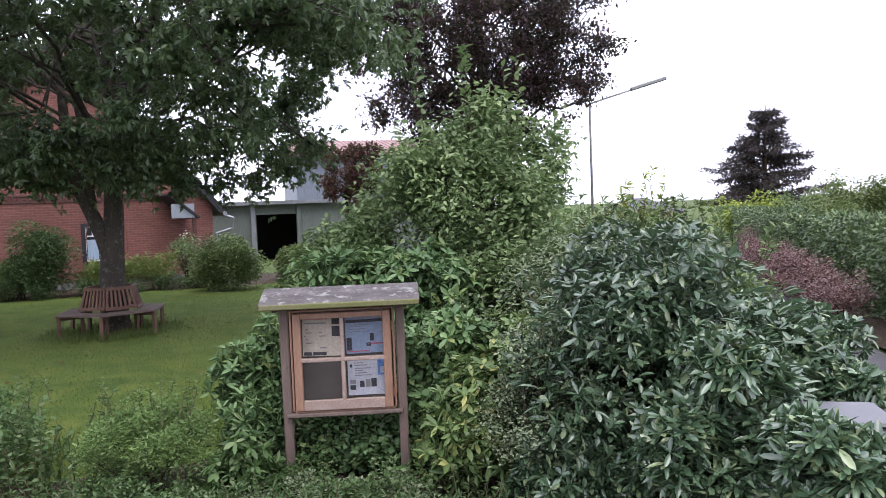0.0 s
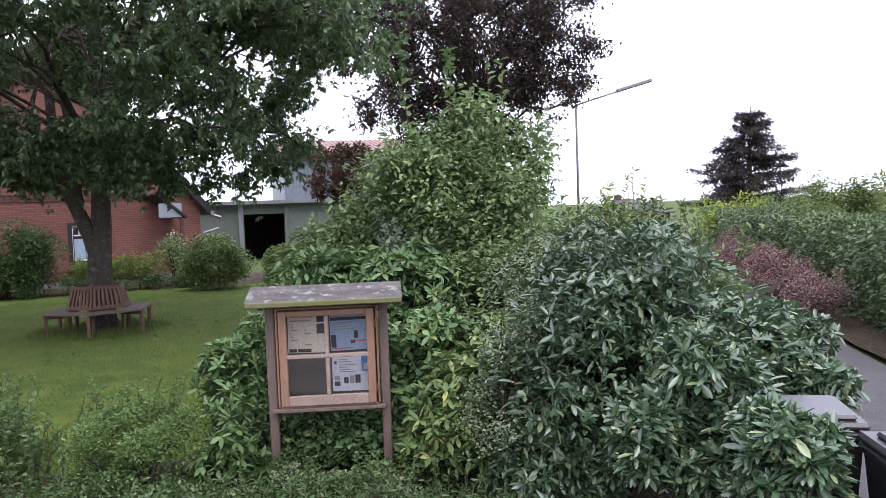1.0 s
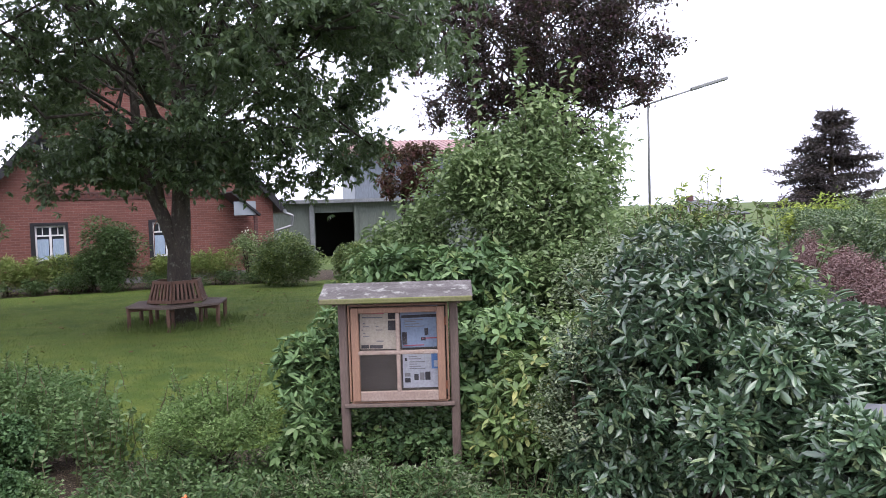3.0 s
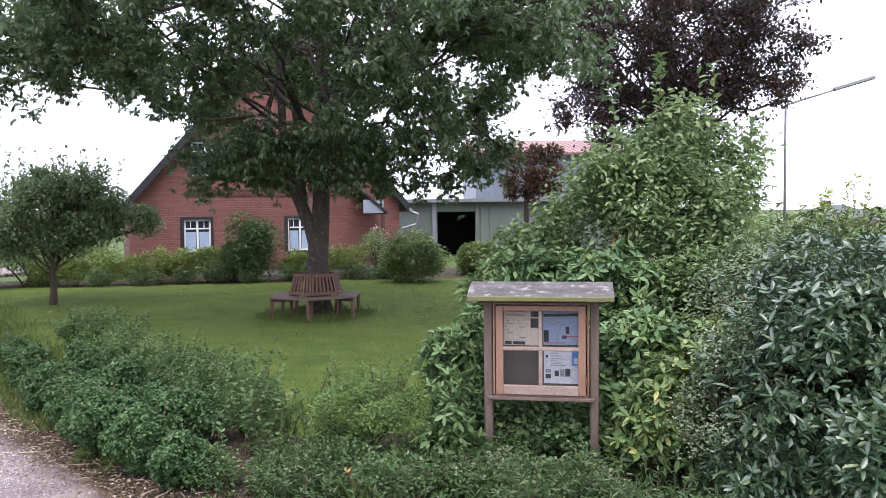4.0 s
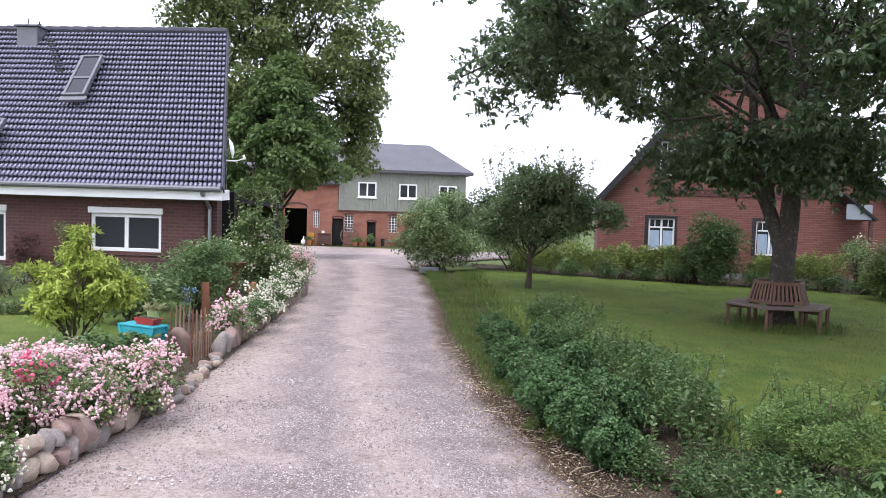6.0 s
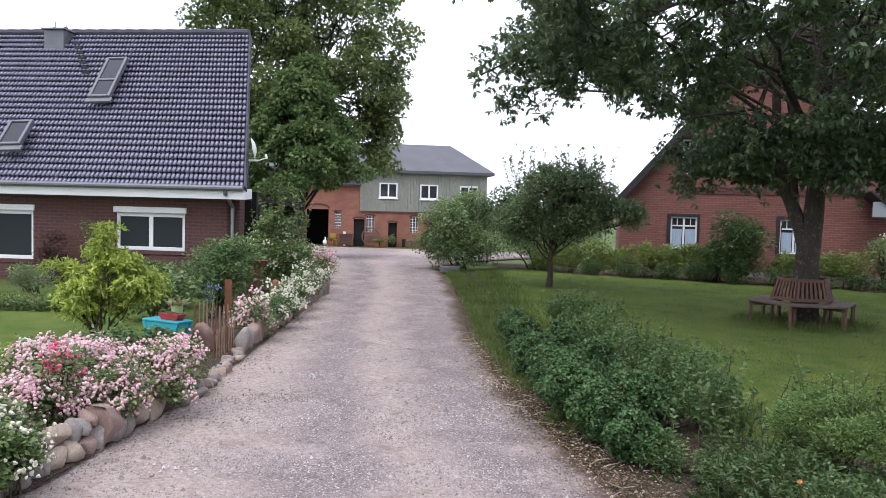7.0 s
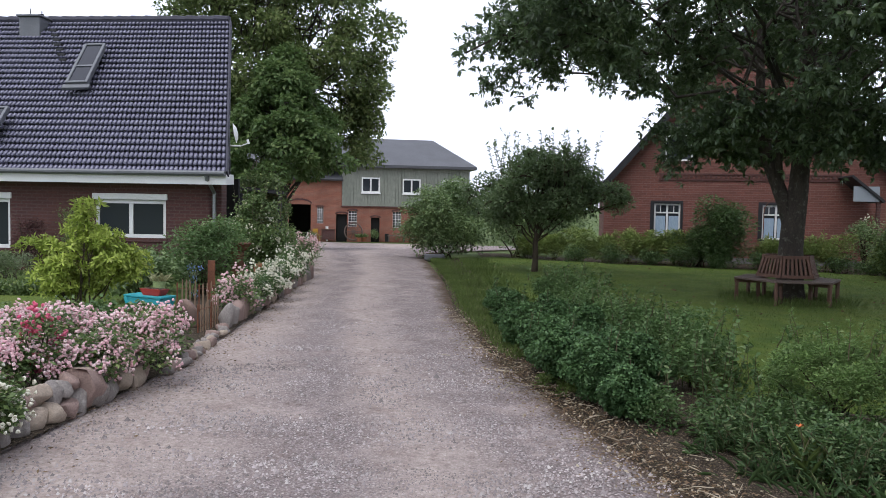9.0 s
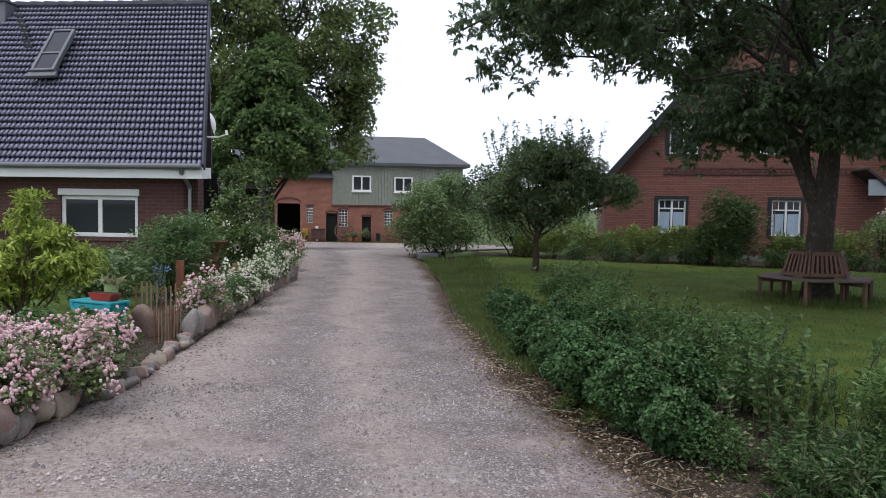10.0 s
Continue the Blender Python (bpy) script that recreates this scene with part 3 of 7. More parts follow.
def shoots(ob, feet, height, leaf, material, n=26, lean=0.12):
    """Upright young shoots: a thin twig with leaves set along it."""
    for x, y, z in feet:
        h = height * rng.uniform(.7, 1.15)
        path = bend((x, y, z), (x + rng.normal(0, lean), y + rng.normal(0, lean), z + h), 6, 0, .15)
        v, f = tube(path, np.linspace(.006, .002, 6), 4)
        s = fast("shoot", v, f, M_STEMGREEN, ob)
        k = rng.uniform(.1, 1, n)
        pos = np.stack([np.interp(k, np.linspace(0, 1, 6), path[:, i]) for i in range(3)], 1)
        v, f = leaf_mesh(pos, rng.normal(0, 1, (n, 3)) * [1, 1, .3] + [0, 0, .5], leaf[0], leaf[1])
        fast("shoot_leaves", v, f, material, s)


def hedge(name, a, b, width, height, n, leaf, material, label, rough=0.12, group=""):
    """A clipped hedge between two places: leaves over all its faces, twigs inside."""
    a, b = np.asarray(a, float), np.asarray(b, float)
    d = b - a
    L = np.linalg.norm(d)
    u = d / L
    w = np.array([-u[1], u[0]])
    ob = thing(name, (a[0], a[1], float(ground_z(*a))), label=label, category="hedge", group=group)
    face = rng.choice(4, n, p=[.33, .33, .30, .04])
    s = rng.uniform(0, L, n)
    q = rng.uniform(-.5, .5, n)
    z = rng.uniform(.03, 1, n)
    q = np.where(face == 0, -.5, np.where(face == 1, .5, q)) + rng.normal(0, .06, n)
    z = np.where(face == 2, 1.0, z)
    s = np.where(face == 3, rng.choice([0, L], n), s)
    lump = np.array([noise.noise((x * 1.1, y * 3, k * 1.4)) for x, y, k in zip(s, q, z)])
    ww, hh = width * (1 + rough * 1.6 * lump), height * (1 + rough * lump) + rng.normal(0, .02, n)
    pos = np.stack([u[0] * s + w[0] * q * ww, u[1] * s + w[1] * q * ww, z * hh], 1)
    out = np.stack([w[0] * np.sign(q), w[1] * np.sign(q), np.zeros(n)], 1)
    out[face == 2] = (0, 0, 1)
    v, f = leaf_mesh(pos, out + rng.normal(0, .7, (n, 3)) - [0, 0, .15], leaf[0], leaf[1], full=False)
    fast("foliage", v, f, material, ob)
    m = n // 3
    pos = np.stack([u[0] * s[:m] + w[0] * q[:m] * .7 * width, u[1] * s[:m] + w[1] * q[:m] * .7 * width, np.minimum(z[:m], .93) * height * rng.uniform(.6, .96, m)], 1)
    v, f = leaf_mesh(pos, rng.normal(0, 1, (m, 3)), leaf[0] * 1.5, leaf[1] * 1.6, full=False)
    fast("inner_foliage", v, f, material, ob)
    return ob


def tuft(at, n, length, width, material, spread=.12, lean=.35):
    """Blades rising from one foot and arching outwards."""
    pos = np.asarray(at) + rng.normal(0, spread, (n, 3)) * [1, 1, 0]
    return leaf_mesh(pos, rng.normal(0, lean, (n, 3)) * [1, 1, .2] + [0, 0, 1], length, width, fold=.3, curl=.3)


def inside(poly, x, y):
    """Which of the places lie in the outline."""
    p = np.asarray(poly, float)
    q = np.roll(p, -1, 0)
    hit = np.zeros(len(x), bool)
    for (x0, y0), (x1, y1) in zip(p, q):
        c = (y0 > y) != (y1 > y)
        hit ^= c & (x < (x1 - x0) * (y - y0) / (y1 - y0 + 1e-12) + x0)
    return hit


# ---- the land ----
def land():
    xs = np.concatenate([[-2500, -900, -300, -140], np.linspace(-90, 60, 76), [110, 300, 900, 2500]])
    ys = np.concatenate([[-2500, -900, -300, -80], np.linspace(-40, 110, 76), [160, 320, 900, 2500]])
    gx, gy = np.meshgrid(xs, ys, indexing="ij")
    v = np.stack([gx, gy, ground_z(gx, gy) - 0.04], -1).reshape(-1, 3)
    n = len(ys)
    i, j = np.meshgrid(np.arange(len(xs) - 1), np.arange(n - 1), indexing="ij")
    f = np.stack([i * n + j, (i + 1) * n + j, (i + 1) * n + j + 1, i * n + j + 1], -1).reshape(-1, 4)
    tagged(fast("ground", v, f, M_FIELD, smooth=True), "green field grass reaching to the horizon", "ground", kind="structure")


land()
DRIVE_L = [(-2.6, -6), (-4.15, -1.7), (-5.1, 0.5), (-5.85, 1.32), (-6.5, 2.1), (-8.4, 3.85), (-11.4, 6.35), (-16.2, 10.1), (-21.2, 13.7), (-28, 17.2), (-36, 21), (-48, 26)]
DRIVE_R = [(7, -6), (3.2, 0.8), (0.8, 2.3), (-1.6, 3.1), (-2.7, 3.7), (-3.9, 4.4), (-5.7, 5.6), (-8.2, 7.5), (-11.4, 10.3), (-15.0, 13.2), (-19, 16.4), (-32, 40)]
strip("driveway", DRIVE_L, DRIVE_R, 160, 26, 0.012, M_DRIVE, "pale grey and pinkish gravel drive with worn wheel tracks", "driveway", 0.013)
BED_IN = [(2.6, 3.4), (0.9, 8.5), (-1.2, 8.0), (-3.1, 6.0), (-4.6, 6.7), (-6.4, 7.7), (-8.6, 9.1), (-11.0, 11.2), (-14.0, 13.8), (-16.5, 16.2)]
BED_OUT = [(2.9, 1.0), (0.8, 2.2), (-1.6, 3.0), (-2.7, 3.6), (-3.9, 4.3), (-5.6, 5.5), (-8.1, 7.4), (-11.3, 10.2), (-14.6, 13.0), (-17, 16.0)]
strip("flower_bed_soil", BED_OUT, BED_IN, 300, 12, 0.032, M_EARTH, "dark bare soil of the roadside planting bed", "soil", 0.01, 0.14)
LAWN_A = [(0.9, 8.6), (-1.3, 6.7), (-2.3, 5.4), (-3.2, 5.45), (-4.6, 6.3), (-6.4, 7.45), (-8.6, 8.85), (-11.0, 10.9), (-14.0, 13.5), (-16.8, 16.0)]
LAWN_B = [(3, 24), (-1, 24), (-3.5, 22.5), (-5.5, 21.2), (-8, 20.6), (-10, 19.7), (-12, 18.8), (-14.2, 17.9), (-17, 17.2)]
strip("lawn", LAWN_A, LAWN_B, 160, 40, 0.045, M_LAWN, "mown green garden lawn with a few dry leaves", "lawn", 0.03, 0.1)
strip("border_soil", LAWN_B, [(5, 27), (0, 28), (-3, 27), (-5, 26), (-7.5, 25.2), (-9.7, 23.3), (-12, 21.6), (-14.6, 20), (-20, 20)], 40, 8, 0.02, M_EARTH, "earth of the planted border along the house", "soil", 0.03)
strip("garden_lawn", [(-6.3, -2.2), (-6.6, 0.6), (-8.4, 2.4), (-11.2, 4.6)], [(-17, -8), (-17.6, -1.5), (-17.4, 2.5), (-16.4, 4.6)], 20, 20, 0.03, M_LAWN, "small lawn of the cottage garden", "lawn", 0.02)
strip("rose_bed_soil", [(-4.2, -1.0), (-5.1, 0.7), (-6.0, 1.6), (-6.7, 2.4), (-8.6, 4.1), (-11.6, 6.7), (-16.3, 10.4)], [(-6.4, -2.2), (-6.7, 0.6), (-7.2, 1.2), (-8.4, 2.4), (-11.2, 4.6), (-14.5, 7.0), (-17, 9.6)], 40, 6, 0.05, M_EARTH, "earth of the raised rose bed", "soil", 0.03)
strip("lane", [(1.2, -9.0), (1.2, -1.0), (1.55, 2.0), (2.2, 4.4), (3.2, 7.2), (6.3, 20), (11.3, 40), (23, 80)], [(5.2, -9.0), (4.7, -1.0), (4.5, 4.8), (5.45, 9.8), (8.4, 21), (13.4, 40), (25.4, 80)], 60, 6, -0.024, M_ASPHALT, "grey worn asphalt lane beside the hedge", "road")
strip("lane_verge", [(4.52, 4.8), (5.47, 9.8), (8.42, 21), (13.4, 40)], [(6.6, 4.8), (7.9, 9.8), (10.8, 21), (15.6, 40)], 40, 4, 0.03, M_EARTH, "bare earth verge under the hedge", "soil", 0.03)


def kerbs():
    k = thing("kerb", (0, 0, 0), label="low concrete edging stones beside the lane", category="kerb", kind="structure")
    a, b = Vector((2.3, 4.3, 0)), Vector((4.42, 12.2, 0))
    d = (b - a).normalized()
    ang = math.degrees(math.atan2(d.y, d.x))
    n = int((b - a).length / 1.0)
    for i in range(n):
        p = a + d * i
        box_part("kerb_stone", (0, 0.985, -0.06, 0.06, -0.1, 0.07), M_CONCRETE, k, bev=0.012, m=pose(p.x, p.y, 0, 0, 0, ang))


kerbs()


# ---- buildings ----
def wall_with_holes(bm, length, height, thick, holes, top=None):
    """A wall in the xz plane from y=0 back to y=thick, with rectangular holes (x0, x1, z0, z1); built of a grid of blocks round them. top(x) cuts it off on a slope."""
    xs = sorted({0.0, length, *[h[0] for h in holes], *[h[1] for h in holes]})
    if top:
        step = 0.5
        xs = sorted({*xs, *[i * step for i in range(1, int(length / step) + 1) if i * step < length], length / 2})
    for x0, x1 in zip(xs, xs[1:]):
        if x1 - x0 < 1e-4:
            continue
        cut = sorted([(h[2], h[3]) for h in holes if h[0] < (x0 + x1) / 2 < h[1]])
        z = -0.4
        for a, b in cut + [(None, None)]:
            end = a if a is not None else None
            t0 = top(x0) if top else height
            t1 = top(x1) if top else height
            e0, e1 = (t0, t1) if end is None else (min(end, t0), min(end, t1))
            if max(e0, e1) > z + 1e-4:
                vs = [bm.verts.new(c) for c in ((x0, 0, z), (x1, 0, z), (x1, 0, e1), (x0, 0, e0), (x0, thick, z), (x1, thick, z), (x1, thick, e1), (x0, thick, e0))]
                for q in ((0, 1, 2, 3), (5, 4, 7, 6), (4, 0, 3, 7), (1, 5, 6, 2), (3, 2, 6, 7), (4, 5, 1, 0)):
                    bm.faces.new([vs[i] for i in q])
            z = b if b is not None else z
    bmesh.ops.remove_doubles(bm, verts=bm.verts, dist=1e-4)
    return bm


def window(parent, x0, x1, z0, z1, y, frame_mat, pane_mat, cols=2, transom=None, bars=0, frame_w=0.06, sill=None, curtain=None, surround=None, shutter=None):
    """A window in a wall's hole: outer frame, mullions, panes set back, and a sill."""
    w = new("window")
    w.parent = parent
    fw = frame_w
    for n, b in (("frame_left", (x0, x0 + fw, y + .02, y + .09, z0, z1)), ("frame_right", (x1 - fw, x1, y + .02, y + .09, z0, z1)),
                 ("frame_head", (x0 + fw, x1 - fw, y + .02, y + .09, z1 - fw, z1)), ("frame_foot", (x0 + fw, x1 - fw, y + .02, y + .09, z0, z0 + fw))):
        box_part(n, b, frame_mat, w, bev=0.006)
    step = (x1 - x0) / cols
    for i in range(1, cols):
        box_part("mullion", (x0 + i * step - fw * .55, x0 + i * step + fw * .55, y + .015, y + .085, z0 + fw, z1 - fw), frame_mat, w, bev=0.005)
    if transom:
        zt = z0 + (z1 - z0) * transom
        for i in range(cols):
            a, b = x0 + i * step + fw * .6, x0 + (i + 1) * step - fw * .6
            box_part("transom", (a, b, y + .025, y + .08, zt - fw * .4, zt + fw * .4), frame_mat, w)
            for k in range(bars):
                xb = a + (b - a) * (k + 1) / (bars + 1)
                box_part("glazing_bar", (xb - .012, xb + .012, y + .03, y + .07, zt, z1 - fw), frame_mat, w)
    for i in range(cols):
        box_part("pane", (x0 + i * step + fw * .5, x0 + (i + 1) * step - fw * .5, y + .05, y + .06, z0 + fw * .5, z1 - fw * .5), pane_mat, w)
    if curtain:
        for i in range(cols):
            box_part("curtain", (x0 + i * step + fw, x0 + (i + 1) * step - fw, y + .044, y + .049, z0 + fw, z0 + (z1 - z0) * curtain), M_CURTAIN, w, "pale blue curtain")
    if sill:
        box_part("sill", (x0 - .05, x1 + .05, y - .06, y + .05, z0 - .09, z0), sill, w, bev=0.01)
    if surround:
        for b in ((x0 - .12, x0, y - .06, y + .05, z0 - .03, z1 + .09), (x1, x1 + .07, y - .06, y + .05, z0 - .03, z1 + .09), (x0, x1, y - .06, y + .05, z1, z1 + .09)):
            box_part("surround", b, surround, w)
    if shutter:
        box_part("shutter_box", (x0 - .04, x1 + .04, y - .07, y + .04, z1, z1 + shutter), M_WHITE, w, "white roller shutter box", bev=0.012)
    return w


def slab(name, corners, thick, material, parent, label=""):
    """A flat plate over four corners, thick downwards."""
    n = (Vector(corners[1]) - Vector(corners[0])).cross(Vector(corners[3]) - Vector(corners[0])).normalized()
    if n.z < 0:
        n = -n
    lo = [Vector(c) - n * thick for c in corners]
    v = [Vector(c) for c in corners] + lo
    f = [(0, 1, 2, 3), (7, 6, 5, 4)] + [(i, (i + 4), (i + 1) % 4 + 4, (i + 1) % 4) for i in range(4)]
    return raw(name, v, f, material, parent, label)


def red_house():
    h = thing("red_farmhouse", (-14.66, 20.43, 0.0), 36.0, "red brick farmhouse gable with white sash windows", "house")
    W, E, D = 8.8, 2.45, 13.0
    rise = 5.1
    top = lambda x: E + rise * (1 - abs(x - W / 2) / (W / 2))
    wins = [(1.58, 2.40, 0.80, 1.84), (4.86, 5.70, 0.76, 1.84), (1.86, 2.72, 3.2, 4.3), (4.45, 5.25, 3.2, 4.3)]
    part("gable_wall", wall_with_holes(bmesh.new(), W, E, 0.3, wins, top), M_BRICK_RED, h)
    for a in (0.0, W - 0.3):
        part("side_wall", block(bmesh.new(), a, a + 0.3, 0.3, D, -0.4, E), M_BRICK_RED, h)
    part("back_wall", wall_with_holes(bmesh.new(), W, E, 0.3, [], top), M_BRICK_RED, h).matrix_basis = pose(0, D, 0)
    box_part("plinth", (-0.02, W + 0.02, -0.03, 0.0, -0.4, 0.16), M_CONCRETE, h)
    # added near-black panel: the room's shade given as colour
    box_part("room_shade_panel", (0.4, W - 0.4, 2.6, 2.7, -0.2, 2.3), M_DARK, h)
    for i, (a, b, c, d) in enumerate(wins):
        window(h, a, b, c, d, 0.04, M_WHITE, M_GLASS, 2, 0.72, 1, 0.055, M_BLACKWOOD if i < 2 else M_BRICK_DARK, 0.62 if i < 2 else None, M_BLACKWOOD)
    # dentil course
    box_part("string_course", (1.7, W - 1.7, -0.03, 0.0, 2.58, 2.64), M_BRICK_DARK, h)
    for i in range(38):
        x = 1.75 + i * 0.15
        box_part("dentil", (x, x + 0.075, -0.035, 0.0, 2.66, 2.74), M_BRICK_DARK, h)
    box_part("string_course", (1.7, W - 1.7, -0.03, 0.0, 2.76, 2.81), M_BRICK_DARK, h)
    o = 0.32
    dz = rise / (W / 2) * o
    slab("roof", ((-o, -0.3, E - dz + .12), (W / 2, -0.3, E + rise + .12), (W / 2, D, E + rise + .12), (-o, D, E - dz + .12)), 0.14, M_SLATE, h, "dark tiled roof")
    slab("roof", ((W / 2, -0.3, E + rise + .12), (W + o, -0.3, E - dz + .12), (W + o, D, E - dz + .12), (W / 2, D, E + rise + .12)), 0.14, M_SLATE, h, "dark tiled roof")
    for s in (-1, 1):
        x0, x1 = W / 2 + s * (W / 2 + o), W / 2
        slab("verge_board", ((x0, -0.34, E - dz + .13), (x1, -0.34, E + rise + .13), (x1, -0.29, E + rise + .13), (x0, -0.29, E - dz + .13)), 0.2, M_BLACKWOOD, h, "dark verge board")
    # gutter along the eave and the glazed porch roof beside it
    bm = bmesh.new()
    rod(bm, (W + o, -0.3, E - dz), (W + o, D, E - dz), 0.07, sides=10)
    part("gutter", bm, M_GREYMETAL, h, "dark zinc gutter")
    bm = bmesh.new()
    for a, b in (((W + o, -0.2, E - dz - .05), (W + o + .25, -0.35, E - dz - .15)), ((W + o + .25, -0.35, E - dz - .15), (W + o + .22, -0.3, E - dz - .5)), ((W + o + .22, -0.3, E - dz - .5), (W + 0.06, -0.1, E - dz - .65)), ((W + .06, -.1, E - dz - .65), (W + .06, -.1, 0))):
        rod(bm, a, b, 0.045, sides=8)
    part("downpipe", bm, M_GREYMETAL, h, "swan-necked zinc downpipe")
    p = thing("glazed_porch", (0, 0, 0), 0)
    p.parent = h
    box_part("post", (7.75, 7.85, -1.2, -1.1, 0, 2.0), M_BRICK_DARK, p)
    slab("porch_roof", ((7.05, -1.3, 2.75), (7.95, -1.3, 2.0), (7.95, -0.03, 2.0), (7.05, -0.03, 2.75)), 0.07, M_BLACKWOOD, p)
    box_part("porch_light", (7.1, 7.8, -1.22, -1.18, 1.98, 2.42), M_PORCH, p, "pale glazed porch gable")
    return h


def left_house():
    # the eave corner, the ridge corner and the eave's run
    A, B, u = Vector((-15.4, 7.5, 2.22)), Vector((-19.8, 9.86, 6.62)), Vector((-0.748, -0.664, 0)).normalized()
    h = thing("cottage", (A.x, A.y, 0), math.degrees(math.atan2(-u.y, -u.x)), "dark brick cottage with a black glazed tile roof", "house")
    inv = h.matrix_world.inverted()
    a, b = inv @ A, inv @ B          # a is (0, 0, z); b leans back
    L = 13.5
    over = 0.45
    back = Vector((b.x * 2, b.y * 2, a.z))
    # walls, in the cottage's own frame: x runs to minus L
    wins = [(L - 3.25, L - 1.57, 0.76, 1.62), (L - 7.22, L - 5.28, 0.46, 1.6)]
    w = part("front_wall", wall_with_holes(bmesh.new(), L - 0.28, 2.1, 0.3, wins), M_BRICK_DARK, h)
    w.matrix_basis = pose(-L, over, 0)
    for x0, x1, z0, z1 in wins:
        ww = window(h, x0, x1, z0, z1, 0.03, M_WHITE, M_GLASS, 2, None, 0, 0.085, M_BRICK_DARK, None, None, 0.14)
        ww.matrix_basis = pose(-L, over, 0)
    v = [(-0.28, over, -0.4), (b.x * 2 - .28, b.y * 2 - over, -0.4), (b.x * 2 - .28, b.y * 2 - over, 2.25), (b.x - .28, b.y, b.z - .25), (-0.28, over, 2.25)]
    v2 = [(x - 0.3, y, z) for x, y, z in v]
    raw("gable_wall", v + v2, [(0, 1, 2, 3, 4), (9, 8, 7, 6, 5), (0, 5, 6, 1), (1, 6, 7, 2), (2, 7, 8, 3), (3, 8, 9, 4), (4, 9, 5, 0)], M_BRICK_DARK, h)
    v3 = [(x - L + .6, y, z) for x, y, z in v]
    v4 = [(x - L + .3, y, z) for x, y, z in v]
    raw("gable_wall", v3 + v4, [(0, 1, 2, 3, 4), (9, 8, 7, 6, 5), (0, 5, 6, 1), (1, 6, 7, 2), (2, 7, 8, 3), (3, 8, 9, 4), (4, 9, 5, 0)], M_BRICK_DARK, h)
    box_part("back_wall", (b.x * 2 - L, b.x * 2 - .3, b.y * 2 - over - .3, b.y * 2 - over, -0.4, 2.25), M_BRICK_DARK, h)
    # near-black panel added behind the windows for the shade indoors
    box_part("room_shade_panel", (-L + .4, -.7, over + 2.2, over + 2.3, -0.3, 2.2), M_DARK, h)
    r = slab("roof", ((0, 0, a.z - .05), (-L, 0, a.z - .05), (b.x - L, b.y, b.z - .05), (b.x, b.y, b.z - .05)), 0.1, M_BLACKWOOD, h, "black glazed tile roof")
    slab("back_roof", ((b.x, b.y, b.z - .05), (b.x - L, b.y, b.z - .05), (back.x - L, back.y, a.z - .05), (back.x, back.y, a.z - .05)), 0.1, M_TILE, h)
    slab("fascia", ((0.0, -0.01, a.z - .02), (-L, -0.01, a.z - .02), (-L, over, a.z - .0), (0, over, a.z - 0.0)), 0.22, M_WHITE, h, "white eaves fascia and soffit")
    bm = bmesh.new()
    rod(bm, (-L, -0.075, a.z + .0), (0.0, -0.075, a.z + .0), 0.06, sides=10)
    part("gutter", bm, M_ZINCDARK, h, "grey zinc gutter")
    bm = bmesh.new()
    rod(bm, (-.42, -0.07, a.z), (-.42, -0.02, a.z - .15), 0.05)
    rod(bm, (-.42, -0.02, a.z - .12), (-.42, over - .06, a.z - .42), 0.04)
    rod(bm, (-.42, over - .06, a.z - .4), (-.42, over - .06, 0), 0.042)
    part("downpipe", bm, M_GREYMETAL, h, "zinc downpipe")
    slab("verge_tile", ((0.03, -0.02, a.z + .05), (-.01, -0.02, a.z + .05), (b.x - .01, b.y, b.z + .05), (b.x + .03, b.y, b.z + .05)), 0.16, M_RIDGE, h)
    # tiles, course by course; each one a curved pan, its foot proud of the course below
    S = Vector((b.x, b.y, b.z - a.z))
    rows, cw = 27, 0.107
    n = int(L / cw)
    sl = S.length / rows
    prof = [(0.08, -0.035), (0.13, 0.022), (0.26, 0.038), (0.70, 0.042), (0.87, 0.026), (0.92, -0.035)]
    nd = Vector((-1, 0, 0)).cross(S).normalized()
    nd = nd if nd.z > 0 else -nd
    sd = S.normalized()

    def pan(px):
        v, f = [], []
        for k, (lift, s) in enumerate(((0.066, 0.0), (0.0, sl * 1.04))):
            for q, hgt in prof:
                v.append(Vector((-q * cw, 0, 0)) + sd * s + nd * (hgt + lift))
        for q, hgt in prof:
            v.append(Vector((-q * cw, 0, 0)) + sd * .05 + nd * (hgt * 0.3 - .01))
        m = len(prof)
        for i in range(m - 1):
            f += [(i, m + i, m + i + 1, i + 1), (i, i + 1, 2 * m + i + 1, 2 * m + i)]
        return v, f
    tv, tf = pan(0)
    me = bpy.data.meshes.new("roof_tile")
    me.from_pydata(tv, [], tf)
    me.materials.append(M_TILE)
    me.polygons.foreach_set("use_smooth", [True] * len(me.polygons))
    base = np.array([tuple(c) for c in tv])
    far_v, far_f, cnt = [], [], 0
    for rr in range(rows):
        for c in range(n):
            o = Vector((-c * cw, 0, a.z - .04)) + S * (rr / rows)
            if rr < 8 and c < 37:
                ob = new("roof_tile", me)
                ob.parent = r
                ob.location = o
            else:
                far_v.append(base + np.array(o))
                far_f.append(np.array(tf) + cnt)
                cnt += len(base)
    ob = fast("upper_roof_tiles", np.concatenate(far_v), np.concatenate(far_f), M_TILE, r, smooth=True)
    tagged(ob, kind="stuff")
    # ridge, roof windows, chimney, dish
    bm = bmesh.new()
    for i in range(int(L / 0.4)):
        rod(bm, (b.x - i * .4, b.y, b.z + .02), (b.x - i * .4 - .42, b.y, b.z + .035), 0.11, 0.12, 8)
    part("ridge_tiles", bm, M_RIDGE, h)

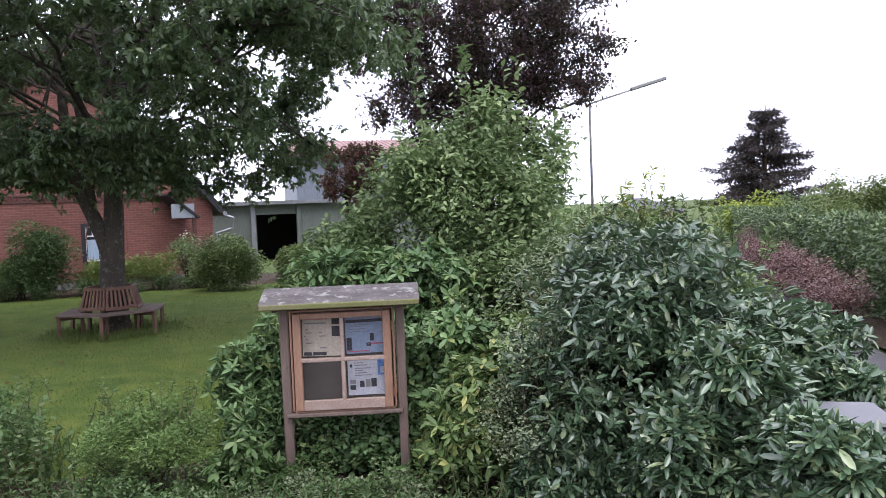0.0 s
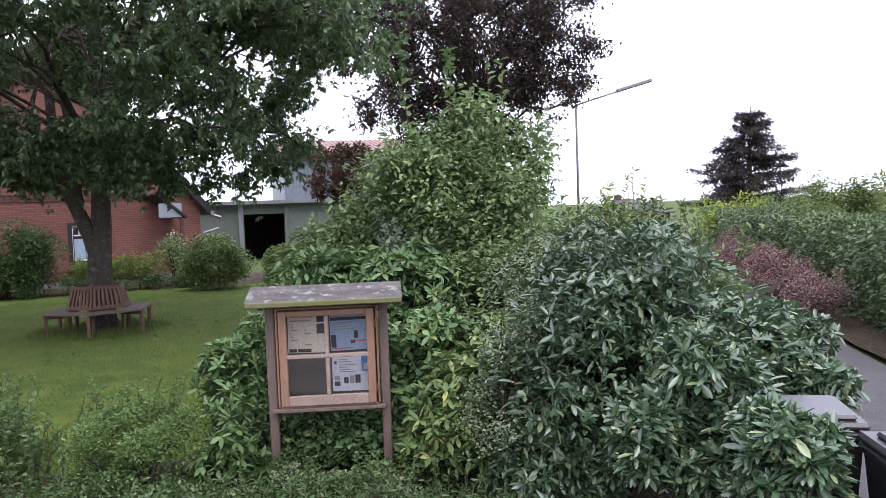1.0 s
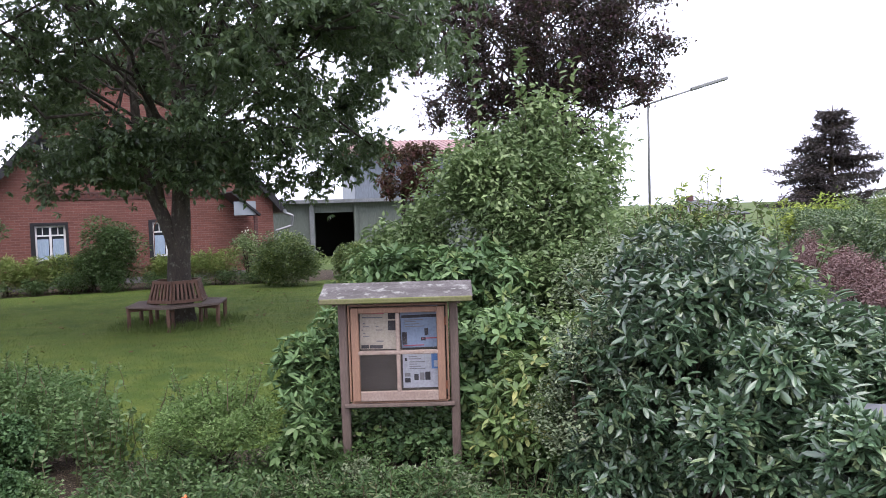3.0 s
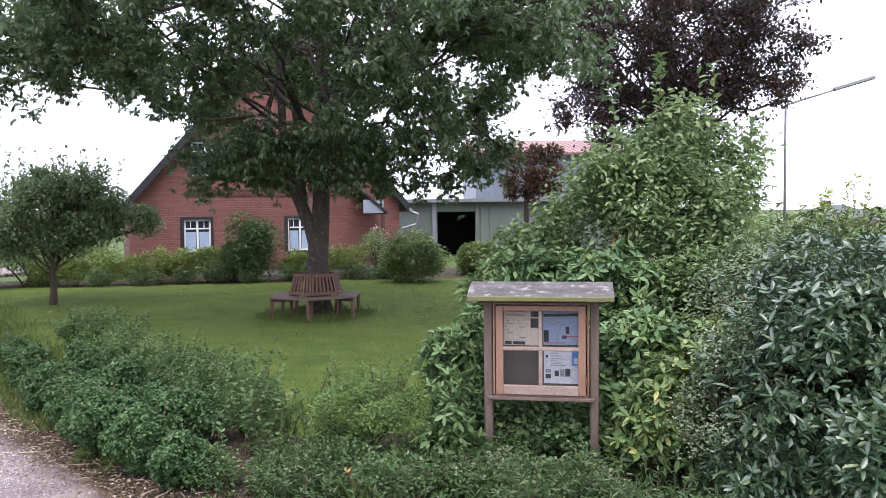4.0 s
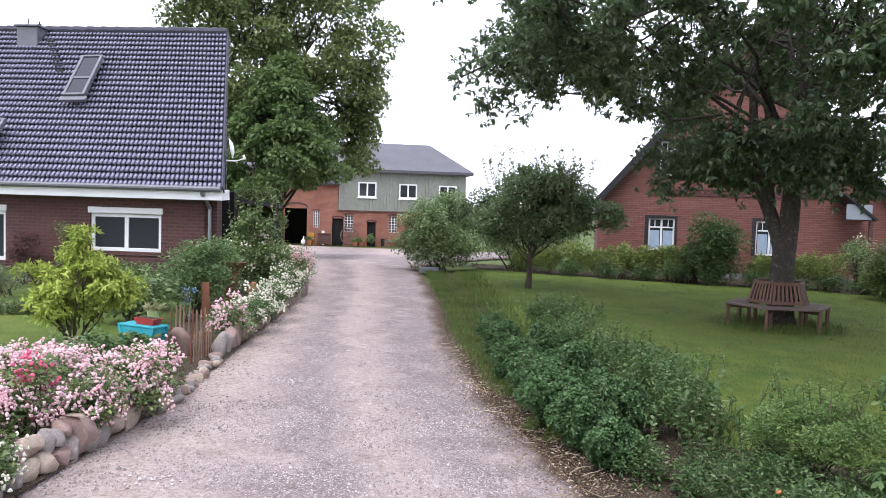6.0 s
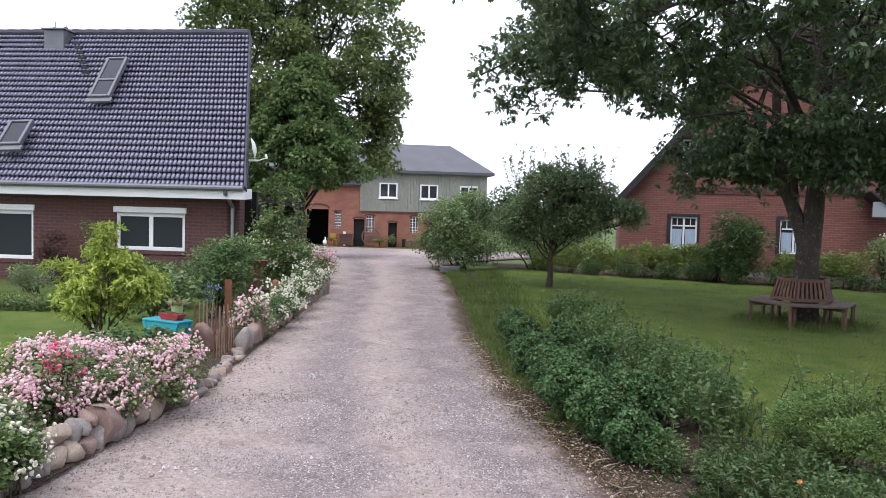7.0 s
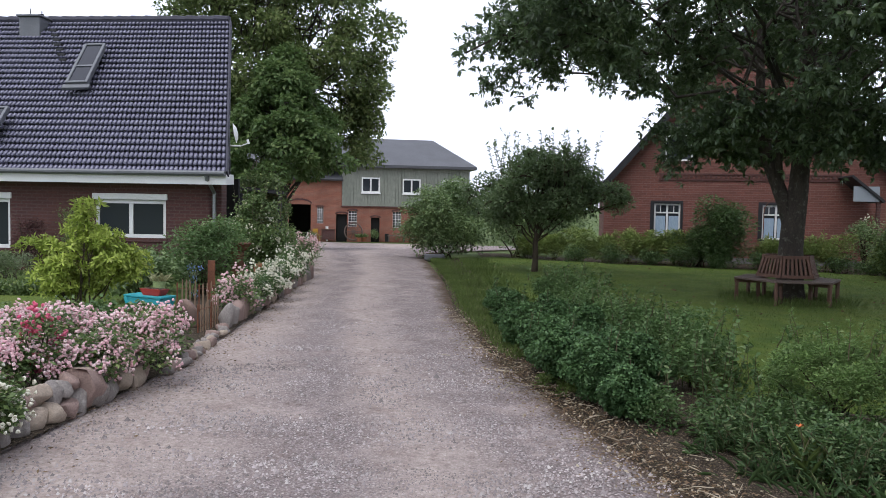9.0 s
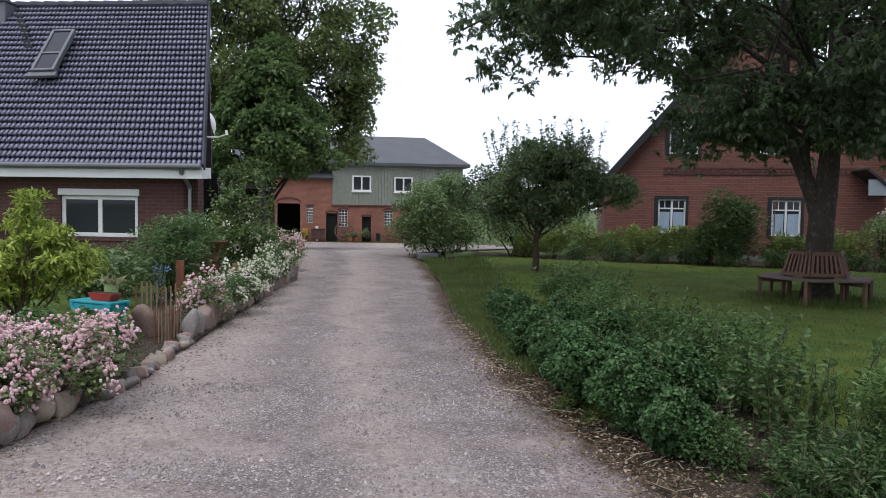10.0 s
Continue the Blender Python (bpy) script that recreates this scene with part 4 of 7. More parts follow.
    def skylight(x0, x1, t0, t1, mid):
        s = new("roof_window")
        s.parent = h
        m = Matrix.Translation(Vector((0, 0, a.z)))
        rot = Matrix((Vector((1, 0, 0)), sd, nd)).transposed().to_4x4()
        s.matrix_basis = m @ rot
        y0, y1 = t0 * S.length, t1 * S.length
        fw = 0.07
        for nm, bx in (("frame_side", (x0, x0 + fw, y0, y1, 0, .13)), ("frame_side", (x1 - fw, x1, y0, y1, 0, .13)), ("frame_head", (x0 + fw, x1 - fw, y1 - fw, y1, 0, .13)), ("frame_foot", (x0 + fw, x1 - fw, y0, y0 + fw, 0, .13)), ("flashing", (x0 - .06, x1 + .06, y0 - .16, y0, 0, .075))):
            box_part(nm, bx, M_ZINCDARK, s, bev=0.01)
        if mid:
            box_part("cross_bar", (x0 + fw, x1 - fw, y0 + (y1 - y0) * mid - .03, y0 + (y1 - y0) * mid + .03, 0, .12), M_ZINCDARK, s)
        box_part("pane", (x0 + fw, x1 - fw, y0 + fw, y1 - fw, .05, .1), M_SKYGLASS, s)
    skylight(-4.42, -3.88, 0.53, 0.80, 0.42)
    skylight(-6.0, -5.45, 0.25, 0.39, None)
    c = new("chimney")
    c.parent = h
    cx = -5.52
    by, bz = b.y * 0.93, a.z + (b.z - a.z) * 0.93 - .06
    ox = b.x * 0.95
    box_part("chimney_shaft", (ox + cx - .3, ox + cx + .3, by - .3, by + .35, bz - .4, bz + .36), M_ZINCDARK, c, "zinc-clad chimney stack", 0.02)
    box_part("cap", (ox + cx - .35, ox + cx + .35, by - .36, by + .41, bz + .35, bz + .40), M_ZINCDARK, c, bev=0.01)
    for i, dx in enumerate((-.15, .18)):
        bm = bmesh.new()
        rod(bm, (ox + cx + dx, by, bz + .40), (ox + cx + dx, by, bz + .48), 0.06)
        rod(bm, (ox + cx + dx, by, bz + .48), (ox + cx + dx, by, bz + .64 - i * .08), 0.013)
        part("flue", bm, M_BLACKWOOD, c)
    # ladder hooks below the chimney
    for i in range(7):
        s = 0.90 - i * 0.038
        box_part("roof_step", (b.x * s + cx + .42 + i * .09, b.x * s + cx + .62 + i * .09, b.y * s - .04, b.y * s + .04, a.z + S.z * s + .05, a.z + S.z * s + .11), M_BLACKWOOD, h)
    gx = b.x * .22 + .12
    d = thing("satellite_dish", (0, 0, 0))
    d.parent = h
    bm = bmesh.new()
    bmesh.ops.create_uvsphere(bm, u_segments=20, v_segments=10, radius=0.4)
    for vtx in [q for q in bm.verts if q.co.z > -0.29]:
        bm.verts.remove(vtx)
    bmesh.ops.transform(bm, matrix=pose(gx + .14, b.y * .22, 3.2, 0, -100, 15) @ Matrix.Translation((0, 0, .4)), verts=bm.verts)
    part("reflector", bm, M_WHITE, d, "pale dish reflector", True)
    bm = bmesh.new()
    rod(bm, (gx - .5, b.y * .22, 2.9), (gx + .2, b.y * .22, 2.9), .02)
    rod(bm, (gx + .2, b.y * .22, 2.9), (gx + .42, b.y * .2, 2.96), .015)
    rod(bm, (gx + .42, b.y * .2, 2.94), (gx + .40, b.y * .2, 3.04), .03)
    part("arm", bm, M_WHITE, d)
    g = thing("garden_shelter", (0, 0, 0), label="dark flat shelter roof beside the cottage gable", category="shelter")
    g.matrix_world = pose(A.x, A.y, 0, 0, 0, 56.6) @ pose(-.1, 3.4, 0)
    slab("shelter_roof", ((0, 0, 2.05), (1.2, 0, 1.92), (1.2, 1.6, 1.92), (0, 1.6, 2.05)), .09, M_BLACKWOOD, g)
    for x, y in ((1.1, .1), (.1, .1)):
        box_part("post", (x - .05, x + .05, y - .05, y + .05, -.2, 1.85), M_BLACKWOOD, g)
    return h


def farm_barn():
    h = thing("farm_barn", (-43.27, 33.71, -0.88), 55, "old farm barn, brick below and green boards above", "barn")
    z = 0.88
    x0, x1 = -9.0, 6.6
    gz = 0.0
    holes = [(-6.3 - x0, -4.75 - x0, gz - .4, 2.55), (-2.97 - x0, -2.2 - x0, gz - .4, 1.85), (-.5 - x0, .12 - x0, gz - .4, 1.65),
             (-4.3 - x0, -3.88 - x0, 1.18, 2.35), (-2.1 - x0, -1.5 - x0, 0.95, 2.1), (1.05 - x0, 1.65 - x0, .95, 2.1), (3.6 - x0, 4.2 - x0, .95, 2.1)]
    w = part("brick_wall", wall_with_holes(bmesh.new(), x1 - x0, 2.5, .4, holes), M_BRICK_BARN, h)
    w.matrix_basis = pose(x0, 0, 0)
    box_part("brick_upper_wall", (x0, -2.58, 0, .4, 2.5, 4.35), M_BRICK_BARN, h)
    # shade inside the barn, put in as a near-black panel behind the openings
    box_part("room_shade_panel", (x0 + .3, x1 - .3, 3.0, 3.1, -.3, 4.3), M_DARK, h)
    box_part("side_wall", (x1 - .3, x1, .4, 10, -.4, 5.3), M_BRICK_BARN, h)
    box_part("side_wall", (x0, x0 + .3, .4, 10, -.4, 5.3), M_BRICK_BARN, h)
    box_part("back_wall", (x0, x1, 10, 10.3, -.4, 5.3), M_BRICK_BARN, h)
    # arched heads and rear panels in the openings
    for a, b, c, d in holes[1:3]:
        box_part("door", (a + x0 + .04, b + x0 - .04, .22, .28, -.3, d), M_DARK, h, "dark stable door")
    # arch heads
    for a, b, c, d in holes:
        bm = bmesh.new()
        k = 7
        for i in range(k):
            t0, t1 = math.pi * i / k, math.pi * (i + 1) / k
            xm, r = (a + b) / 2 + x0, (b - a) / 2
            q = [(xm - r * math.cos(t), d - .02 + r * .35 * math.sin(t)) for t in (t0, t1)]
            o = [(xm - (r + .1) * math.cos(t), d + .03 + r * .45 * math.sin(t)) for t in (t0, t1)]
            vs = [bm.verts.new((x, y, zz)) for y in (-.03, .04) for x, zz in (q[0], q[1], o[1], o[0])]
            for f in ((0, 1, 2, 3), (7, 6, 5, 4), (0, 4, 5, 1), (2, 6, 7, 3)):
                bm.faces.new([vs[j] for j in f])
        part("brick_arch", bm, M_BRICK_DARK, h)
    # arched iron windows with white bars
    for a, b, c, d in holes[3:]:
        w = new("window")
        w.parent = h
        box_part("pane", (a + x0, b + x0, .15, .17, c, d), M_GLASS, w)
        cols, rws = (3, 6)
        for i in range(cols + 1):
            xx = a + x0 + (b - a) * i / cols
            box_part("glazing_bar", (xx - .019, xx + .019, .09, .15, c, d), M_WHITE, w)
        for i in range(rws + 1):
            zz = c + (d - c) * i / rws
            box_part("glazing_bar", (a + x0, b + x0, .085, .15, zz - .018, zz + .018), M_WHITE, w)
    # upper cladding, board by board
    cl = new("board_cladding")
    cl.parent = h
    eave = 5.45
    wins = [(-1.2, .1, 3.42, 4.5), (1.72, 3.02, 3.40, 4.45), (4.6, 5.9, 3.38, 4.42)]
    bw = .2
    i = 0
    x = -2.56
    while x < x1 - .02:
        xe = min(x + bw, x1)
        cut = [wv for wv in wins if wv[0] < x + bw / 2 < wv[1]]
        segs = [(2.42, cut[0][2]), (cut[0][3], eave)] if cut else [(2.42, eave)]
        for s0, s1 in segs:
            box_part("board", (x, xe - .02, -.06 - .012 * (i % 2), .02, s0, s1), M_GREENCLAD, cl)
        x += bw
        i += 1
    bk = wall_with_holes(bmesh.new(), x1 + 2.56, eave, .2, [(0, x1 + 2.56, -.4, 2.42)] + [(wv[0] + 2.56, wv[1] + 2.56, wv[2], wv[3]) for wv in wins])
    wv = part("cladding_backing", bk, M_GREENCLAD, h)
    wv.matrix_basis = pose(-2.56, .05, 0)
    box_part("sill_board", (-2.62, x1, -.1, .0, 2.38, 2.46), M_BRICK_DARK, h)
    for a, b, c, d in wins:
        window(h, a, b, c, d, -.1, M_WHITE, M_GLASS, 2, None, 0, .1, M_WHITE)
    # roof: long slopes with a hipped right end
    ry, rz = 5.2, 7.7
    e = .45
    v = [(x0 - e, -e, eave - .05), (x1 + e, -e, eave - .05), (x1 - 2.1, ry, rz), (x0 - e, ry, rz), (x1 + e, 10.7, eave - .05), (x0 - e, 10.7, eave - .05)]
    lo = [(a, b, c - .2) for a, b, c in v]
    raw("roof", v + lo, [(0, 1, 2, 3), (1, 4, 2), (4, 5, 3, 2), (5, 0, 3), (6, 7, 1, 0), (7, 10, 4, 1), (11, 10, 7, 6), (10, 11, 5, 4), (11, 6, 0, 5)], M_SLATE, h, "dark grey sheet roof, hipped at one end")
    slab("lower_brick_roof", ((x0 - .3, -.4, 4.3), (-2.5, -.4, 4.3), (-2.5, 1.6, 5.5), (x0 - .3, 1.6, 5.5)), .12, M_SLATE, h)
    return h


def open_shed():
    h = thing("machine_shed", (-10.9, 34.3, -0.15), 16, "grey-green sheet metal shed with an open dark bay", "shed")
    part("front_wall", wall_with_holes(bmesh.new(), 11, 2.65, .12, [(2.65, 4.45, -.4, 2.15)]), M_SHED, h)
    for i in range(26):
        x = .1 + i * .42
        if 2.5 < x < 4.6:
            continue
        box_part("rib", (x, x + .06, -.03, .0, -.3, 2.6), M_SHED, h)
    box_part("post", (2.4, 2.6, -.16, -.0, -.3, 2.6), M_GREYMETAL, h, "pale steel post", .01)
    box_part("post", (4.47, 4.6, -.14, -.0, -.3, 2.6), M_SHED, h)
    # near-black sheet across the bay, its colour standing in for the shade inside
    box_part("bay_shade_panel", (2.2, 5.2, 3.4, 3.5, -.3, 2.6), M_DARK, h)
    box_part("side_wall", (0, .12, .12, 8, -.3, 2.65), M_SHED, h)
    box_part("side_wall", (10.88, 11, .12, 8, -.3, 2.65), M_SHED, h)
    slab("roof", ((-.3, -.4, 2.72), (11.3, -.4, 2.72), (11.3, 8.2, 2.5), (-.3, 8.2, 2.5)), .10, M_SLATE, h, "low grey sheet roof")
    box_part("edge_trim", (-.3, 11.3, -.44, -.405, 2.6, 2.76), M_GREYMETAL, h, "pale metal roof edge")
    b = thing("brick_annexe", (-6.5, 37.0, -.15), 16, "low red brick annexe beside the metal shed", "building")
    part("front_wall", wall_with_holes(bmesh.new(), 7, 1.9, .3, []), M_BRICK_BARN, b).matrix_basis = pose(0.2, -1.2, 0)
    box_part("rear_block", (.2, 7.2, -.9, 3, -.3, 1.9), M_BRICK_BARN, b)
    m = thing("cattle_barn", (-7.7, 41.9, -.2), 14, "tall barn with pale blue metal cladding and rusty red roof", "barn")
    box_part("front_wall", (0, 8.5, 0, .2, -.3, 5.35), M_BLUECLAD, m)
    for i in range(24):
        x = .05 + i * .35
        box_part("cladding_rib", (x, x + .09, -.05, 0, 0, 5.35), M_BLUECLAD, m)
    box_part("side_wall", (0, .2, .2, 14, -.3, 5.35), M_BLUECLAD, m)
    box_part("side_wall", (8.3, 8.5, .2, 14, -.3, 5.35), M_BLUECLAD, m)
    box_part("back_wall", (0, 8.5, 14, 14.2, -.3, 5.35), M_BLUECLAD, m)
    slab("roof", ((-.4, -.6, 5.4), (8.9, -.6, 5.4), (8.9, 7, 6.75), (-.4, 7, 6.75)), .12, M_REDROOF, m, "rusty red corrugated roof")
    slab("roof", ((-.4, 7, 6.75), (8.9, 7, 6.75), (8.9, 14.6, 5.4), (-.4, 14.6, 5.4)), .12, M_REDROOF, m)
    for i in range(29):
        x = -.3 + i * .31
        raw("roof_rib", [(x, -.62, 5.40), (x + .1, -.62, 5.40), (x + .1, 7, 6.75), (x, 7, 6.75), (x + .03, -.62, 5.45), (x + .07, -.62, 5.45), (x + .07, 7, 6.80), (x + .03, 7, 6.80)], [(0, 1, 5, 4), (4, 5, 6, 7), (1, 2, 6, 5), (0, 4, 7, 3)], M_REDROOF, m)


def far_house():
    h = thing("distant_house", (24.8, 88.0, -1.5), 25, "distant house with a grey roof beyond the shrubs", "house")
    box_part("wall", (-4, 4, 0, 7, -.5, 2.2), M_BRICK_DARK, h)
    for a, b in (((-4.4, -.4, 2.1), (4.4, -.4, 2.1)), ((4.4, 7.4, 2.1), (-4.4, 7.4, 2.1))):
        slab("roof", (a, b, (b[0] * .3, 3.5, 3.8), (a[0] * .3, 3.5, 3.8)), .15, M_SLATE, h)
    box_part("chimney", (-1.2, -.6, 3.2, 3.8, 3.4, 4.3), M_BRICK_DARK, h)


red_house()
left_house()
farm_barn()
open_shed()
far_house()


# ---- trees ----
def tree(name, at, trunk, forks, lobes, sizes, n, leaf, material, label, palm=0, full=False, droop=0.25, flat=0.75, bark=None, core=0.3, twigs=1.0, loose=False, thick=.26, every=4):
    """trunk: rows of place and radius from the ground up. forks: heights share of the trunk from which limbs run to the clumps."""
    ob = thing(name, at, label=label, category="tree")
    tp = np.array([r[:3] for r in trunk], float)
    tr = np.array([r[3] for r in trunk], float)
    tv, tf = tube(tp, tr, 12)
    tv += 0.02 * rng.normal(0, 1, tv.shape) * tr.mean()
    fast("trunk", tv, tf, bark or M_BARK, ob, smooth=True)
    twig = []
    for li, (c, s) in enumerate(zip(lobes, sizes)):
        k = rng.uniform(*forks)
        j = k * (len(tp) - 1)
        i = min(int(j), len(tp) - 2)
        p0 = tp[i] + (tp[i + 1] - tp[i]) * (j - i)
        r0 = (tr[i] + (tr[i + 1] - tr[i]) * (j - i)) * thick
        path = bend(p0, c, 8, 0.10, 0.22)
        if li % every == 0:
            v, f = tube(path, np.linspace(r0, 0.018, 8), 6)
            fast("limb", v, f, bark or M_BARK, ob, smooth=True)
        for _ in range(max(1, int(3 * twigs))):
            e = c + unit(rng.normal(0, 1, 3)) * s * 0.85 * [1, 1, flat]
            twig.append(tube(bend(path[rng.integers(4, 7)] if li % every == 0 else c, e, 5, 0.05, 0.2), np.linspace(0.022, 0.005, 5), 4))
    v, f = join_tubes(twig)
    tagged(fast("twig_mass", v, f, bark or M_BARK, ob, smooth=True), kind="stuff")
    pos, d = leaves_on(lobes, sizes, n, flat, core, loose)
    if palm:
        way = unit(d * [1, 1, .5] + rng.normal(0, .5, d.shape) - [0, 0, droop])
        v, f = sprays(pos, way, palm, 0.72, leaf[0], leaf[1], 0.25, full)
    else:
        v, f = leaf_mesh(pos, d + rng.normal(0, .8, d.shape) - [0, 0, droop], leaf[0], leaf[1], full=full)
    fast("crown", v, f, material, ob)
    return ob


def chestnut():
    lobes, sizes = [], []
    for i in range(215):
        a, r = rng.uniform(0, 6.283), 4.9 * rng.uniform(0.03, 1) ** 0.5
        near = min(1, max(0, .45 + .8 * math.cos(a + .15)))
        low = (3.4 + 0.55 * max(0, r - 1.6)) * (1 - near) + (2.6 + .46 * max(0, r - 1.5)) * near
        high = 5.0 + 4.6 * math.sqrt(max(0.0, 1 - (r / 5.3) ** 2))
        z = low + (high - low) * rng.random() ** 1.35
        lobes.append((r * math.cos(a) - 0.5, r * math.sin(a) * 0.97 - .15, z))
        sizes.append(rng.uniform(0.30, 0.62))
    # long outer boughs, their ends hanging in small loose bunches
    for i in range(34):
        a = i * 2 * math.pi / 34 + rng.normal(0, .08)
        reach, lift = rng.uniform(5.0, 5.75), rng.uniform(0, 2.2) - (.55 if math.cos(a) < -.4 else 0)
        if math.cos(a) > .45:
            reach += .75
        for r in np.arange(3.4, reach, .36):
            k = (r - 3.4) / 2.2
            lobes.append((r * math.cos(a) - .35 + rng.normal(0, .1), r * math.sin(a) - .2 + rng.normal(0, .1), 4.95 + lift - .75 * k * k - .1 * lift * k + rng.normal(0, .1)))
            sizes.append(max(.2, .44 - .17 * k))
    # low hanging bunches round the fork
    for i in range(62):
        a = rng.uniform(0, 6.283)
        r = rng.uniform(.7, 3.6 if math.cos(a) > -.1 else 2.3)
        lobes.append((r * math.cos(a), r * math.sin(a), 2.35 + .22 * r + rng.uniform(0, .6)))
        sizes.append(rng.uniform(.2, .4))
    for p in ((-.5, -1.2, 2.9), (-.9, -1.5, 3.0), (-1.3, -1.1, 2.8), (.5, -1.3, 2.8), (1.0, -1.2, 2.6), (1.5, -.8, 2.5), (2.0, -.4, 2.45), (-1.7, -1.2, 2.5), (2.5, .2, 2.5), (3.0, .4, 2.75), (3.5, .3, 3.1), (2.9, -.4, 2.9), (.2, -1.8, 3.1), (-.3, -2.0, 3.3), (1.3, -1.6, 3.0)):
        lobes.append(p)
        sizes.append(.42)
    trunk = [(0, 0, -0.1, .33), (0, 0, .3, .235), (0.0, 0, 1.0, .20), (.02, .02, 1.5, .19), (.07, .03, 1.9, .165), (.10, .02, 2.5, .15), (.12, .02, 3.2, .14), (.16, 0, 4.6, .12), (.1, .1, 6.4, .08), (.1, .1, 8.0, .03)]
    t = tree("chestnut_tree", (-5.58, 13.05, 0), trunk, (0.52, 0.88), np.array(lobes), np.array(sizes), 31000, (0.122, 0.057), L_CHESTNUT, "old chestnut tree with a forked trunk and dense dark crown", palm=6, droop=0.75, flat=0.72, full=False, loose=0.12, thick=.24, twigs=.4, every=9)
    v, f = tube([(-0.02, -.02, 1.35), (-.10, -.04, 1.7), (-.26, -.06, 2.1), (-.46, -.06, 2.55), (-.62, -.02, 3.3), (-.75, .1, 5.0)], [.13, .13, .115, .105, .09, .05], 10)
    fast("second_stem", v, f, M_BARK, t, smooth=True)
    v, f = tube([(-.2, -.05, 2.0), (-.23, -.1, 2.4), (-.2, -.2, 3.0), (-.3, -.4, 4.2)], [.07, .065, .06, .03], 8)
    fast("third_stem", v, f, M_BARK, t, smooth=True)
    return t


def bigger_trees():
    # copper beech behind the shrubs
    lc, lr = lobes_in((-0.05, 0, 7.2), (4.35, 3.6, 4.0), 180, 0.15, -1)
    lc2, lr2 = lobes_in((-0.15, 0, 6.6), (3.0, 2.6, 3.3), 80, 0.22, -1)
    # flat boughs reaching out over the lane
    lc3 = np.array([(2.2 + k * .55, rng.uniform(-1.6, 1.6), z - .14 * k + rng.normal(0, .1)) for z in np.arange(5.0, 9.6, .42) for k in range(int(rng.integers(2, 5)))])
    lc, lr = np.concatenate([lc, lc2, lc3]), np.concatenate([lr, lr2, np.full(len(lc3), .38)])
    tree("copper_beech", (1.4, 23.5, 0), [(0, 0, -.1, .36), (0, 0, 2, .28), (0.1, 0, 5, .2), (0, .1, 8, .1), (0, 0, 10, .03)], (.35, .9), lc, lr, 50000, (0.145, 0.08), L_COPPER, "copper beech with dark purple foliage", droop=.3, flat=.6, loose=0.12)
    # tall linden behind the cottage: loose tiers with gaps of sky, and a long curtain on the barn's side
    across, away = np.array((.51, .86, 0)), np.array((-.86, .51, 0))
    lc, lr = [], []
    while len(lc) < 230:
        w, v, z = rng.uniform(-4.4, 5.0), rng.uniform(-3, 3), 4.6 + 9.8 * rng.random() ** 1.15
        reach = 4.9 - .9 * max(0, 7.6 - z) - .12 * max(0, z - 9) ** 2
        if (w / reach) ** 2 + (v / 3.2) ** 2 > 1 or math.hypot(w - .85, z - 8.7) < .75 or math.hypot(w - 1.9, z - 6.4) < .85:
            continue
        lc.append(across * w + away * v + (0, 0, z))
        lr.append(rng.uniform(.5, .92))
    for i in range(34):
        lc.append(across * (3.35 + rng.normal(0, .38)) + away * rng.normal(0, .7) + (0, 0, rng.uniform(3.5, 7.4)))
        lr.append(rng.uniform(.42, .68))
    lc, lr = np.array(lc), np.array(lr)
    tree("linden_tree", (-29.4, 17.4, -.2), [(0, 0, -.1, .3), (0, 0, 2, .24), (0.1, 0, 5, .2), (0, .1, 10, .13), (0, 0, 14, .05)], (.2, .9), lc, lr, 52000, (0.2, 0.15), L_LINDEN, "tall loose-crowned linden tree turning yellowish", droop=.5, flat=.62)
    # a smaller maple before it, cone-shaped, its boughs in tiers
    lc, lr = [], []
    for i in range(115):
        z = 2.9 + 4.7 * rng.random() ** 1.2
        a, reach = rng.uniform(0, 6.283), 2.65 * min(1, (7.9 - z) / 4.1)
        k = reach * rng.uniform(.25, 1) ** .5
        lc.append((k * math.cos(a), k * math.sin(a), z - .12 * k))
        lr.append(rng.uniform(.34, .66))
    lc, lr = np.array(lc), np.array(lr)
    tree("maple_tree", (-26.6, 15.75, -.1), [(0, 0, -.1, .2), (0, 0, 2, .16), (.05, 0, 4, .11), (0, .05, 6, .06), (0, 0, 7.6, .02)], (.25, .9), lc, lr, 26000, (0.2, 0.14), L_MAPLE, "cone-shaped green maple before the taller linden", droop=.55, flat=.6)
    # apple tree on the lawn
    bits = [lobes_in(c, r, k, .27, -1) for c, r, k in (((.0, .1, 1.95), (1.65, 1.55, .92), 50), ((-1.2, -.4, 1.7), (.95, .9, .62), 18), ((1.45, .5, 1.95), (.9, .9, .72), 20), ((.35, .2, 2.7), (1.1, 1.0, .58), 22), ((-.7, .5, 2.45), (.85, .8, .55), 14))]
    lc, lr = np.concatenate([q[0] for q in bits]), np.concatenate([q[1] for q in bits])
    ap = tree("apple_tree", (-12.15, 14.0, 0), [(0, 0, -.05, .10), (0.04, 0, .35, .07), (.02, 0, .75, .062), (.12, .05, 1.3, .05), (.15, .1, 2.2, .03)], (.45, .8), lc, lr, 31000, (0.095, 0.05), L_APPLE, "small spreading apple tree on the lawn", full=False, droop=.2, bark=M_TWIG)
    shoots(ap, [(rng.uniform(-.9, 1.4), rng.uniform(-.9, 1.0), 2.35) for _ in range(38)], 1.0, (.085, .045), L_APPLE, 34)
    # slim purple plum by the barn
    lc, lr = lobes_in((0.2, 0, 3.4), (1.35, 1.2, 1.1), 24, 0.26, -1)
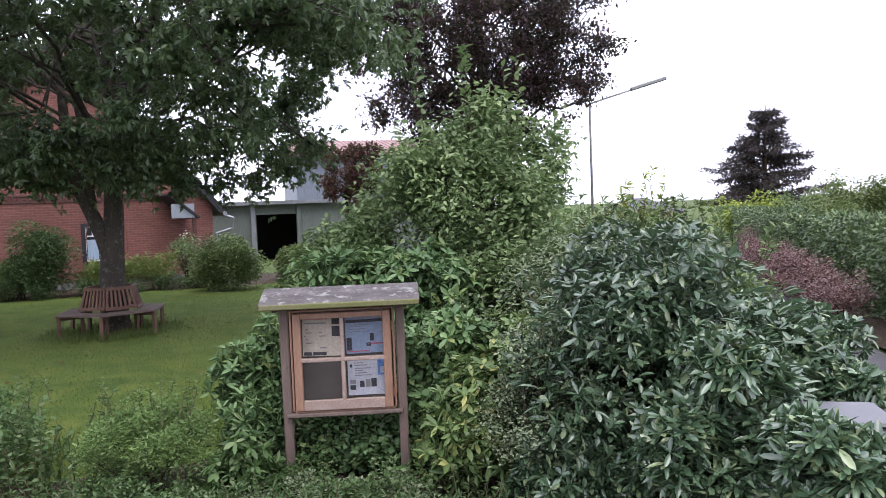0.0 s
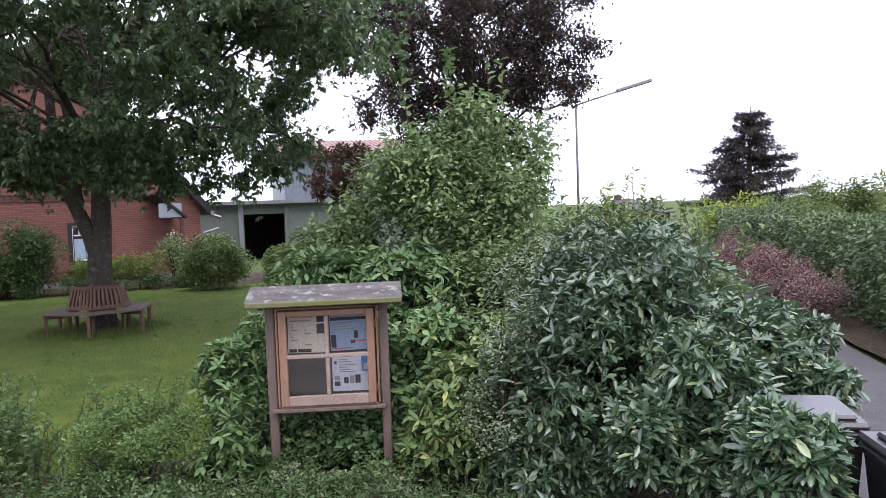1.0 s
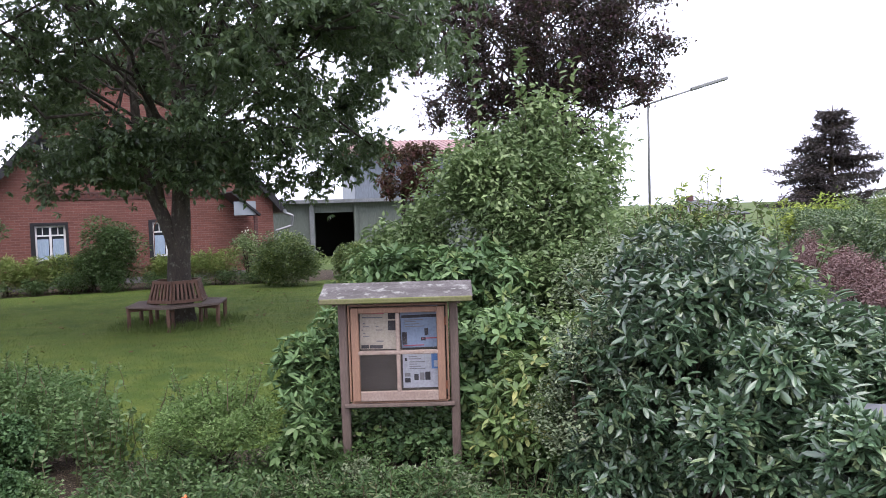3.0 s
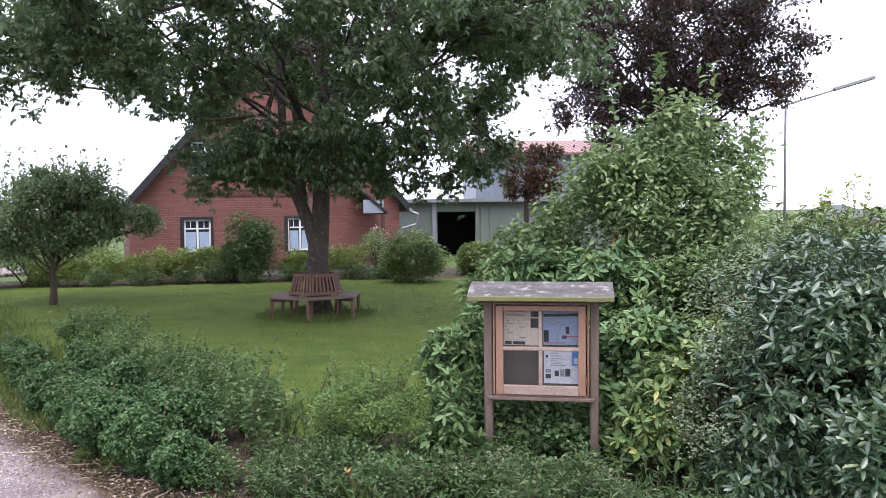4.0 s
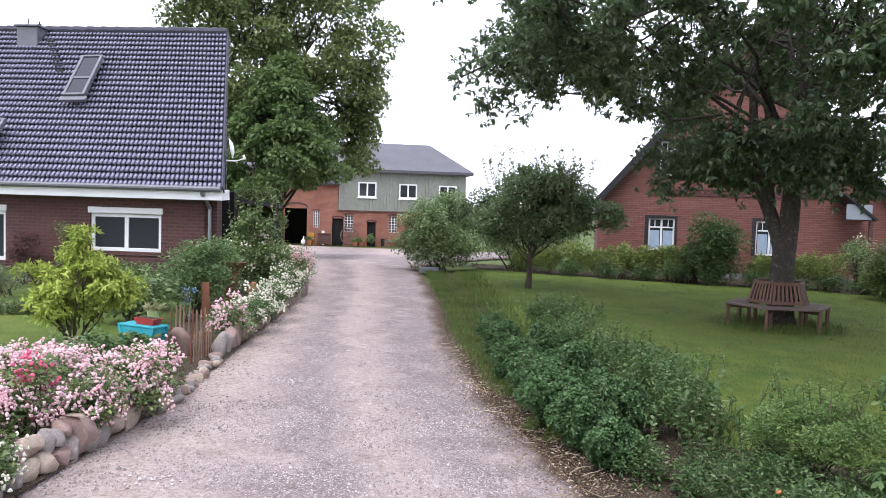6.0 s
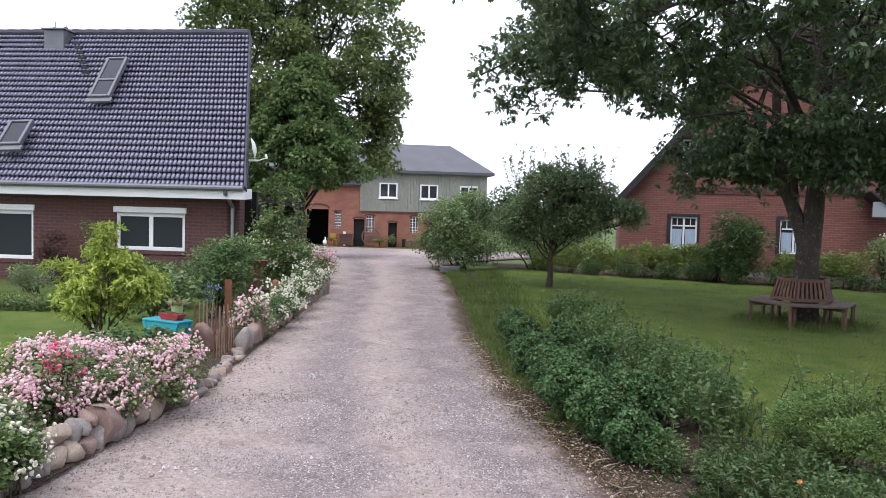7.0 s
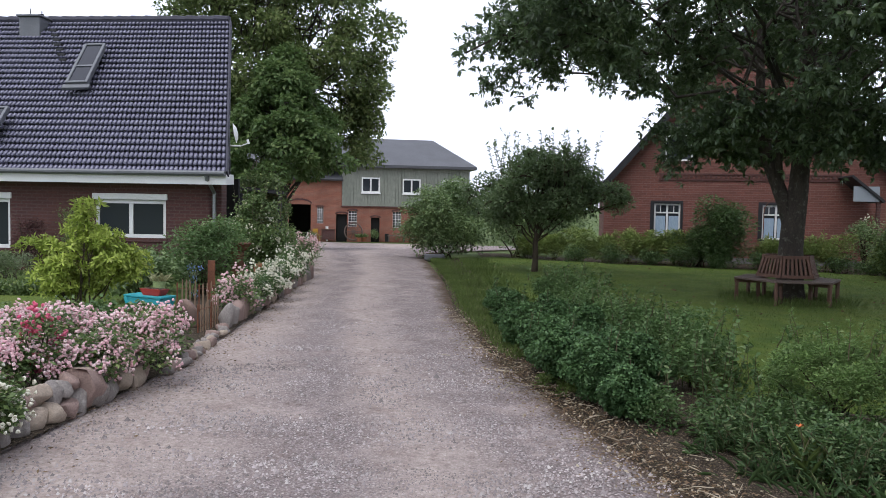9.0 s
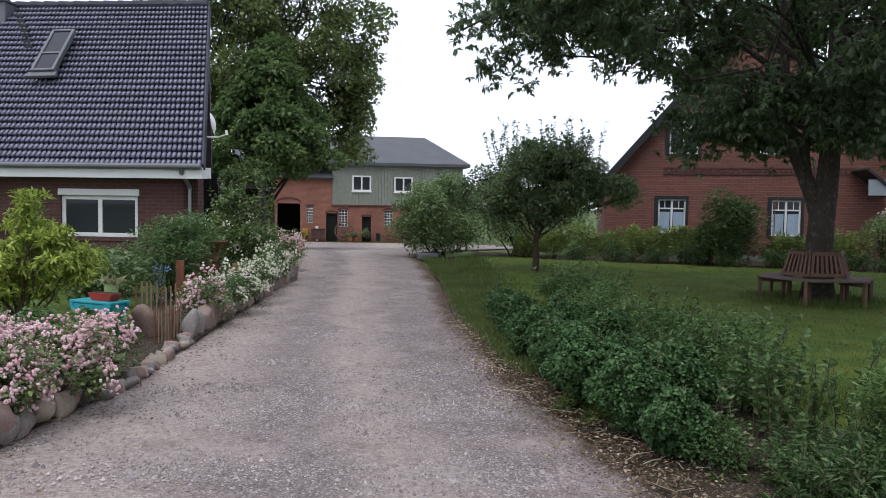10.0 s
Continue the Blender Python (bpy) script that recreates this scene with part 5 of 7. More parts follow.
    tree("purple_plum_tree", (-3.23, 27.10, 0), [(0, 0, -.1, .12), (0, 0, 2, .09), (0, 0, 4, .03)], (.4, .9), lc, lr, 4200, (0.15, 0.09), L_PLUM, "slim purple-leaved plum tree", droop=.3)
    # dark conifer far along the lane
    at = (19.5, 46.0, 0)
    ob = thing("conifer", at, label="dark ragged conifer against the sky", category="tree")
    v, f = tube([(0, 0, 0), (0, 0, 4), (.1, 0, 7.4)], [.22, .14, .02], 7)
    fast("trunk", v, f, M_TWIG, ob, smooth=True)
    P, Dr = [], []
    for i in range(135):
        z = 1.2 + 5.9 * i / 135
        r = 3.9 * (1 - (z - 1.2) / 6.6) ** .85 * rng.uniform(.45, 1.2)
        a = rng.uniform(0, 6.283)
        tip = np.array((r * math.cos(a), r * math.sin(a), z + rng.uniform(-.15, .3) * r))
        path = bend((0, 0, z - .1), tip, 6, .03, .15)
        v, f = tube(path, np.linspace(.045, .01, 6), 4)
        fast("bough", v, f, M_TWIG, ob, smooth=True)
        m = int(20 + 60 * r)
        k = rng.uniform(.15, 1, m)[:, None]
        P.append(np.array([0, 0, z - .1]) * (1 - k) + tip * k + rng.normal(0, .12, (m, 3)) * [1, 1, .6])
        Dr.append(np.tile(unit(tip - [0, 0, z]), (m, 1)) + rng.normal(0, .7, (m, 3)))
    v, f = leaf_mesh(np.concatenate(P), np.concatenate(Dr) - [0, 0, .2], .3, .085, full=False)
    fast("crown", v, f, L_CONIFER, ob)


chestnut()
bigger_trees()


# ---- notice board ----
def notice_board():
    h = thing("notice_board", (-0.69, 5.36, -0.06), 3.0, "weathered wooden notice board with four panes and papers", "notice board")
    W = 0.80
    for s in (-1, 1):
        box_part("post", (s * W / 2 - .032, s * W / 2 + .032, -.035, .035, -.1, 1.36), M_OAKPOST, h, "grey weathered post", .008)
    # shallow case
    box_part("back_panel", (-.36, .36, .05, .07, .64, 1.34), M_BOARDBACK, h)
    for nm, b in (("case_side", (-.36, -.345, -.05, .05, .64, 1.34)), ("case_side", (.345, .36, -.05, .05, .64, 1.34)), ("case_floor", (-.345, .345, -.06, .05, .62, .645)), ("case_top", (-.345, .345, -.05, .05, 1.33, 1.345))):
        box_part(nm, b, M_SASH, h, bev=.003)
    box_part("case_ledge", (-.40, .40, -.085, -.04, .605, .632), M_OAKPOST, h, bev=.005)
    d = new("glazed_door")
    d.parent = h
    x0, x1, z0, z1, y0, y1 = -.335, .335, .65, 1.325, -.085, -.05
    for nm, b, mt in (("stile", (x0, x0 + .056, y0, y1, z0, z1), M_SASH), ("stile", (x1 - .056, x1, y0, y1, z0, z1), M_SASH), ("head_rail", (x0 + .056, x1 - .056, y0, y1, z1 - .04, z1), M_SASH), ("foot_rail", (x0 + .056, x1 - .056, y0, y1, z0, z0 + .07), M_SASHBAR),
                      ("glazing_bar", (-.014, .014, y0 - .004, y1, z0 + .07, z1 - .04), M_SASHBAR), ("glazing_bar", (x0 + .05, x1 - .05, y0 - .008, y1, .987, 1.013), M_SASHBAR)):
        box_part(nm, b, mt, d, bev=.004)
    for a, b in ((x0 + .056, -.014), (.014, x1 - .056)):
        for c, e in ((z0 + .07, .987), (1.013, z1 - .04)):
            p = box_part("pane", (a, b, y0 + .016, y0 + .019, c, e), M_PANE, d)
            p.visible_shadow = False
    for z in (.76, 1.22):
        bm = bmesh.new()
        rod(bm, (x1 + .006, y0 - .004, z - .03), (x1 + .006, y0 - .004, z + .03), .007)
        part("hinge", bm, M_RUST, d)
    # the little roof: two boards and a mossy front edge
    slab("roof_board", ((-.54, -.20, 1.405), (.54, -.20, 1.405), (.535, .03, 1.497), (-.53, .03, 1.497)), .028, M_ROOFBOARD, h, "lichen-grey roof board")
    slab("roof_board", ((-.53, .03, 1.497), (.535, .03, 1.497), (.54, .24, 1.41), (-.54, .24, 1.41)), .028, M_ROOFBOARD, h, "lichen-grey roof board")
    box_part("eave_strip", (-.535, .535, -.212, -.19, 1.37, 1.408), M_MOSSEDGE, h, "mossy front edge", .006)
    for s in (-1, 1):
        bm = bmesh.new()
        vs = [bm.verts.new((s * .44 + q, y, z)) for q in (-.012, .012) for y, z in ((-.17, 1.35), (.21, 1.35), (.03, 1.465))]
        for f in ((0, 1, 2), (5, 4, 3), (0, 3, 4, 1), (1, 4, 5, 2), (2, 5, 3, 0)):
            bm.faces.new([vs[i] for i in f])
        part("gable_board", bm, M_OAKPOST, h)

    def sheet(name, xa, xb, za, zb, mt, label, bars, tilt=0.0):
        p = thing(name, (0, 0, 0), label=label, category="paper")
        p.matrix_world = h.matrix_world @ pose((xa + xb) / 2, .044, (za + zb) / 2, 0, tilt, 0)
        w, k = (xb - xa) / 2, (zb - za) / 2
        box_part("paper", (-w, w, -.001, .001, -k, k), mt, p)
        for ba, bb, bc, bd, bmat in bars:
            box_part("printed_bar", (-w + 2 * w * ba, -w + 2 * w * bb, -.003, -.0012, -k + 2 * k * bc, -k + 2 * k * bd), bmat, p)
    lines = lambda x0, x1, zs, mt: [(x0, x1 - .1 * ((i * 7) % 3), z, z + .022, mt) for i, z in enumerate(zs)]
    sheet("cream_notice", -.285, .0, 1.005, 1.305, M_PAPER_CREAM, "cream printed notice with a photo strip, behind glass",
          [(.06, .62, .86, .90, M_INKRED), (.06, .58, .76, .79, M_INKGREY), (.72, .95, .74, .97, M_INK), (.72, .97, .46, .70, M_INK), (.03, .22, .02, .10, M_INK), (.25, .58, .02, .10, M_INK)] + lines(.08, .24, (.3, .38, .46, .54, .62), M_INKGREY) + lines(.4, .58, (.46, .54, .62), M_INKGREY) + [(.42, .6, .18, .21, M_INKGREY)], 1)
    sheet("blue_notice", .015, .29, 1.012, 1.315, M_PAPER_BLUE, "pale blue printed notice, slightly faded",
          [(.02, .98, .72, .79, M_INK), (.02, .15, .08, .38, M_INK), (.05, .6, .04, .065, M_INKRED), (.55, .98, .2, .23, M_INKRED), (.62, .72, .28, .46, M_INK), (.52, .64, .16, .24, M_INK)] + lines(.1, .6, (.5, .56, .62, .66), M_INKGREY), -1)
    sheet("white_notice", .02, .29, .715, .99, M_PAPER_WHITE, "white printed notice with a blue photo panel",
          [(.78, .99, .5, .98, M_INKBLUE), (.84, .97, .55, .72, M_PAPER_WHITE), (.16, .56, .90, .925, M_INKGREY), (.06, .12, .72, .8, M_INK), (.3, .42, .2, .36, M_INK), (.46, .58, .2, .4, M_INKGREY), (.6, .74, .2, .42, M_INK), (.05, .2, .3, .4, M_INKGREY), (.05, .2, .14, .26, M_INK)] + lines(.18, .6, (.5, .56, .62, .68, .76, .82), M_INKGREY), 0)


notice_board()


# ---- bench round the tree ----
def tree_bench():
    h = thing("tree_bench", (-5.62, 13.05, 0.045), 12, "hexagonal slatted wooden bench round the tree trunk", "bench")
    h.scale = (.87, .87, .95)
    zs = 0.44
    for i in range(6):
        a = math.radians(60 * i)
        m = Matrix.Rotation(a, 4, 'Z')
        # seat slats
        for k in range(5):
            r0 = .50 + k * .082
            r1 = r0 + .07
            half0, half1 = r0 * math.tan(math.pi / 6) - .004, r1 * math.tan(math.pi / 6) - .004
            v = [(r0, -half0, zs), (r1, -half1, zs), (r1, half1, zs), (r0, half0, zs)]
            v = [m @ Vector(c) for c in v]
            lo = [c - Vector((0, 0, .03)) for c in v]
            raw("seat_slat", v + lo, [(0, 1, 2, 3), (7, 6, 5, 4), (0, 4, 5, 1), (1, 5, 6, 2), (2, 6, 7, 3), (3, 7, 4, 0)], M_BENCHGREY, h)
        # back: rails and seven upright slats leaning in
        for k, (z, r) in enumerate(((zs + .03, .515), (zs + .37, .42))):
            half = r * math.tan(math.pi / 6)
            box_part("back_rail", (r - .02, r + .02, -half, half, z, z + .055), M_BENCH, h, m=m)
        for k in range(7):
            q = (k - 3) / 3.4
            bm = bmesh.new()
            y0, y1 = q * .515 * .577, q * .42 * .577
            vs = [bm.verts.new(c) for c in ((.502, y0 - .022, zs + .06), (.502, y0 + .022, zs + .06), (.407, y1 + .02, zs + .39), (.407, y1 - .02, zs + .39), (.526, y0 - .022, zs + .06), (.526, y0 + .022, zs + .06), (.431, y1 + .02, zs + .39), (.431, y1 - .02, zs + .39))]
            for f in ((3, 2, 1, 0), (4, 5, 6, 7), (0, 1, 5, 4), (2, 3, 7, 6), (1, 2, 6, 5), (3, 0, 4, 7)):
                bm.faces.new([vs[j] for j in f])
            bmesh.ops.transform(bm, matrix=m, verts=bm.verts)
            part("back_slat", bm, M_BENCH, h)
        # legs at the corners, outer and inner, with a bearer between
        c = Matrix.Rotation(a + math.pi / 6, 4, 'Z')
        for r in (.56, .98):
            box_part("leg", (r - .03, r + .03, -.03, .03, -.08, zs - .03), M_BENCH, h, bev=.004, m=c)
        box_part("bearer", (.5, 1.02, -.02, .02, zs - .1, zs - .031), M_BENCH, h, m=c)


tree_bench()


# ---- wheelie bins ----
def bin_at(x, y, turn, label):
    h = thing("wheelie_bin", (x, y, 0.0), turn, label, "bin", "bins beside the lane")
    h.scale = (.72, .74, .90)
    bm = bmesh.new()
    lo, hi = (.20, .24), (.275, .33)
    vs = [bm.verts.new((sx * w[0], sy * w[1], z)) for w, z in ((lo, .06), (hi, .98)) for sx, sy in ((-1, -1), (1, -1), (1, 1), (-1, 1))]
    for f in ((3, 2, 1, 0), (0, 1, 5, 4), (1, 2, 6, 5), (2, 3, 7, 6), (3, 0, 4, 7)):
        bm.faces.new([vs[i] for i in f])
    bmesh.ops.bevel(bm, geom=[e for e in bm.edges], offset=.025, segments=2, affect='EDGES')
    part("body", bm, M_BIN, h, "black plastic tub")
    box_part("rim", (-.295, .295, -.35, .34, .94, .985), M_BIN, h, bev=.012)
    bm = block(bmesh.new(), -.30, .30, -.36, .33, .99, 1.035, bev=.018)
    block(bm, -.24, .24, -.30, .22, 1.03, 1.06, bev=.014)
    part("lid", bm, M_BINLID, h, "dusty dark lid")
    bm = bmesh.new()
    rod(bm, (-.25, .40, 1.0), (.25, .40, 1.0), .018)
    for s in (-1, 1):
        rod(bm, (s * .24, .30, 1.0), (s * .24, .41, 1.0), .02)
    part("handle", bm, M_BIN, h)
    box_part("lid_grip", (-.12, .12, -.40, -.35, .985, 1.02), M_BIN, h, bev=.008)
    box_part("sticker", (-.06, .06, -.315, -.305, .78, .84), M_PAPER_WHITE, h, "small white sticker", m=pose(0, -.012, 0))
    for s in (-1, 1):
        w = new("wheel")
        w.parent = h
        bm = bmesh.new()
        rod(bm, (s * .21, .25, .1), (s * .26, .25, .1), .1, sides=16)
        part("tyre", bm, M_BIN, w)
        bm = bmesh.new()
        rod(bm, (s * .255, .25, .1), (s * .268, .25, .1), .06, sides=12)
        part("rim", bm, M_BINLID, w)


bin_at(1.82, 3.50, -12, "black wheelie bin half behind the laurel")
bin_at(2.04, 2.84, -8, "black wheelie bin with a dusty lid by the lane")


def gate_post():
    h = thing("gate_post", (1.60, 3.08, 0), 8, "grey weathered concrete post among the laurel leaves", "post")
    bm = block(bmesh.new(), -.038, .038, -.038, .038, -.1, .94, bev=.008)
    part("shaft", bm, M_CONCRETE, h)
    bm = bmesh.new()
    rod(bm, (0, 0, .94), (0, 0, .975), .05, .012, 4)
    part("cap", bm, M_CONCRETE, h)


gate_post()


# ---- street lamp ----
def street_lamp():
    h = thing("street_lamp", (5.0, 25.1, 0), 0, "slim steel street lamp with a long flat head", "street lamp")
    bm = bmesh.new()
    rod(bm, (0, 0, -.1), (0, 0, 1.2), .07)
    rod(bm, (0, 0, 1.2), (0, 0, 5.2), .045, .035)
    part("pole", bm, M_LAMP, h, "grey steel pole", True)
    bm = bmesh.new()
    rod(bm, (0, 0, 5.15), (.5, 0, 5.3), .03)
    rod(bm, (.5, 0, 5.3), (1.45, .1, 5.58), .028)
    part("arm", bm, M_LAMP, h, "", True)
    bm = block(bmesh.new(), 1.4, 2.6, -.1, .1, -.05, .06, bev=.025)
    bmesh.ops.transform(bm, matrix=Matrix.Translation((0, .1, 5.2)) @ Matrix.Rotation(-.27, 4, 'Y'), verts=bm.verts)
    bmesh.ops.translate(bm, vec=Vector((.02, 0, 0)), verts=bm.verts)
    part("lamp_head", bm, M_LAMP, h, "flat grey lamp head")


street_lamp()


# ---- shrubs by the board and the lane ----
big_laurel = shrub("cherry_laurel", (1.36, 4.95, 0), (1.0, 0.92, 0.84), 3700, (0.082, 0.028), L_LAUREL, "large glossy cherry laurel bush beside the lane", lobes=46, size=.27, whorl=6, droop=-.22, low=-.9, core=.12, full="long", inner=5200)
shrub("cherry_laurel", (0.82, 4.55, 0), (0.46, 0.42, 0.32), 720, (0.082, 0.028), L_LAUREL, "glossy cherry laurel growing low in front", lobes=24, size=.28, whorl=6, droop=-.22, low=-.9, core=.12, full="long", inner=2200)
shrub("cherry_laurel", (1.36, 3.66, 0), (0.40, 0.3, 0.66), 1000, (0.088, 0.029), L_LAUREL, "laurel shoots reaching over the bins", lobes=18, size=.28, whorl=6, droop=-.22, low=-.9, core=.1, full="long", inner=1500)
shrub("cherry_laurel", (1.52, 3.04, 0), (0.25, 0.17, 0.58), 640, (0.088, 0.029), L_LAUREL, "young laurel growing round the grey post", lift=.08, lobes=22, size=.26, whorl=6, droop=-.22, low=-.9, core=.1, full="long", inner=1100)
shrub("cherry_laurel", (2.26, 4.85, 0), (0.62, 0.5, 0.69), 1700, (0.082, 0.028), L_LAUREL, "lower cherry laurel leaning towards the lane", lobes=26, size=.26, whorl=6, droop=-.22, low=-.9, core=.12, full="long", inner=1800)
shrub("cotoneaster", (1.15, 6.5, 0), (1.15, 0.75, 0.86), 7500, (0.05, 0.028), L_COTON, "fine-leaved grey-green cotoneaster behind the laurel", lobes=40, size=.3, droop=.1, jitter=.9)
shrub("cherry_laurel", (1.75, 6.3, 0), (0.85, 0.6, 0.86), 1900, (0.082, 0.028), L_LAUREL, "cherry laurel close behind the large bush", lobes=46, size=.22, whorl=6, droop=-.22, low=-.9, core=.15, full="long", inner=3500)
shrub("cotoneaster", (0.60, 4.62, 0), (0.36, 0.26, 0.66), 5200, (0.032, 0.019), L_COTON, "grey-green cotoneaster sprays arching between the shrubs", lobes=34, size=.22, droop=-.1, jitter=.9, loose=.05)
ys = shrub("mixed_shrub", (1.85, 7.0, 0), (0.66, 0.5, 0.98), 2300, (0.105, 0.044), L_RHODOYEL, "yellow-green shrub with upright young shoots", lobes=40, size=.22, loose=0.05, droop=.1, full=True, inner=1200)
shoots(ys, [(rng.uniform(-.5, .5), rng.uniform(-.4, .4), 1.55) for _ in range(20)], .42, (.08, .034), L_RHODOYEL, 22)
ys = shrub("mixed_shrub", (2.75, 7.5, 0), (0.5, 0.45, 0.84), 1900, (0.10, 0.044), L_HAZEL, "upright green shrub near the lane", lobes=30, size=.26, loose=0.05)
shoots(ys, [(rng.uniform(-.4, .4), rng.uniform(-.3, .3), 1.3) for _ in range(10)], .45, (.085, .036), L_HAZEL, 22)
ms = shrub("mixed_shrub", (1.4, 7.6, 0), (0.9, 0.7, 0.9), 3600, (0.11, 0.05), L_HAZEL, "mixed green shrub with yellowish tips", lobes=34, size=.3, loose=0.06)
shoots(ms, [(rng.uniform(-.8, .8), rng.uniform(-.5, .5), 1.35) for _ in range(12)], .55, (.09, .035), L_HAZEL, 18)
ms = shrub("mixed_shrub", (2.0, 9.6, 0), (1.2, 0.9, 0.95), 4200, (0.105, 0.052), L_HAZEL, "mixed green shrub behind the cotoneaster", lobes=30, size=.32, loose=0.06)
shoots(ms, [(rng.uniform(-.9, 1.0), rng.uniform(-.5, .5), 1.7) for _ in range(8)], .6, (.09, .035), L_YELLOW, 16)
shrub("rhododendron", (-1.33, 5.66, 0), (0.33, 0.42, 0.60), 1200, (0.092, 0.030), L_RHODO, "rhododendron with long whorled leaves", lobes=24, size=.32, whorl=6, droop=-.3, low=-.9)
shrub("rhododendron", (0.17, 5.02, 0), (0.36, 0.34, 0.46), 460, (0.098, 0.037), L_RHODOYEL, "rhododendron with yellowing leaves beside the board", lobes=18, size=.4, whorl=6, droop=-.05, low=-.9)
shrub("rhododendron", (0.48, 5.35, 0), (0.40, 0.34, 0.60), 500, (0.098, 0.037), L_RHODOYEL, "taller rhododendron with yellow-green leaves", lobes=18, size=.4, whorl=6, droop=-.05, low=-.9)
shrub("rhododendron", (0.02, 5.85, 0), (0.5, 0.36, 0.62), 700, (0.11, 0.045), L_RHODO, "green rhododendron close behind the board", lobes=18, size=.4, whorl=6, droop=-.05, low=-.9)
shrub("rhododendron", (-0.5, 7.7, 0), (1.2, 0.8, 0.88), 2800, (0.12, 0.046), L_RHODO, "broad rhododendron with pale green whorls behind the board", lobes=30, size=.32, whorl=6, droop=-.05)
shrub("dogwood", (-1.3, 10.1, 0), (1.0, 0.8, .95), 8000, (0.11, 0.06), L_HAZEL, "loose green dogwood with arching branches", lobes=26, size=.34, droop=.5)
shrub("mixed_shrub", (0.55, 7.9, 0), (1.0, 0.6, 0.85), 8000, (0.08, 0.042), L_HAZEL, "leafy green shrub before the tall bush", lobes=34, size=.3)
hz = shrub("hazel_bush", (0.36, 9.1, 0), (1.58, 1.2, 1.66), 42000, (0.085, 0.044), L_HAZEL, "tall light green leafy bush with upright shoots", lobes=90, size=.27, droop=.25, loose=0.05, inner=9000)
shoots(big_laurel, [(rng.uniform(-.85, .35), rng.uniform(-.5, .3), 1.4 - .4 * abs(rng.normal(0, .5))) for _ in range(22)], .26, (.095, .04), L_LAUREL, 14, .1)
shoots(hz, [(-.02, -.3, 2.75), (.04, -.35, 2.8), (.50, -.1, 2.7), (.56, -.1, 2.75), (-.8, 0, 2.3), (.95, -.3, 2.3), (1.15, 0, 2.2), (-.5, -.4, 2.5), (.25, 0, 2.6)], .85, (.12, .07), L_HAZEL, 24, .06)
fs = shrub("feathery_shrub", (-2.0, 5.15, 0), (0.55, 0.45, 0.30), 13000, (0.034, 0.011), L_YOUNG, "light green feathery shrub at the lawn's edge", lobes=40, size=.24, droop=-.1, lift=.15, stems=7, low=-.8)
shoots(fs, [(rng.uniform(-.35, .4), rng.uniform(-.2, .2), .6) for _ in range(14)], .26, (.04, .013), L_YOUNG, 34, .05)
shrub("young_rhododendron", (-1.25, 4.95, 0), (0.30, 0.26, 0.25), 200, (0.09, 0.035), L_COVER, "small bluish rhododendron at the lawn's edge", lobes=10, size=.42, whorl=5)


def row_of(name, pts, radii, n, leaf, mt, label, group, tips=0, **kw):
    for x, y in pts:
        k = rng.uniform(.82, 1.18)
        r = tuple(q * k * rng.uniform(.9, 1.1) for q in radii)
        ob = shrub(name, (x, y, float(ground_z(x, y))), r, n, leaf, mt, label, group=group, stems=5, **kw)
        if tips:
            shoots(ob, [(rng.uniform(-.7, .7) * r[0], rng.uniform(-.7, .7) * r[1], r[2] * 1.6) for _ in range(tips)], .22, (leaf[0] * 1.2, leaf[1]), mt, 18, .05)


row_of("mint_clump", [(-3.17, 4.43), (-3.57, 4.6), (-4.07, 4.9), (-4.52, 5.24), (-5.02, 5.6), (-5.52, 6.04), (-6.07, 6.5), (-6.62, 6.95), (-7.22, 7.5), (-7.9, 8.1), (-3.6, 5.2), (-4.15, 5.7), (-4.8, 6.15), (-5.45, 6.75), (-6.2, 7.35)], (.31, .29, .27), 1900, (.031, .024), L_CLUMP, "bushy dark green clump edging the drive", "clumps along the drive", 2, lobes=20, size=.34, droop=-.1, low=-.9, whorl=5, core=.05, inner=2000, plainleaf=True)
row_of("cinquefoil_bush", [(-3.3, 5.75), (-3.9, 6.2), (-4.6, 6.75), (-5.3, 7.25), (-6.1, 7.85), (-7.0, 8.6), (-7.9, 9.3)], (.42, .38, .30), 2600, (.045, .02), L_FEATHER, "loose green shrubby bush between drive and lawn", "bushes along the lawn", 7, lobes=18, size=.32, droop=-.05, jitter=.9, inner=800)
for x, y in ((-2.85, 5.35), (-2.65, 5.05), (-2.55, 5.45), (-3.0, 5.1)):
    o = thing("young_rose", (x, y, .03), label="thin upright rose stems with few leaves by the lawn", category="rose", group="young roses by the lawn")
    shoots(o, [(rng.normal(0, .07), rng.normal(0, .07), 0) for _ in range(6)], .6, (.055, .034), L_FEATHER, 34, .09)
row_of("low_cover_plant", [(-2.5, 4.45), (-2.1, 4.35), (-1.6, 4.95), (-1.55, 5.3), (-1.0, 5.2), (-1.7, 4.6), (-2.45, 5.0), (-3.05, 4.45), (-2.2, 4.65), (-1.55, 4.35), (-1.05, 4.5), (-.55, 4.6), (-.05, 4.4), (-.8, 4.85), (-.3, 4.85), (.35, 4.15), (.8, 3.95), (1.1, 3.75), (-2.3, 5.4), (-.7, 4.25)], (.36, .3, .13), 1400, (.036, .02), L_COVER, "low leafy ground cover in the bed", "ground cover in the bed", 1, lobes=12, size=.42, droop=0)
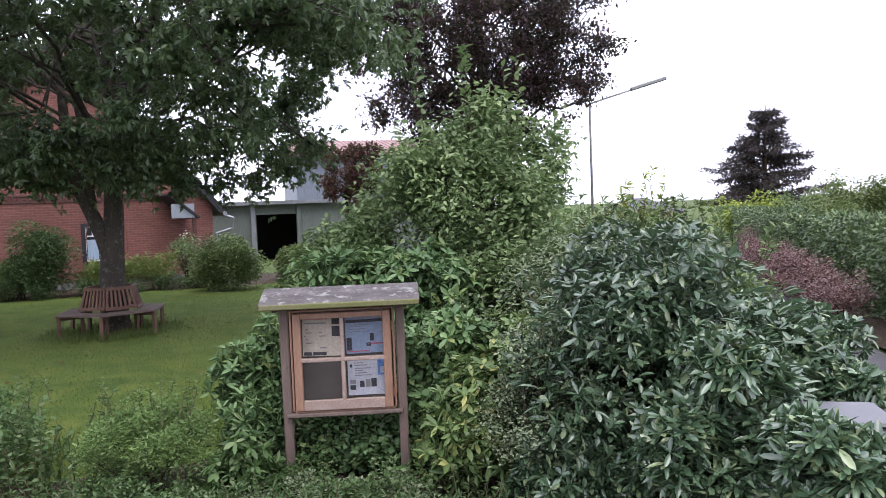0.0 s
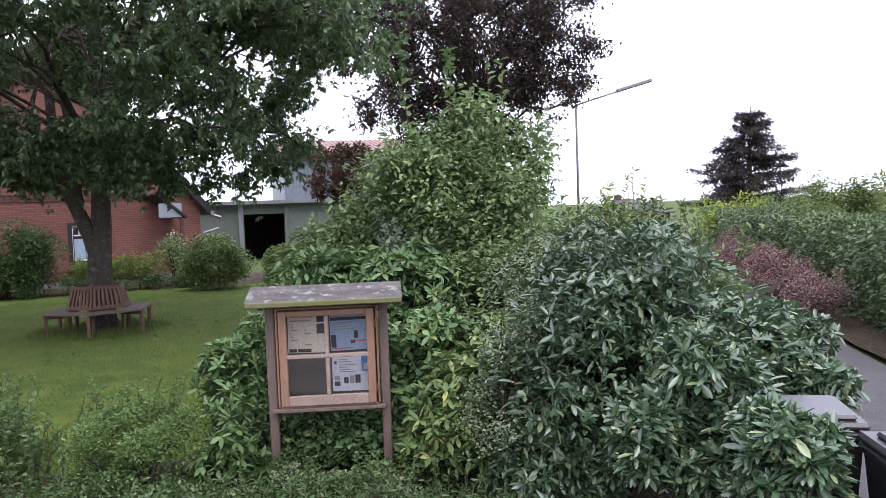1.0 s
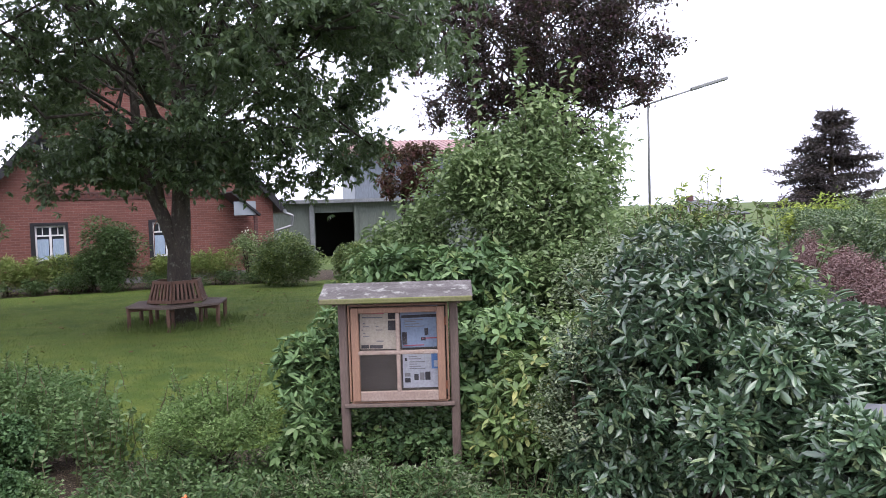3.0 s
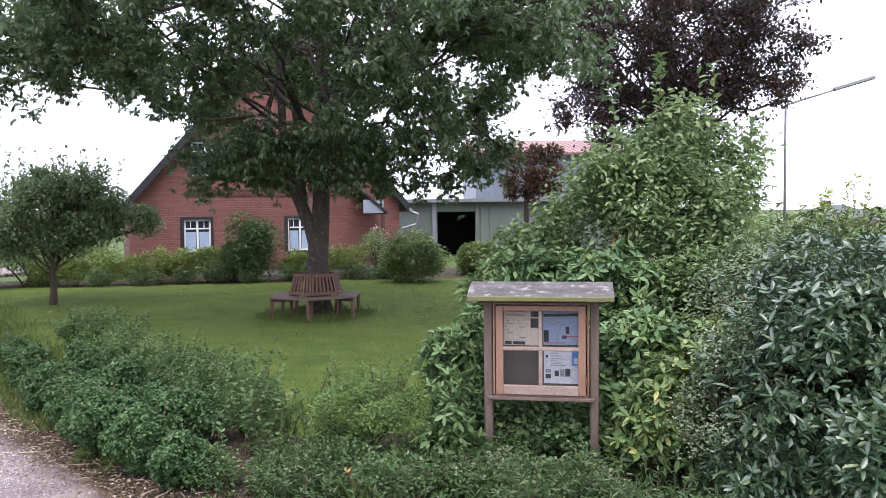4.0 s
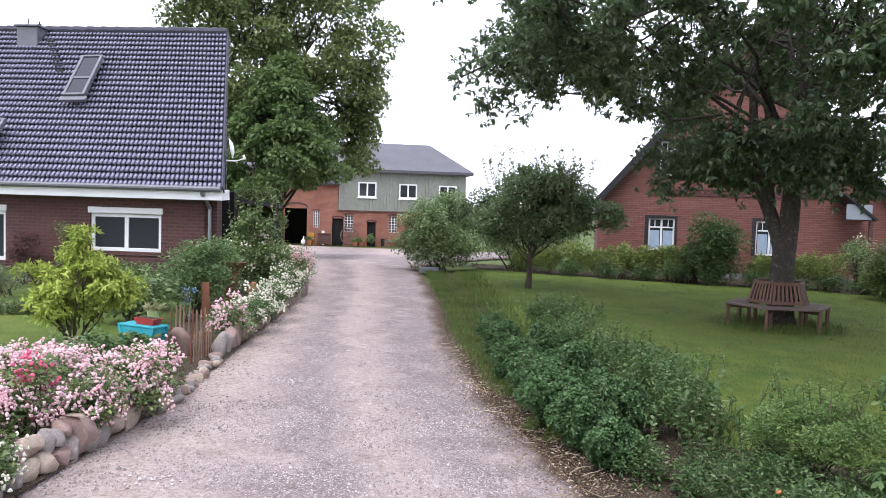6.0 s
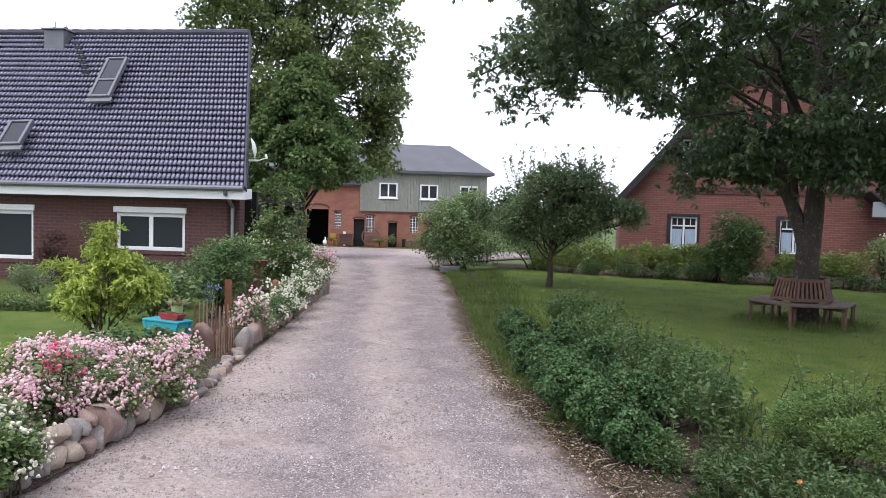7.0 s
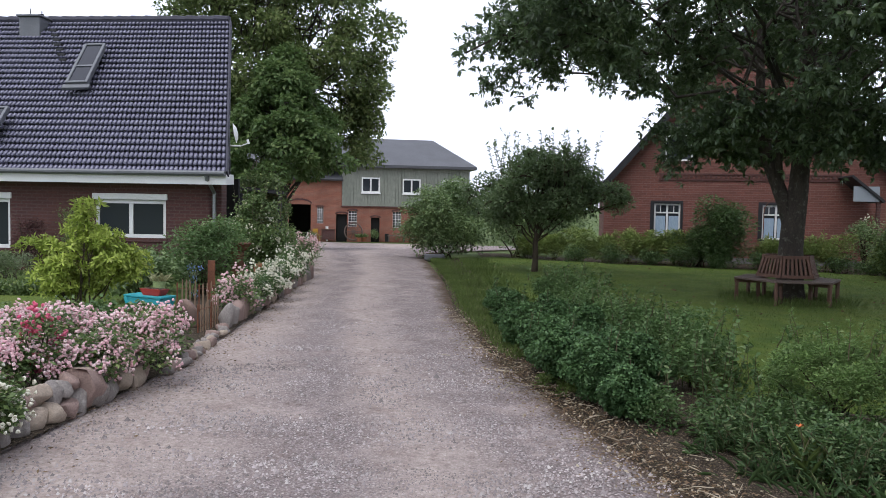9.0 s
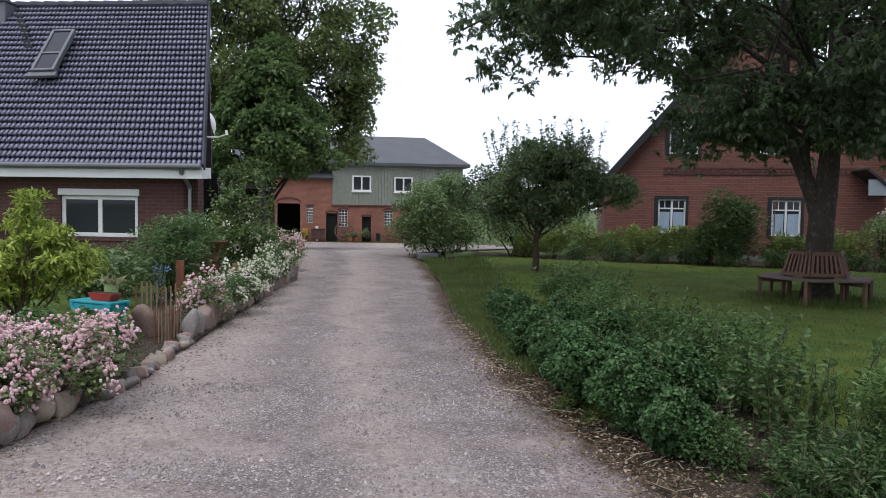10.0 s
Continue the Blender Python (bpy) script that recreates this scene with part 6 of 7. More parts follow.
for k in range(46):
    x, y = np.array((-4.0, 5.0)) + (np.array((-14.2, 13.2)) - (-4.0, 5.0)) * rng.random() ** 1.5 + rng.normal(0, .1, 2)
    y += .35 * math.exp(-((x + 4.6) / 2.2) ** 2) * -.6
    w = rng.uniform(.05, .17)
    shrub("edge_weed", (x, y, 0), (w, w * .8, w * rng.uniform(.2, .5)), int(1800 * w), (.045, .013), L_GRASS, "low weeds and grass along the drive's edge", group="weeds along the drive", lobes=8, size=.45, droop=-.4, stems=0, jitter=1.2)
row_of("ivy_mound", [(-.95, 5.62), (-.6, 5.58), (-.25, 5.65), (-.75, 5.85), (-.35, 5.9)], (.3, .22, .26), 620, (.075, .055), L_RHODO, "leafy green undergrowth beneath the notice board", "undergrowth below the board", lobes=12, size=.42, droop=.1)


L_BLADE = leafy("bed_blade", (0.045, 0.10, 0.03), (0.125, 0.205, 0.07), 0.5, 0.25, (0.22, 0.25, 0.11))


def bed_blades():
    v, f, n = [], [], 0
    for _ in range(42):
        x = rng.uniform(-2.5, .6)
        y = 3.75 + rng.uniform(0, .75) + max(0, -x - 1.4) * .25
        a, b = tuft((x, y, .03), int(rng.uniform(10, 26)), .17, .008, L_GRASS, .07, .8)
        v.append(a), f.append(b + n)
        n += len(a)
    tagged(fast("bed_grass", np.concatenate(v), np.concatenate(f), L_BLADE), "tall grass and lily blades along the bed", "grass", kind="stuff")


bed_blades()


def lily(x, y, label):
    o = thing("day_lily", (x, y, .03), label=label, category="flower", group="day lilies in the bed")
    a, b = tuft((0, 0, 0), 18, .26, .01, L_BORDER, .05)
    fast("blade_tuft", a, b, L_GRASS, o)
    for _ in range(1):
        tip = (rng.normal(0, .08), rng.normal(0, .08), rng.uniform(.26, .34))
        v, f = tube(bend((0, 0, 0), tip, 5), np.linspace(.005, .003, 5), 4)
        s = fast("stalk", v, f, M_STEMGREEN, o)
        v, f = sprays(np.array([tip]), np.array([[0, 0, 1.0]]), 6, .6, .034, .016, 0, True)
        fast("blossom", v, f, F_ORANGE, s)


def dock(x, y, size):
    o = thing("dock_plant", (x, y, .03), label="broad-leaved dock rosette in the roadside bed", category="plant", group="dock plants in the bed")
    n = int(rng.integers(7, 13))
    a = rng.uniform(0, 6.28, n)
    way = np.stack([np.cos(a), np.sin(a), rng.uniform(.25, 1.3, n)], 1)
    v, f = leaf_mesh(np.zeros((n, 3)), way, size, size * .24, fold=.3, curl=.35, full="long")
    fast("leaves", v, f, L_BEDLEAF, o)


def border_stems(x, y, h):
    o = thing("leafy_perennial", (x, y, .03), label="leafy upright perennial stems in the roadside bed", category="perennial", group="leafy perennials in the bed")
    shoots(o, [(rng.normal(0, .09), rng.normal(0, .09), 0) for _ in range(6)], h, (.062, .014), L_BLADE, 34, .12)


for k in range(34):
    x = rng.uniform(-2.7, .5)
    border_stems(x, 3.85 + rng.uniform(0, .75) + max(0, -x - 1.4) * .25, rng.uniform(.16, .34))
L_BEDLEAF = leafy("dock_leaf", (0.06, 0.12, 0.035), (0.145, 0.23, 0.075), 0.5, 0.25, (0.24, 0.29, 0.11))
for k in range(34):
    x = rng.uniform(-3.0, .5)
    dock(x, 3.72 + rng.uniform(0, .7) + max(0, -x - 1.5) * .25, rng.uniform(.06, .12))
for x, y in ((-.98, 5.0), (-.72, 4.78), (-.40, 4.9), (-.2, 4.62), (-1.2, 4.62)):
    shrub("ground_cotoneaster", (x, y, .02), (.24, .2, .12), 1100, (.026, .015), L_COTON, "low blue-green fine-leaved cover below the board", group="fine cover below the board", lobes=14, size=.36, droop=-.3, stems=6)
lily(-1.72, 4.12, "orange day lily in the roadside bed")
for x, y in ((-1.2, 3.95), (-.7, 3.95), (-.2, 4.05)):
    o = thing("broad_leaf_plant", (x, y, .03), label="broad-leaved green plant in the front of the bed", category="plant", group="broad-leaved plants in the bed")
    a, b = tuft((0, 0, 0), 26, .2, .014, L_FEATHER, .06, .6)
    fast("leaf_tuft", a, b, L_FEATHER, o)

# ---- lane side ----
hedge("lane_hedge", (6.25, 7.6), (10.4, 22.8), 1.3, 1.40, 30000, (0.095, 0.055), L_LANEHEDGE, "dark green large-leaved hedge along the lane", .16)
hedge("lane_hedge", (10.5, 23.1), (15.6, 42), 1.2, 1.42, 16000, (0.11, 0.06), L_LANEHEDGE, "far stretch of the green hedge along the lane", .14)
row_of("purple_berberis", [(5.75 + .27 * k, 11.0 + k) for k in np.arange(0, 12.5, .75)], (.44, .42, .47), 1900, (.052, .03), L_PURPLE, "dusky purple berberis bush beside the lane", "berberis row by the lane", lobes=26, size=.3, loose=.05)
shrub("elder_bush", (11.0, 20.6, 0), (1.6, 1.2, 1.28), 9000, (0.12, 0.06), L_LINDEN, "light green elder bush rising above the hedge", lobes=44, size=.28, loose=.08)
shrub("elder_bush", (9.6, 18.6, 0), (.7, .6, .92), 3500, (0.10, 0.05), L_LINDEN, "young light green elder behind the hedge", lobes=24, size=.3, loose=.07)
shrub("elder_bush", (14.0, 22.0, 0), (2.0, 1.4, 1.35), 5500, (0.14, 0.07), L_LINDEN, "light green elder bush behind the hedge", lobes=30, size=.34)
shrub("elder_bush", (13.4, 33.0, 0), (2.0, 1.4, 1.0), 3500, (0.16, 0.08), L_YELLOW, "pale green bush before the dark conifer", lobes=24, size=.34)
shrub("lilac_bush", (5.9, 27.0, 0), (1.9, 1.2, 1.0), 6000, (0.14, 0.07), L_HAZEL, "green lilac bushes further along the lane", lobes=30, size=.32)

for x, y, r in ((5.6, 21, (1.3, 1, .9)), (14.6, 31, (1.6, 1.2, 1.05)), (4.2, 14.5, (1.1, .9, .85)), (3.6, 11.6, (.9, .8, .8))):
    sh = shrub("privet_bush", (x, y, 0), r, 4200, (.10, .055), L_HAZEL, "loose green privet bush in the shrubbery", lobes=24, size=.32, group="shrubbery by the lane")
    shoots(sh, [(rng.uniform(-.8, .8) * r[0], 0, r[2] * 1.75) for _ in range(6)], .5, (.11, .05), L_LINDEN, 14)

# ---- round the farmhouse ----
for x, y, r, lab in ((-5.65, 20.2, (1.05, .92, .76), "clipped round box bush by the house corner"), (-4.3, 23.2, (.75, .7, .58), "smaller clipped box bush by the yard gate")):
    shrub("box_bush", (x, y, 0), r, 15000, (.07, .05), L_BOX, lab, lobes=90, size=.26, droop=0, group="clipped box bushes", low=-.95, lift=-.1, stems=0)
shrub("camellia", (-11.0, 19.9, 0), (.85, .7, .62), 5000, (.11, .04), L_COVER, "low evergreen bush under the gable", lobes=18, size=.44, droop=.25)
shrub("camellia", (-10.35, 20.0, 0), (.85, .7, 1.05), 9000, (.11, .04), L_COVER, "dark evergreen bush below the gable windows", lobes=18, size=.44, droop=.25)
shrub("climbing_rose", (-7.35, 22.3, 0), (.45, .35, .95), 2200, (.07, .045), L_HAZEL, "climbing rose against the gable wall", lobes=20, size=.45, flowers=(40, F_WHITE, .05))
shrub("white_rose", (-9.0, 20.9, 0), (.35, .3, .5), 700, (.06, .04), L_COVER, "white garden rose by the gable", lobes=10, size=.42, flowers=(46, F_WHITE, .06))
row_of("border_perennial", [(-14.2, 18.5), (-13.5, 18.9), (-12.9, 19.2), (-12.3, 19.5), (-11.6, 19.7), (-9.2, 20.6), (-8.5, 20.9), (-7.8, 21.3), (-6.6, 21.6), (-14.9, 18.2), (-15.6, 17.9)], (.56, .46, .46), 2000, (.14, .028), L_BORDER, "yellowish green perennials along the house border", "border perennials", 4, lobes=14, size=.4, droop=-.15, jitter=.6)
row_of("low_border_plant", [(-13.9, 18.0), (-13.0, 18.4), (-12.0, 18.9), (-11.2, 19.2), (-10.2, 19.4), (-9.2, 19.9), (-8.2, 20.4), (-7.4, 20.9), (-6.8, 21.2)], (.5, .36, .24), 1200, (.06, .035), L_COVER, "low green edging plants by the lawn", "border edging plants", lobes=12, size=.42)
shrub("viburnum", (-17.35, 15.75, 0), (1.45, 1.4, 1.2), 17000, (.10, .05), L_HAZEL, "large green bush where the drive meets the yard", lobes=70, size=.25, droop=.2, low=-1, flat=.95, inner=5000)
shrub("viburnum", (-16.4, 18.2, 0), (1.5, 1.2, 1.25), 10000, (.10, .05), L_HAZEL, "broad green bush beside the farmhouse", lobes=40, size=.32, droop=.2)
shrub("viburnum", (-17.6, 21.0, 0), (1.9, 1.3, 1.05), 8000, (.10, .05), L_HAZEL, "green bush behind the garden border", lobes=40, size=.3, droop=.2)
shrub("viburnum", (-19.5, 18.8, 0), (1.5, 1.3, 1.05), 6000, (.10, .05), L_APPLE, "green bush at the yard's corner", lobes=36, size=.32, droop=.2)


def rose_arch():
    o = thing("rose_arch", (-9.55, 22.0, 0), 40.5, "thin rusty iron rose arch before the gable", "arch")
    pts = [(-.55, -.1, 0), (-.55, -.1, 1.6)] + [(-.55 * math.cos(t), -.1, 1.6 + .5 * math.sin(t)) for t in np.linspace(.2, 2.94, 9)] + [(.55, -.1, 1.6), (.55, -.1, 0)]
    v, f = tube(pts, [.012] * len(pts), 5)
    fast("hoop", v, f, M_RUST, o, smooth=True)


rose_arch()


def trough():
    o = thing("stone_trough", (-16.75, 14.9, 0), 50, "grey stone trough planted beside the bush", "trough")
    bm = block(bmesh.new(), -.3, .3, -.16, .16, 0, .2, bev=.03)
    part("basin", bm, M_ZINCDARK, o)
    box_part("soil", (-.24, .24, -.1, .1, .18, .215), M_EARTH, o)


trough()
shrub("yew_bush", (-31.6, 16.0, -.3), (2.2, 2.0, 2.0), 6000, (.08, .03), L_LAUREL, "tall dark evergreen bush behind the cottage corner", lobes=28, size=.34)
shrub("yew_bush", (-18.9, 10.3, 0), (.8, .8, 1.35), 9000, (.09, .045), L_HEDGE, "dark evergreen bush beyond the cottage gable", lobes=28, size=.34)


def laurel_leaves():
    """Single glossy leaves on the side of the big laurel that faces the drive."""
    meshes = []
    for k in range(5):
        v, f = leaf_mesh(np.zeros((1, 3)), np.array([[1.0, 0, 0]]), .10, .030, fold=.3, curl=.10 + .05 * k, full="long")
        me = bpy.data.meshes.new("leaf")
        me.from_pydata([tuple(c) for c in v], [], [tuple(int(i) for i in q) for q in f])
        me.materials.append(L_LAUREL)
        meshes.append(me)
    for i in range(220):
        a, e = rng.uniform(3.6, 6.1), rng.uniform(-.25, 1.2)
        p = Vector((1.02 * math.cos(a) * math.cos(e), .84 * math.sin(a) * math.cos(e), .84 + .80 * math.sin(e))) * 1.0
        o = new("leaf", meshes[i % 5])
        o.parent = big_laurel
        o.matrix_basis = Matrix.Translation(p) @ Euler((rng.uniform(-.6, .6), rng.uniform(-.75, .1), a + rng.uniform(-.9, .9))).to_matrix().to_4x4()


laurel_leaves()


# ---- cottage garden ----
def stone_mesh(seed, sx, sy, sz, square=.62):
    """A fieldstone: a ball with a few broken flats, worn edges and small dents."""
    bm = bmesh.new()
    r = random.Random(seed)
    bmesh.ops.create_icosphere(bm, subdivisions=3, radius=1.0)
    off = Vector((r.uniform(0, 50), r.uniform(0, 50), r.uniform(0, 50)))
    flats = [(Vector((r.gauss(0, 1), r.gauss(0, 1), r.gauss(0, 1))).normalized(), r.uniform(.56, .84)) for _ in range(10)]
    for v in bm.verts:
        p = v.co.copy()
        p = Vector([math.copysign(abs(c) ** square, c) for c in p])
        for nrm, cut in flats:
            over = p.dot(nrm) - cut
            if over > 0:
                p -= nrm * over * .9
        p *= 1 + .07 * noise.noise(p * 2.2 + off) + .035 * noise.noise(p * 5 + off) + .015 * noise.noise(p * 13 + off)
        v.co = Vector((p.x * sx * 1.12, p.y * sy * 1.12, p.z * sz * 1.12))
    for f in bm.faces:
        f.smooth = True
    return bm


def stone_wall():
    w = thing("fieldstone_wall", (0, 0, 0), label="low edging wall of rounded fieldstones along the rose bed", category="wall")
    mats = (M_STONE_A, M_STONE_B, M_STONE_C, M_STONE_A)
    line = np.array([(-4.1, -1.3), (-4.9, 0), (-5.3, .68), (-5.62, 1.08), (-6.0, 1.5), (-6.55, 2.1)])
    s = np.concatenate([[0], np.cumsum(np.linalg.norm(np.diff(line, axis=0), axis=1))])
    q, i = 0.0, 0
    while q < s[-1]:
        big = rng.uniform(.07, .12)
        x, y = np.interp(q + big, s, line[:, 0]), np.interp(q + big, s, line[:, 1])
        o = part("stone", stone_mesh(i, big * 1.08, .11, rng.uniform(.085, .125)), mats[(i * 3 + i // 3) % 4], w)
        o.matrix_basis = pose(x, y, .09, 0, rng.uniform(-8, 8), 42 + rng.uniform(-12, 12))
        q += big * 2.0
        i += 1
    o = part("stone", stone_mesh(311, .15, .11, .19, .4), M_STONE_B, w)
    o.matrix_basis = pose(-5.96, 1.47, .18, 0, 4, 44)
    for k in range(34):
        q = s[-1] * (k + rng.uniform(.2, .8)) / 34
        x, y = np.interp(q, s, line[:, 0]), np.interp(q, s, line[:, 1])
        o = part("stone", stone_mesh(40 + k, rng.uniform(.06, .10), .08, rng.uniform(.06, .085)), mats[k % 4], w)
        o.matrix_basis = pose(x - .07, y + .02, .245 + rng.uniform(-.02, .03), rng.uniform(0, 30), 0, rng.uniform(0, 180))
    u = thing("upright_stone_edging", (0, 0, 0), label="row of upright grey edging stones beside the drive", category="wall")
    a, b = np.array((-8.72, 4.05)), np.array((-14.0, 8.75))
    n = 27
    for k in range(n):
        p = a + (b - a) * k / n
        o = part("stone", stone_mesh(80 + k, rng.uniform(.08, .125), .09, rng.uniform(.15, .23)), mats[(k * 3 + k // 2) % 3], u)
        o.matrix_basis = pose(p[0], p[1], .16, rng.uniform(-10, 4), rng.uniform(-8, 8), 138 + rng.uniform(-15, 15))
    e = thing("small_stone_edging", (0, 0, 0), label="small rough stones laid flat at the bed's foot", category="edging")
    a, b = np.array((-6.75, 2.45)), np.array((-8.6, 3.95))
    for k in range(22):
        p = a + (b - a) * k / 21 + rng.normal(0, .03, 2)
        o = part("stone", stone_mesh(120 + k, rng.uniform(.05, .1), .06, rng.uniform(.04, .07)), mats[k % 4], e)
        o.matrix_basis = pose(p[0], p[1], .05, 0, 0, rng.uniform(0, 180))
    o = part("stone", stone_mesh(200, .21, .17, .2), M_RUSTSTONE, e)
    o.matrix_basis = pose(-9.12, 3.72, .17, 0, 0, 30)


stone_wall()


def paling(a, b, height, n, label):
    a, b = Vector((*a, 0.04)), Vector((*b, 0.04))
    f = thing("paling_fence", tuple(a), 0, label, "fence", "paling fences")
    d = b - a
    ang = math.degrees(math.atan2(d.y, d.x))
    for k in range(n):
        p = d * (k / (n - 1))
        h = height * rng.uniform(.92, 1.06)
        w = rng.uniform(.007, .011)
        bm = bmesh.new()
        vs = [bm.verts.new(c) for c in ((-w, -.006, 0), (w, -.006, 0), (w, .006, 0), (-w, .006, 0), (-w, -.006, h * .94), (w, -.006, h * .94), (w, .006, h * .94), (-w, .006, h * .94), (0, 0, h))]
        for q in ((0, 1, 5, 4), (1, 2, 6, 5), (2, 3, 7, 6), (3, 0, 4, 7), (4, 5, 8), (5, 6, 8), (6, 7, 8), (7, 4, 8)):
            bm.faces.new([vs[i] for i in q])
        o = part("slat", bm, M_PALING if k % 5 else M_RUST, f)
        o.matrix_basis = pose(p.x, p.y, 0, 0, rng.uniform(-2, 2), ang + rng.uniform(-15, 15))
    for z in (.25, .78):
        v, fc = tube([(0, .012, height * z), (d.x * .5, d.y * .5 + .012, height * z - .01), (d.x, d.y + .012, height * z)], [.004] * 3, 5)
        fast("wire", v, fc, M_RUST, f)


paling((-8.45, 3.55), (-8.88, 4.02), .37, 9, "weathered grey paling fence of thin slats")
paling((-9.84, 3.92), (-9.68, 4.33), .5, 9, "rusty brown paling fence behind the boulder")


def roses(name, x, y, r, n, flower, count, label, size=.035, lift=.05, mt=None):
    shrub(name, (x, y, .06), r, n, (.045, .03), mt or L_HEDGE, label, category="rose", lobes=18, size=.38, flowers=(int(count * 2.0), flower, size * 1.4), group="garden roses", lift=lift, low=-.9, stems=4)


for x, y, r in ((-6.15, 1.76, (.38, .34, .24)), (-6.42, 2.26, (.42, .34, .26)), (-7.0, 1.5, (.5, .45, .27)), (-6.95, 2.62, (.40, .36, .23)), (-6.6, 1.75, (.42, .4, .27)), (-6.0, 1.1, (.34, .32, .24)), (-7.6, 1.9, (.45, .4, .25))):
    roses("pink_rose", x - .13, y - .13, r, 2000, F_PINK, 640, "pink ground-cover rose in full bloom on the stone wall", .023)
for x, y, r in ((-5.12, .62, (.36, .32, .27)), (-5.5, .75, (.32, .3, .24)), (-4.95, .2, (.4, .36, .26)), (-5.6, .2, (.4, .4, .3)), (-4.6, -.5, (.45, .4, .26)), (-4.72, .42, (.26, .26, .2)), (-4.95, .78, (.2, .2, .18))):
    roses("white_rose", x - .16, y - .12, r, 1900, F_WHITE, 130, "small white roses hanging over the stones", .027)
roses("magenta_rose", -6.18, 1.2, (.3, .28, .26), 800, F_MAGENTA, 95, "bright magenta rose beside the pink ones", .03, .2)
for x, y, r, fl, lab in ((-9.3, 4.75, (.4, .34, .26), F_PINK, "pink rose above the upright stones"), (-10.0, 5.5, (.4, .34, .26), F_WHITE, "white rose above the upright stones"), (-10.8, 6.2, (.42, .36, .28), F_WHITE, "white rose beside the drive"),
                         (-11.7, 7.0, (.42, .36, .3), F_WHITE, "white rose beside the drive"), (-12.8, 7.9, (.45, .4, .36), F_WHITE, "creamy white rose further up the drive"), (-14.0, 8.9, (.5, .45, .4), F_PINK, "pale pink rose further up the drive"), (-15.4, 9.8, (.5, .5, .45), F_PINK, "pale pink rose near the yard")):
    roses("edging_rose", x - .16, y - .18, r, 1700, fl, 270 if fl is F_PINK else 230, lab, .03, .04, L_FEATHER if fl is F_WHITE else None)
rr = shrub("rambling_rose", (-14.2, 7.75, 0), (.85, .7, .92), 7500, (.07, .05), L_HEDGE, "tall rambling rose with white blooms by the gable", lobes=44, size=.24, flowers=(330, F_WHITE, .055), loose=.07)
shoots(rr, [(rng.uniform(-.6, .6), rng.uniform(-.5, .5), 1.3) for _ in range(16)], .85, (.07, .05), L_HEDGE, 14, .16)
shrub("rambling_rose", (-15.5, 8.8, 0), (.55, .5, .5), 4000, (.065, .045), L_HEDGE, "loose rose bush with fading blooms", lobes=24, size=.34, flowers=(110, F_WHITE, .05))
shrub("lilac", (-12.2, 5.45, 0), (.8, .7, .68), 6500, (.065, .036), L_FEATHER, "dense dark green shrub before the downpipe", lobes=26, size=.36)
shrub("hydrangea", (-11.8, 4.2, 0), (.55, .5, .48), 1500, (.10, .06), L_HAZEL, "leafy hydrangea below the window", lobes=18, size=.4)
shrub("hydrangea", (-13.6, 5.2, 0), (.6, .5, .42), 1500, (.09, .05), L_HEDGE, "leafy shrub below the cottage window", lobes=18, size=.4)


def golden_shrub():
    """Flat sprays in tiers on leaning stems, rising to a spire."""
    o = thing("golden_shrub", (-10.35, 2.85, 0), 46, "bright yellow-green golden shrub with layered sprays", "shrub")
    c = [(rng.uniform(-.55, .62), rng.uniform(-.4, .4), rng.uniform(.6, .93), .2) for _ in range(20)]
    c += [(rng.uniform(-.72, -.3), rng.uniform(-.2, .2), rng.uniform(.96, 1.06), .13) for _ in range(5)]
    c += [(rng.uniform(-.12, .42), rng.uniform(-.25, .25), rng.uniform(1.02, 1.24), .17) for _ in range(9)]
    c += [(.10 + rng.uniform(-.14, .14), rng.uniform(-.12, .12), z, .12) for z in (1.3, 1.36, 1.42, 1.46, 1.52)]
    c += [(.6, .1, .86, .12), (.72, 0, .9, .1), (.22, 0, 1.56, .07)]
    c += [(rng.uniform(-.3, .45), rng.uniform(-.3, .3), rng.uniform(.28, .55), .17) for _ in range(10)]
    c = np.array(c)
    pos, d = leaves_on(c[:, :3], c[:, 3] * 1.1, 1500, .55, .15)
    v, f = sprays(pos, unit(d * [1, 1, .4] + [0, 0, .55] + rng.normal(0, .3, d.shape)), 6, .72, .082, .026, .05, True)
    fast("foliage", v, f, L_YELLOW, o)
    for q in c[::3]:
        v, f = tube(bend((rng.normal(0, .05), rng.normal(0, .05), 0), q[:3], 6, .06), np.linspace(.014, .004, 6), 5)
        fast("stem", v, f, M_TWIG, o, smooth=True)


golden_shrub()
shrub("golden_shrub", (-7.9, .9, 0), (.4, .35, .34), 900, (.06, .03), L_YELLOW, "small yellow-green plant behind the roses", lobes=12, size=.4)
shrub("dark_berberis", (-18.7, 4.45, 0), (.4, .36, .66), 2600, (.05, .028), L_DARKRED, "dark red berberis against the cottage wall", lobes=30, size=.28, loose=.06)
shrub("wall_climber", (-18.0, 5.15, 0), (.3, .26, .78), 1700, (.06, .035), L_HEDGE, "dark loose climber against the brick wall", lobes=24, size=.28, loose=.07)
shrub("delphinium", (-11.5, 4.9, 0), (.14, .12, .38), 260, (.05, .016), L_COTON, "blue flower spikes before the dark shrub", "flower", lobes=12, size=.3, flowers=(90, F_BLUE, .03), stems=4)
shrub("lavender", (-16.0, 3.5, 0), (.6, .5, .3), 1500, (.08, .012), L_COTON, "grey-green lavender by the cottage wall", lobes=12, size=.4, droop=-.6)
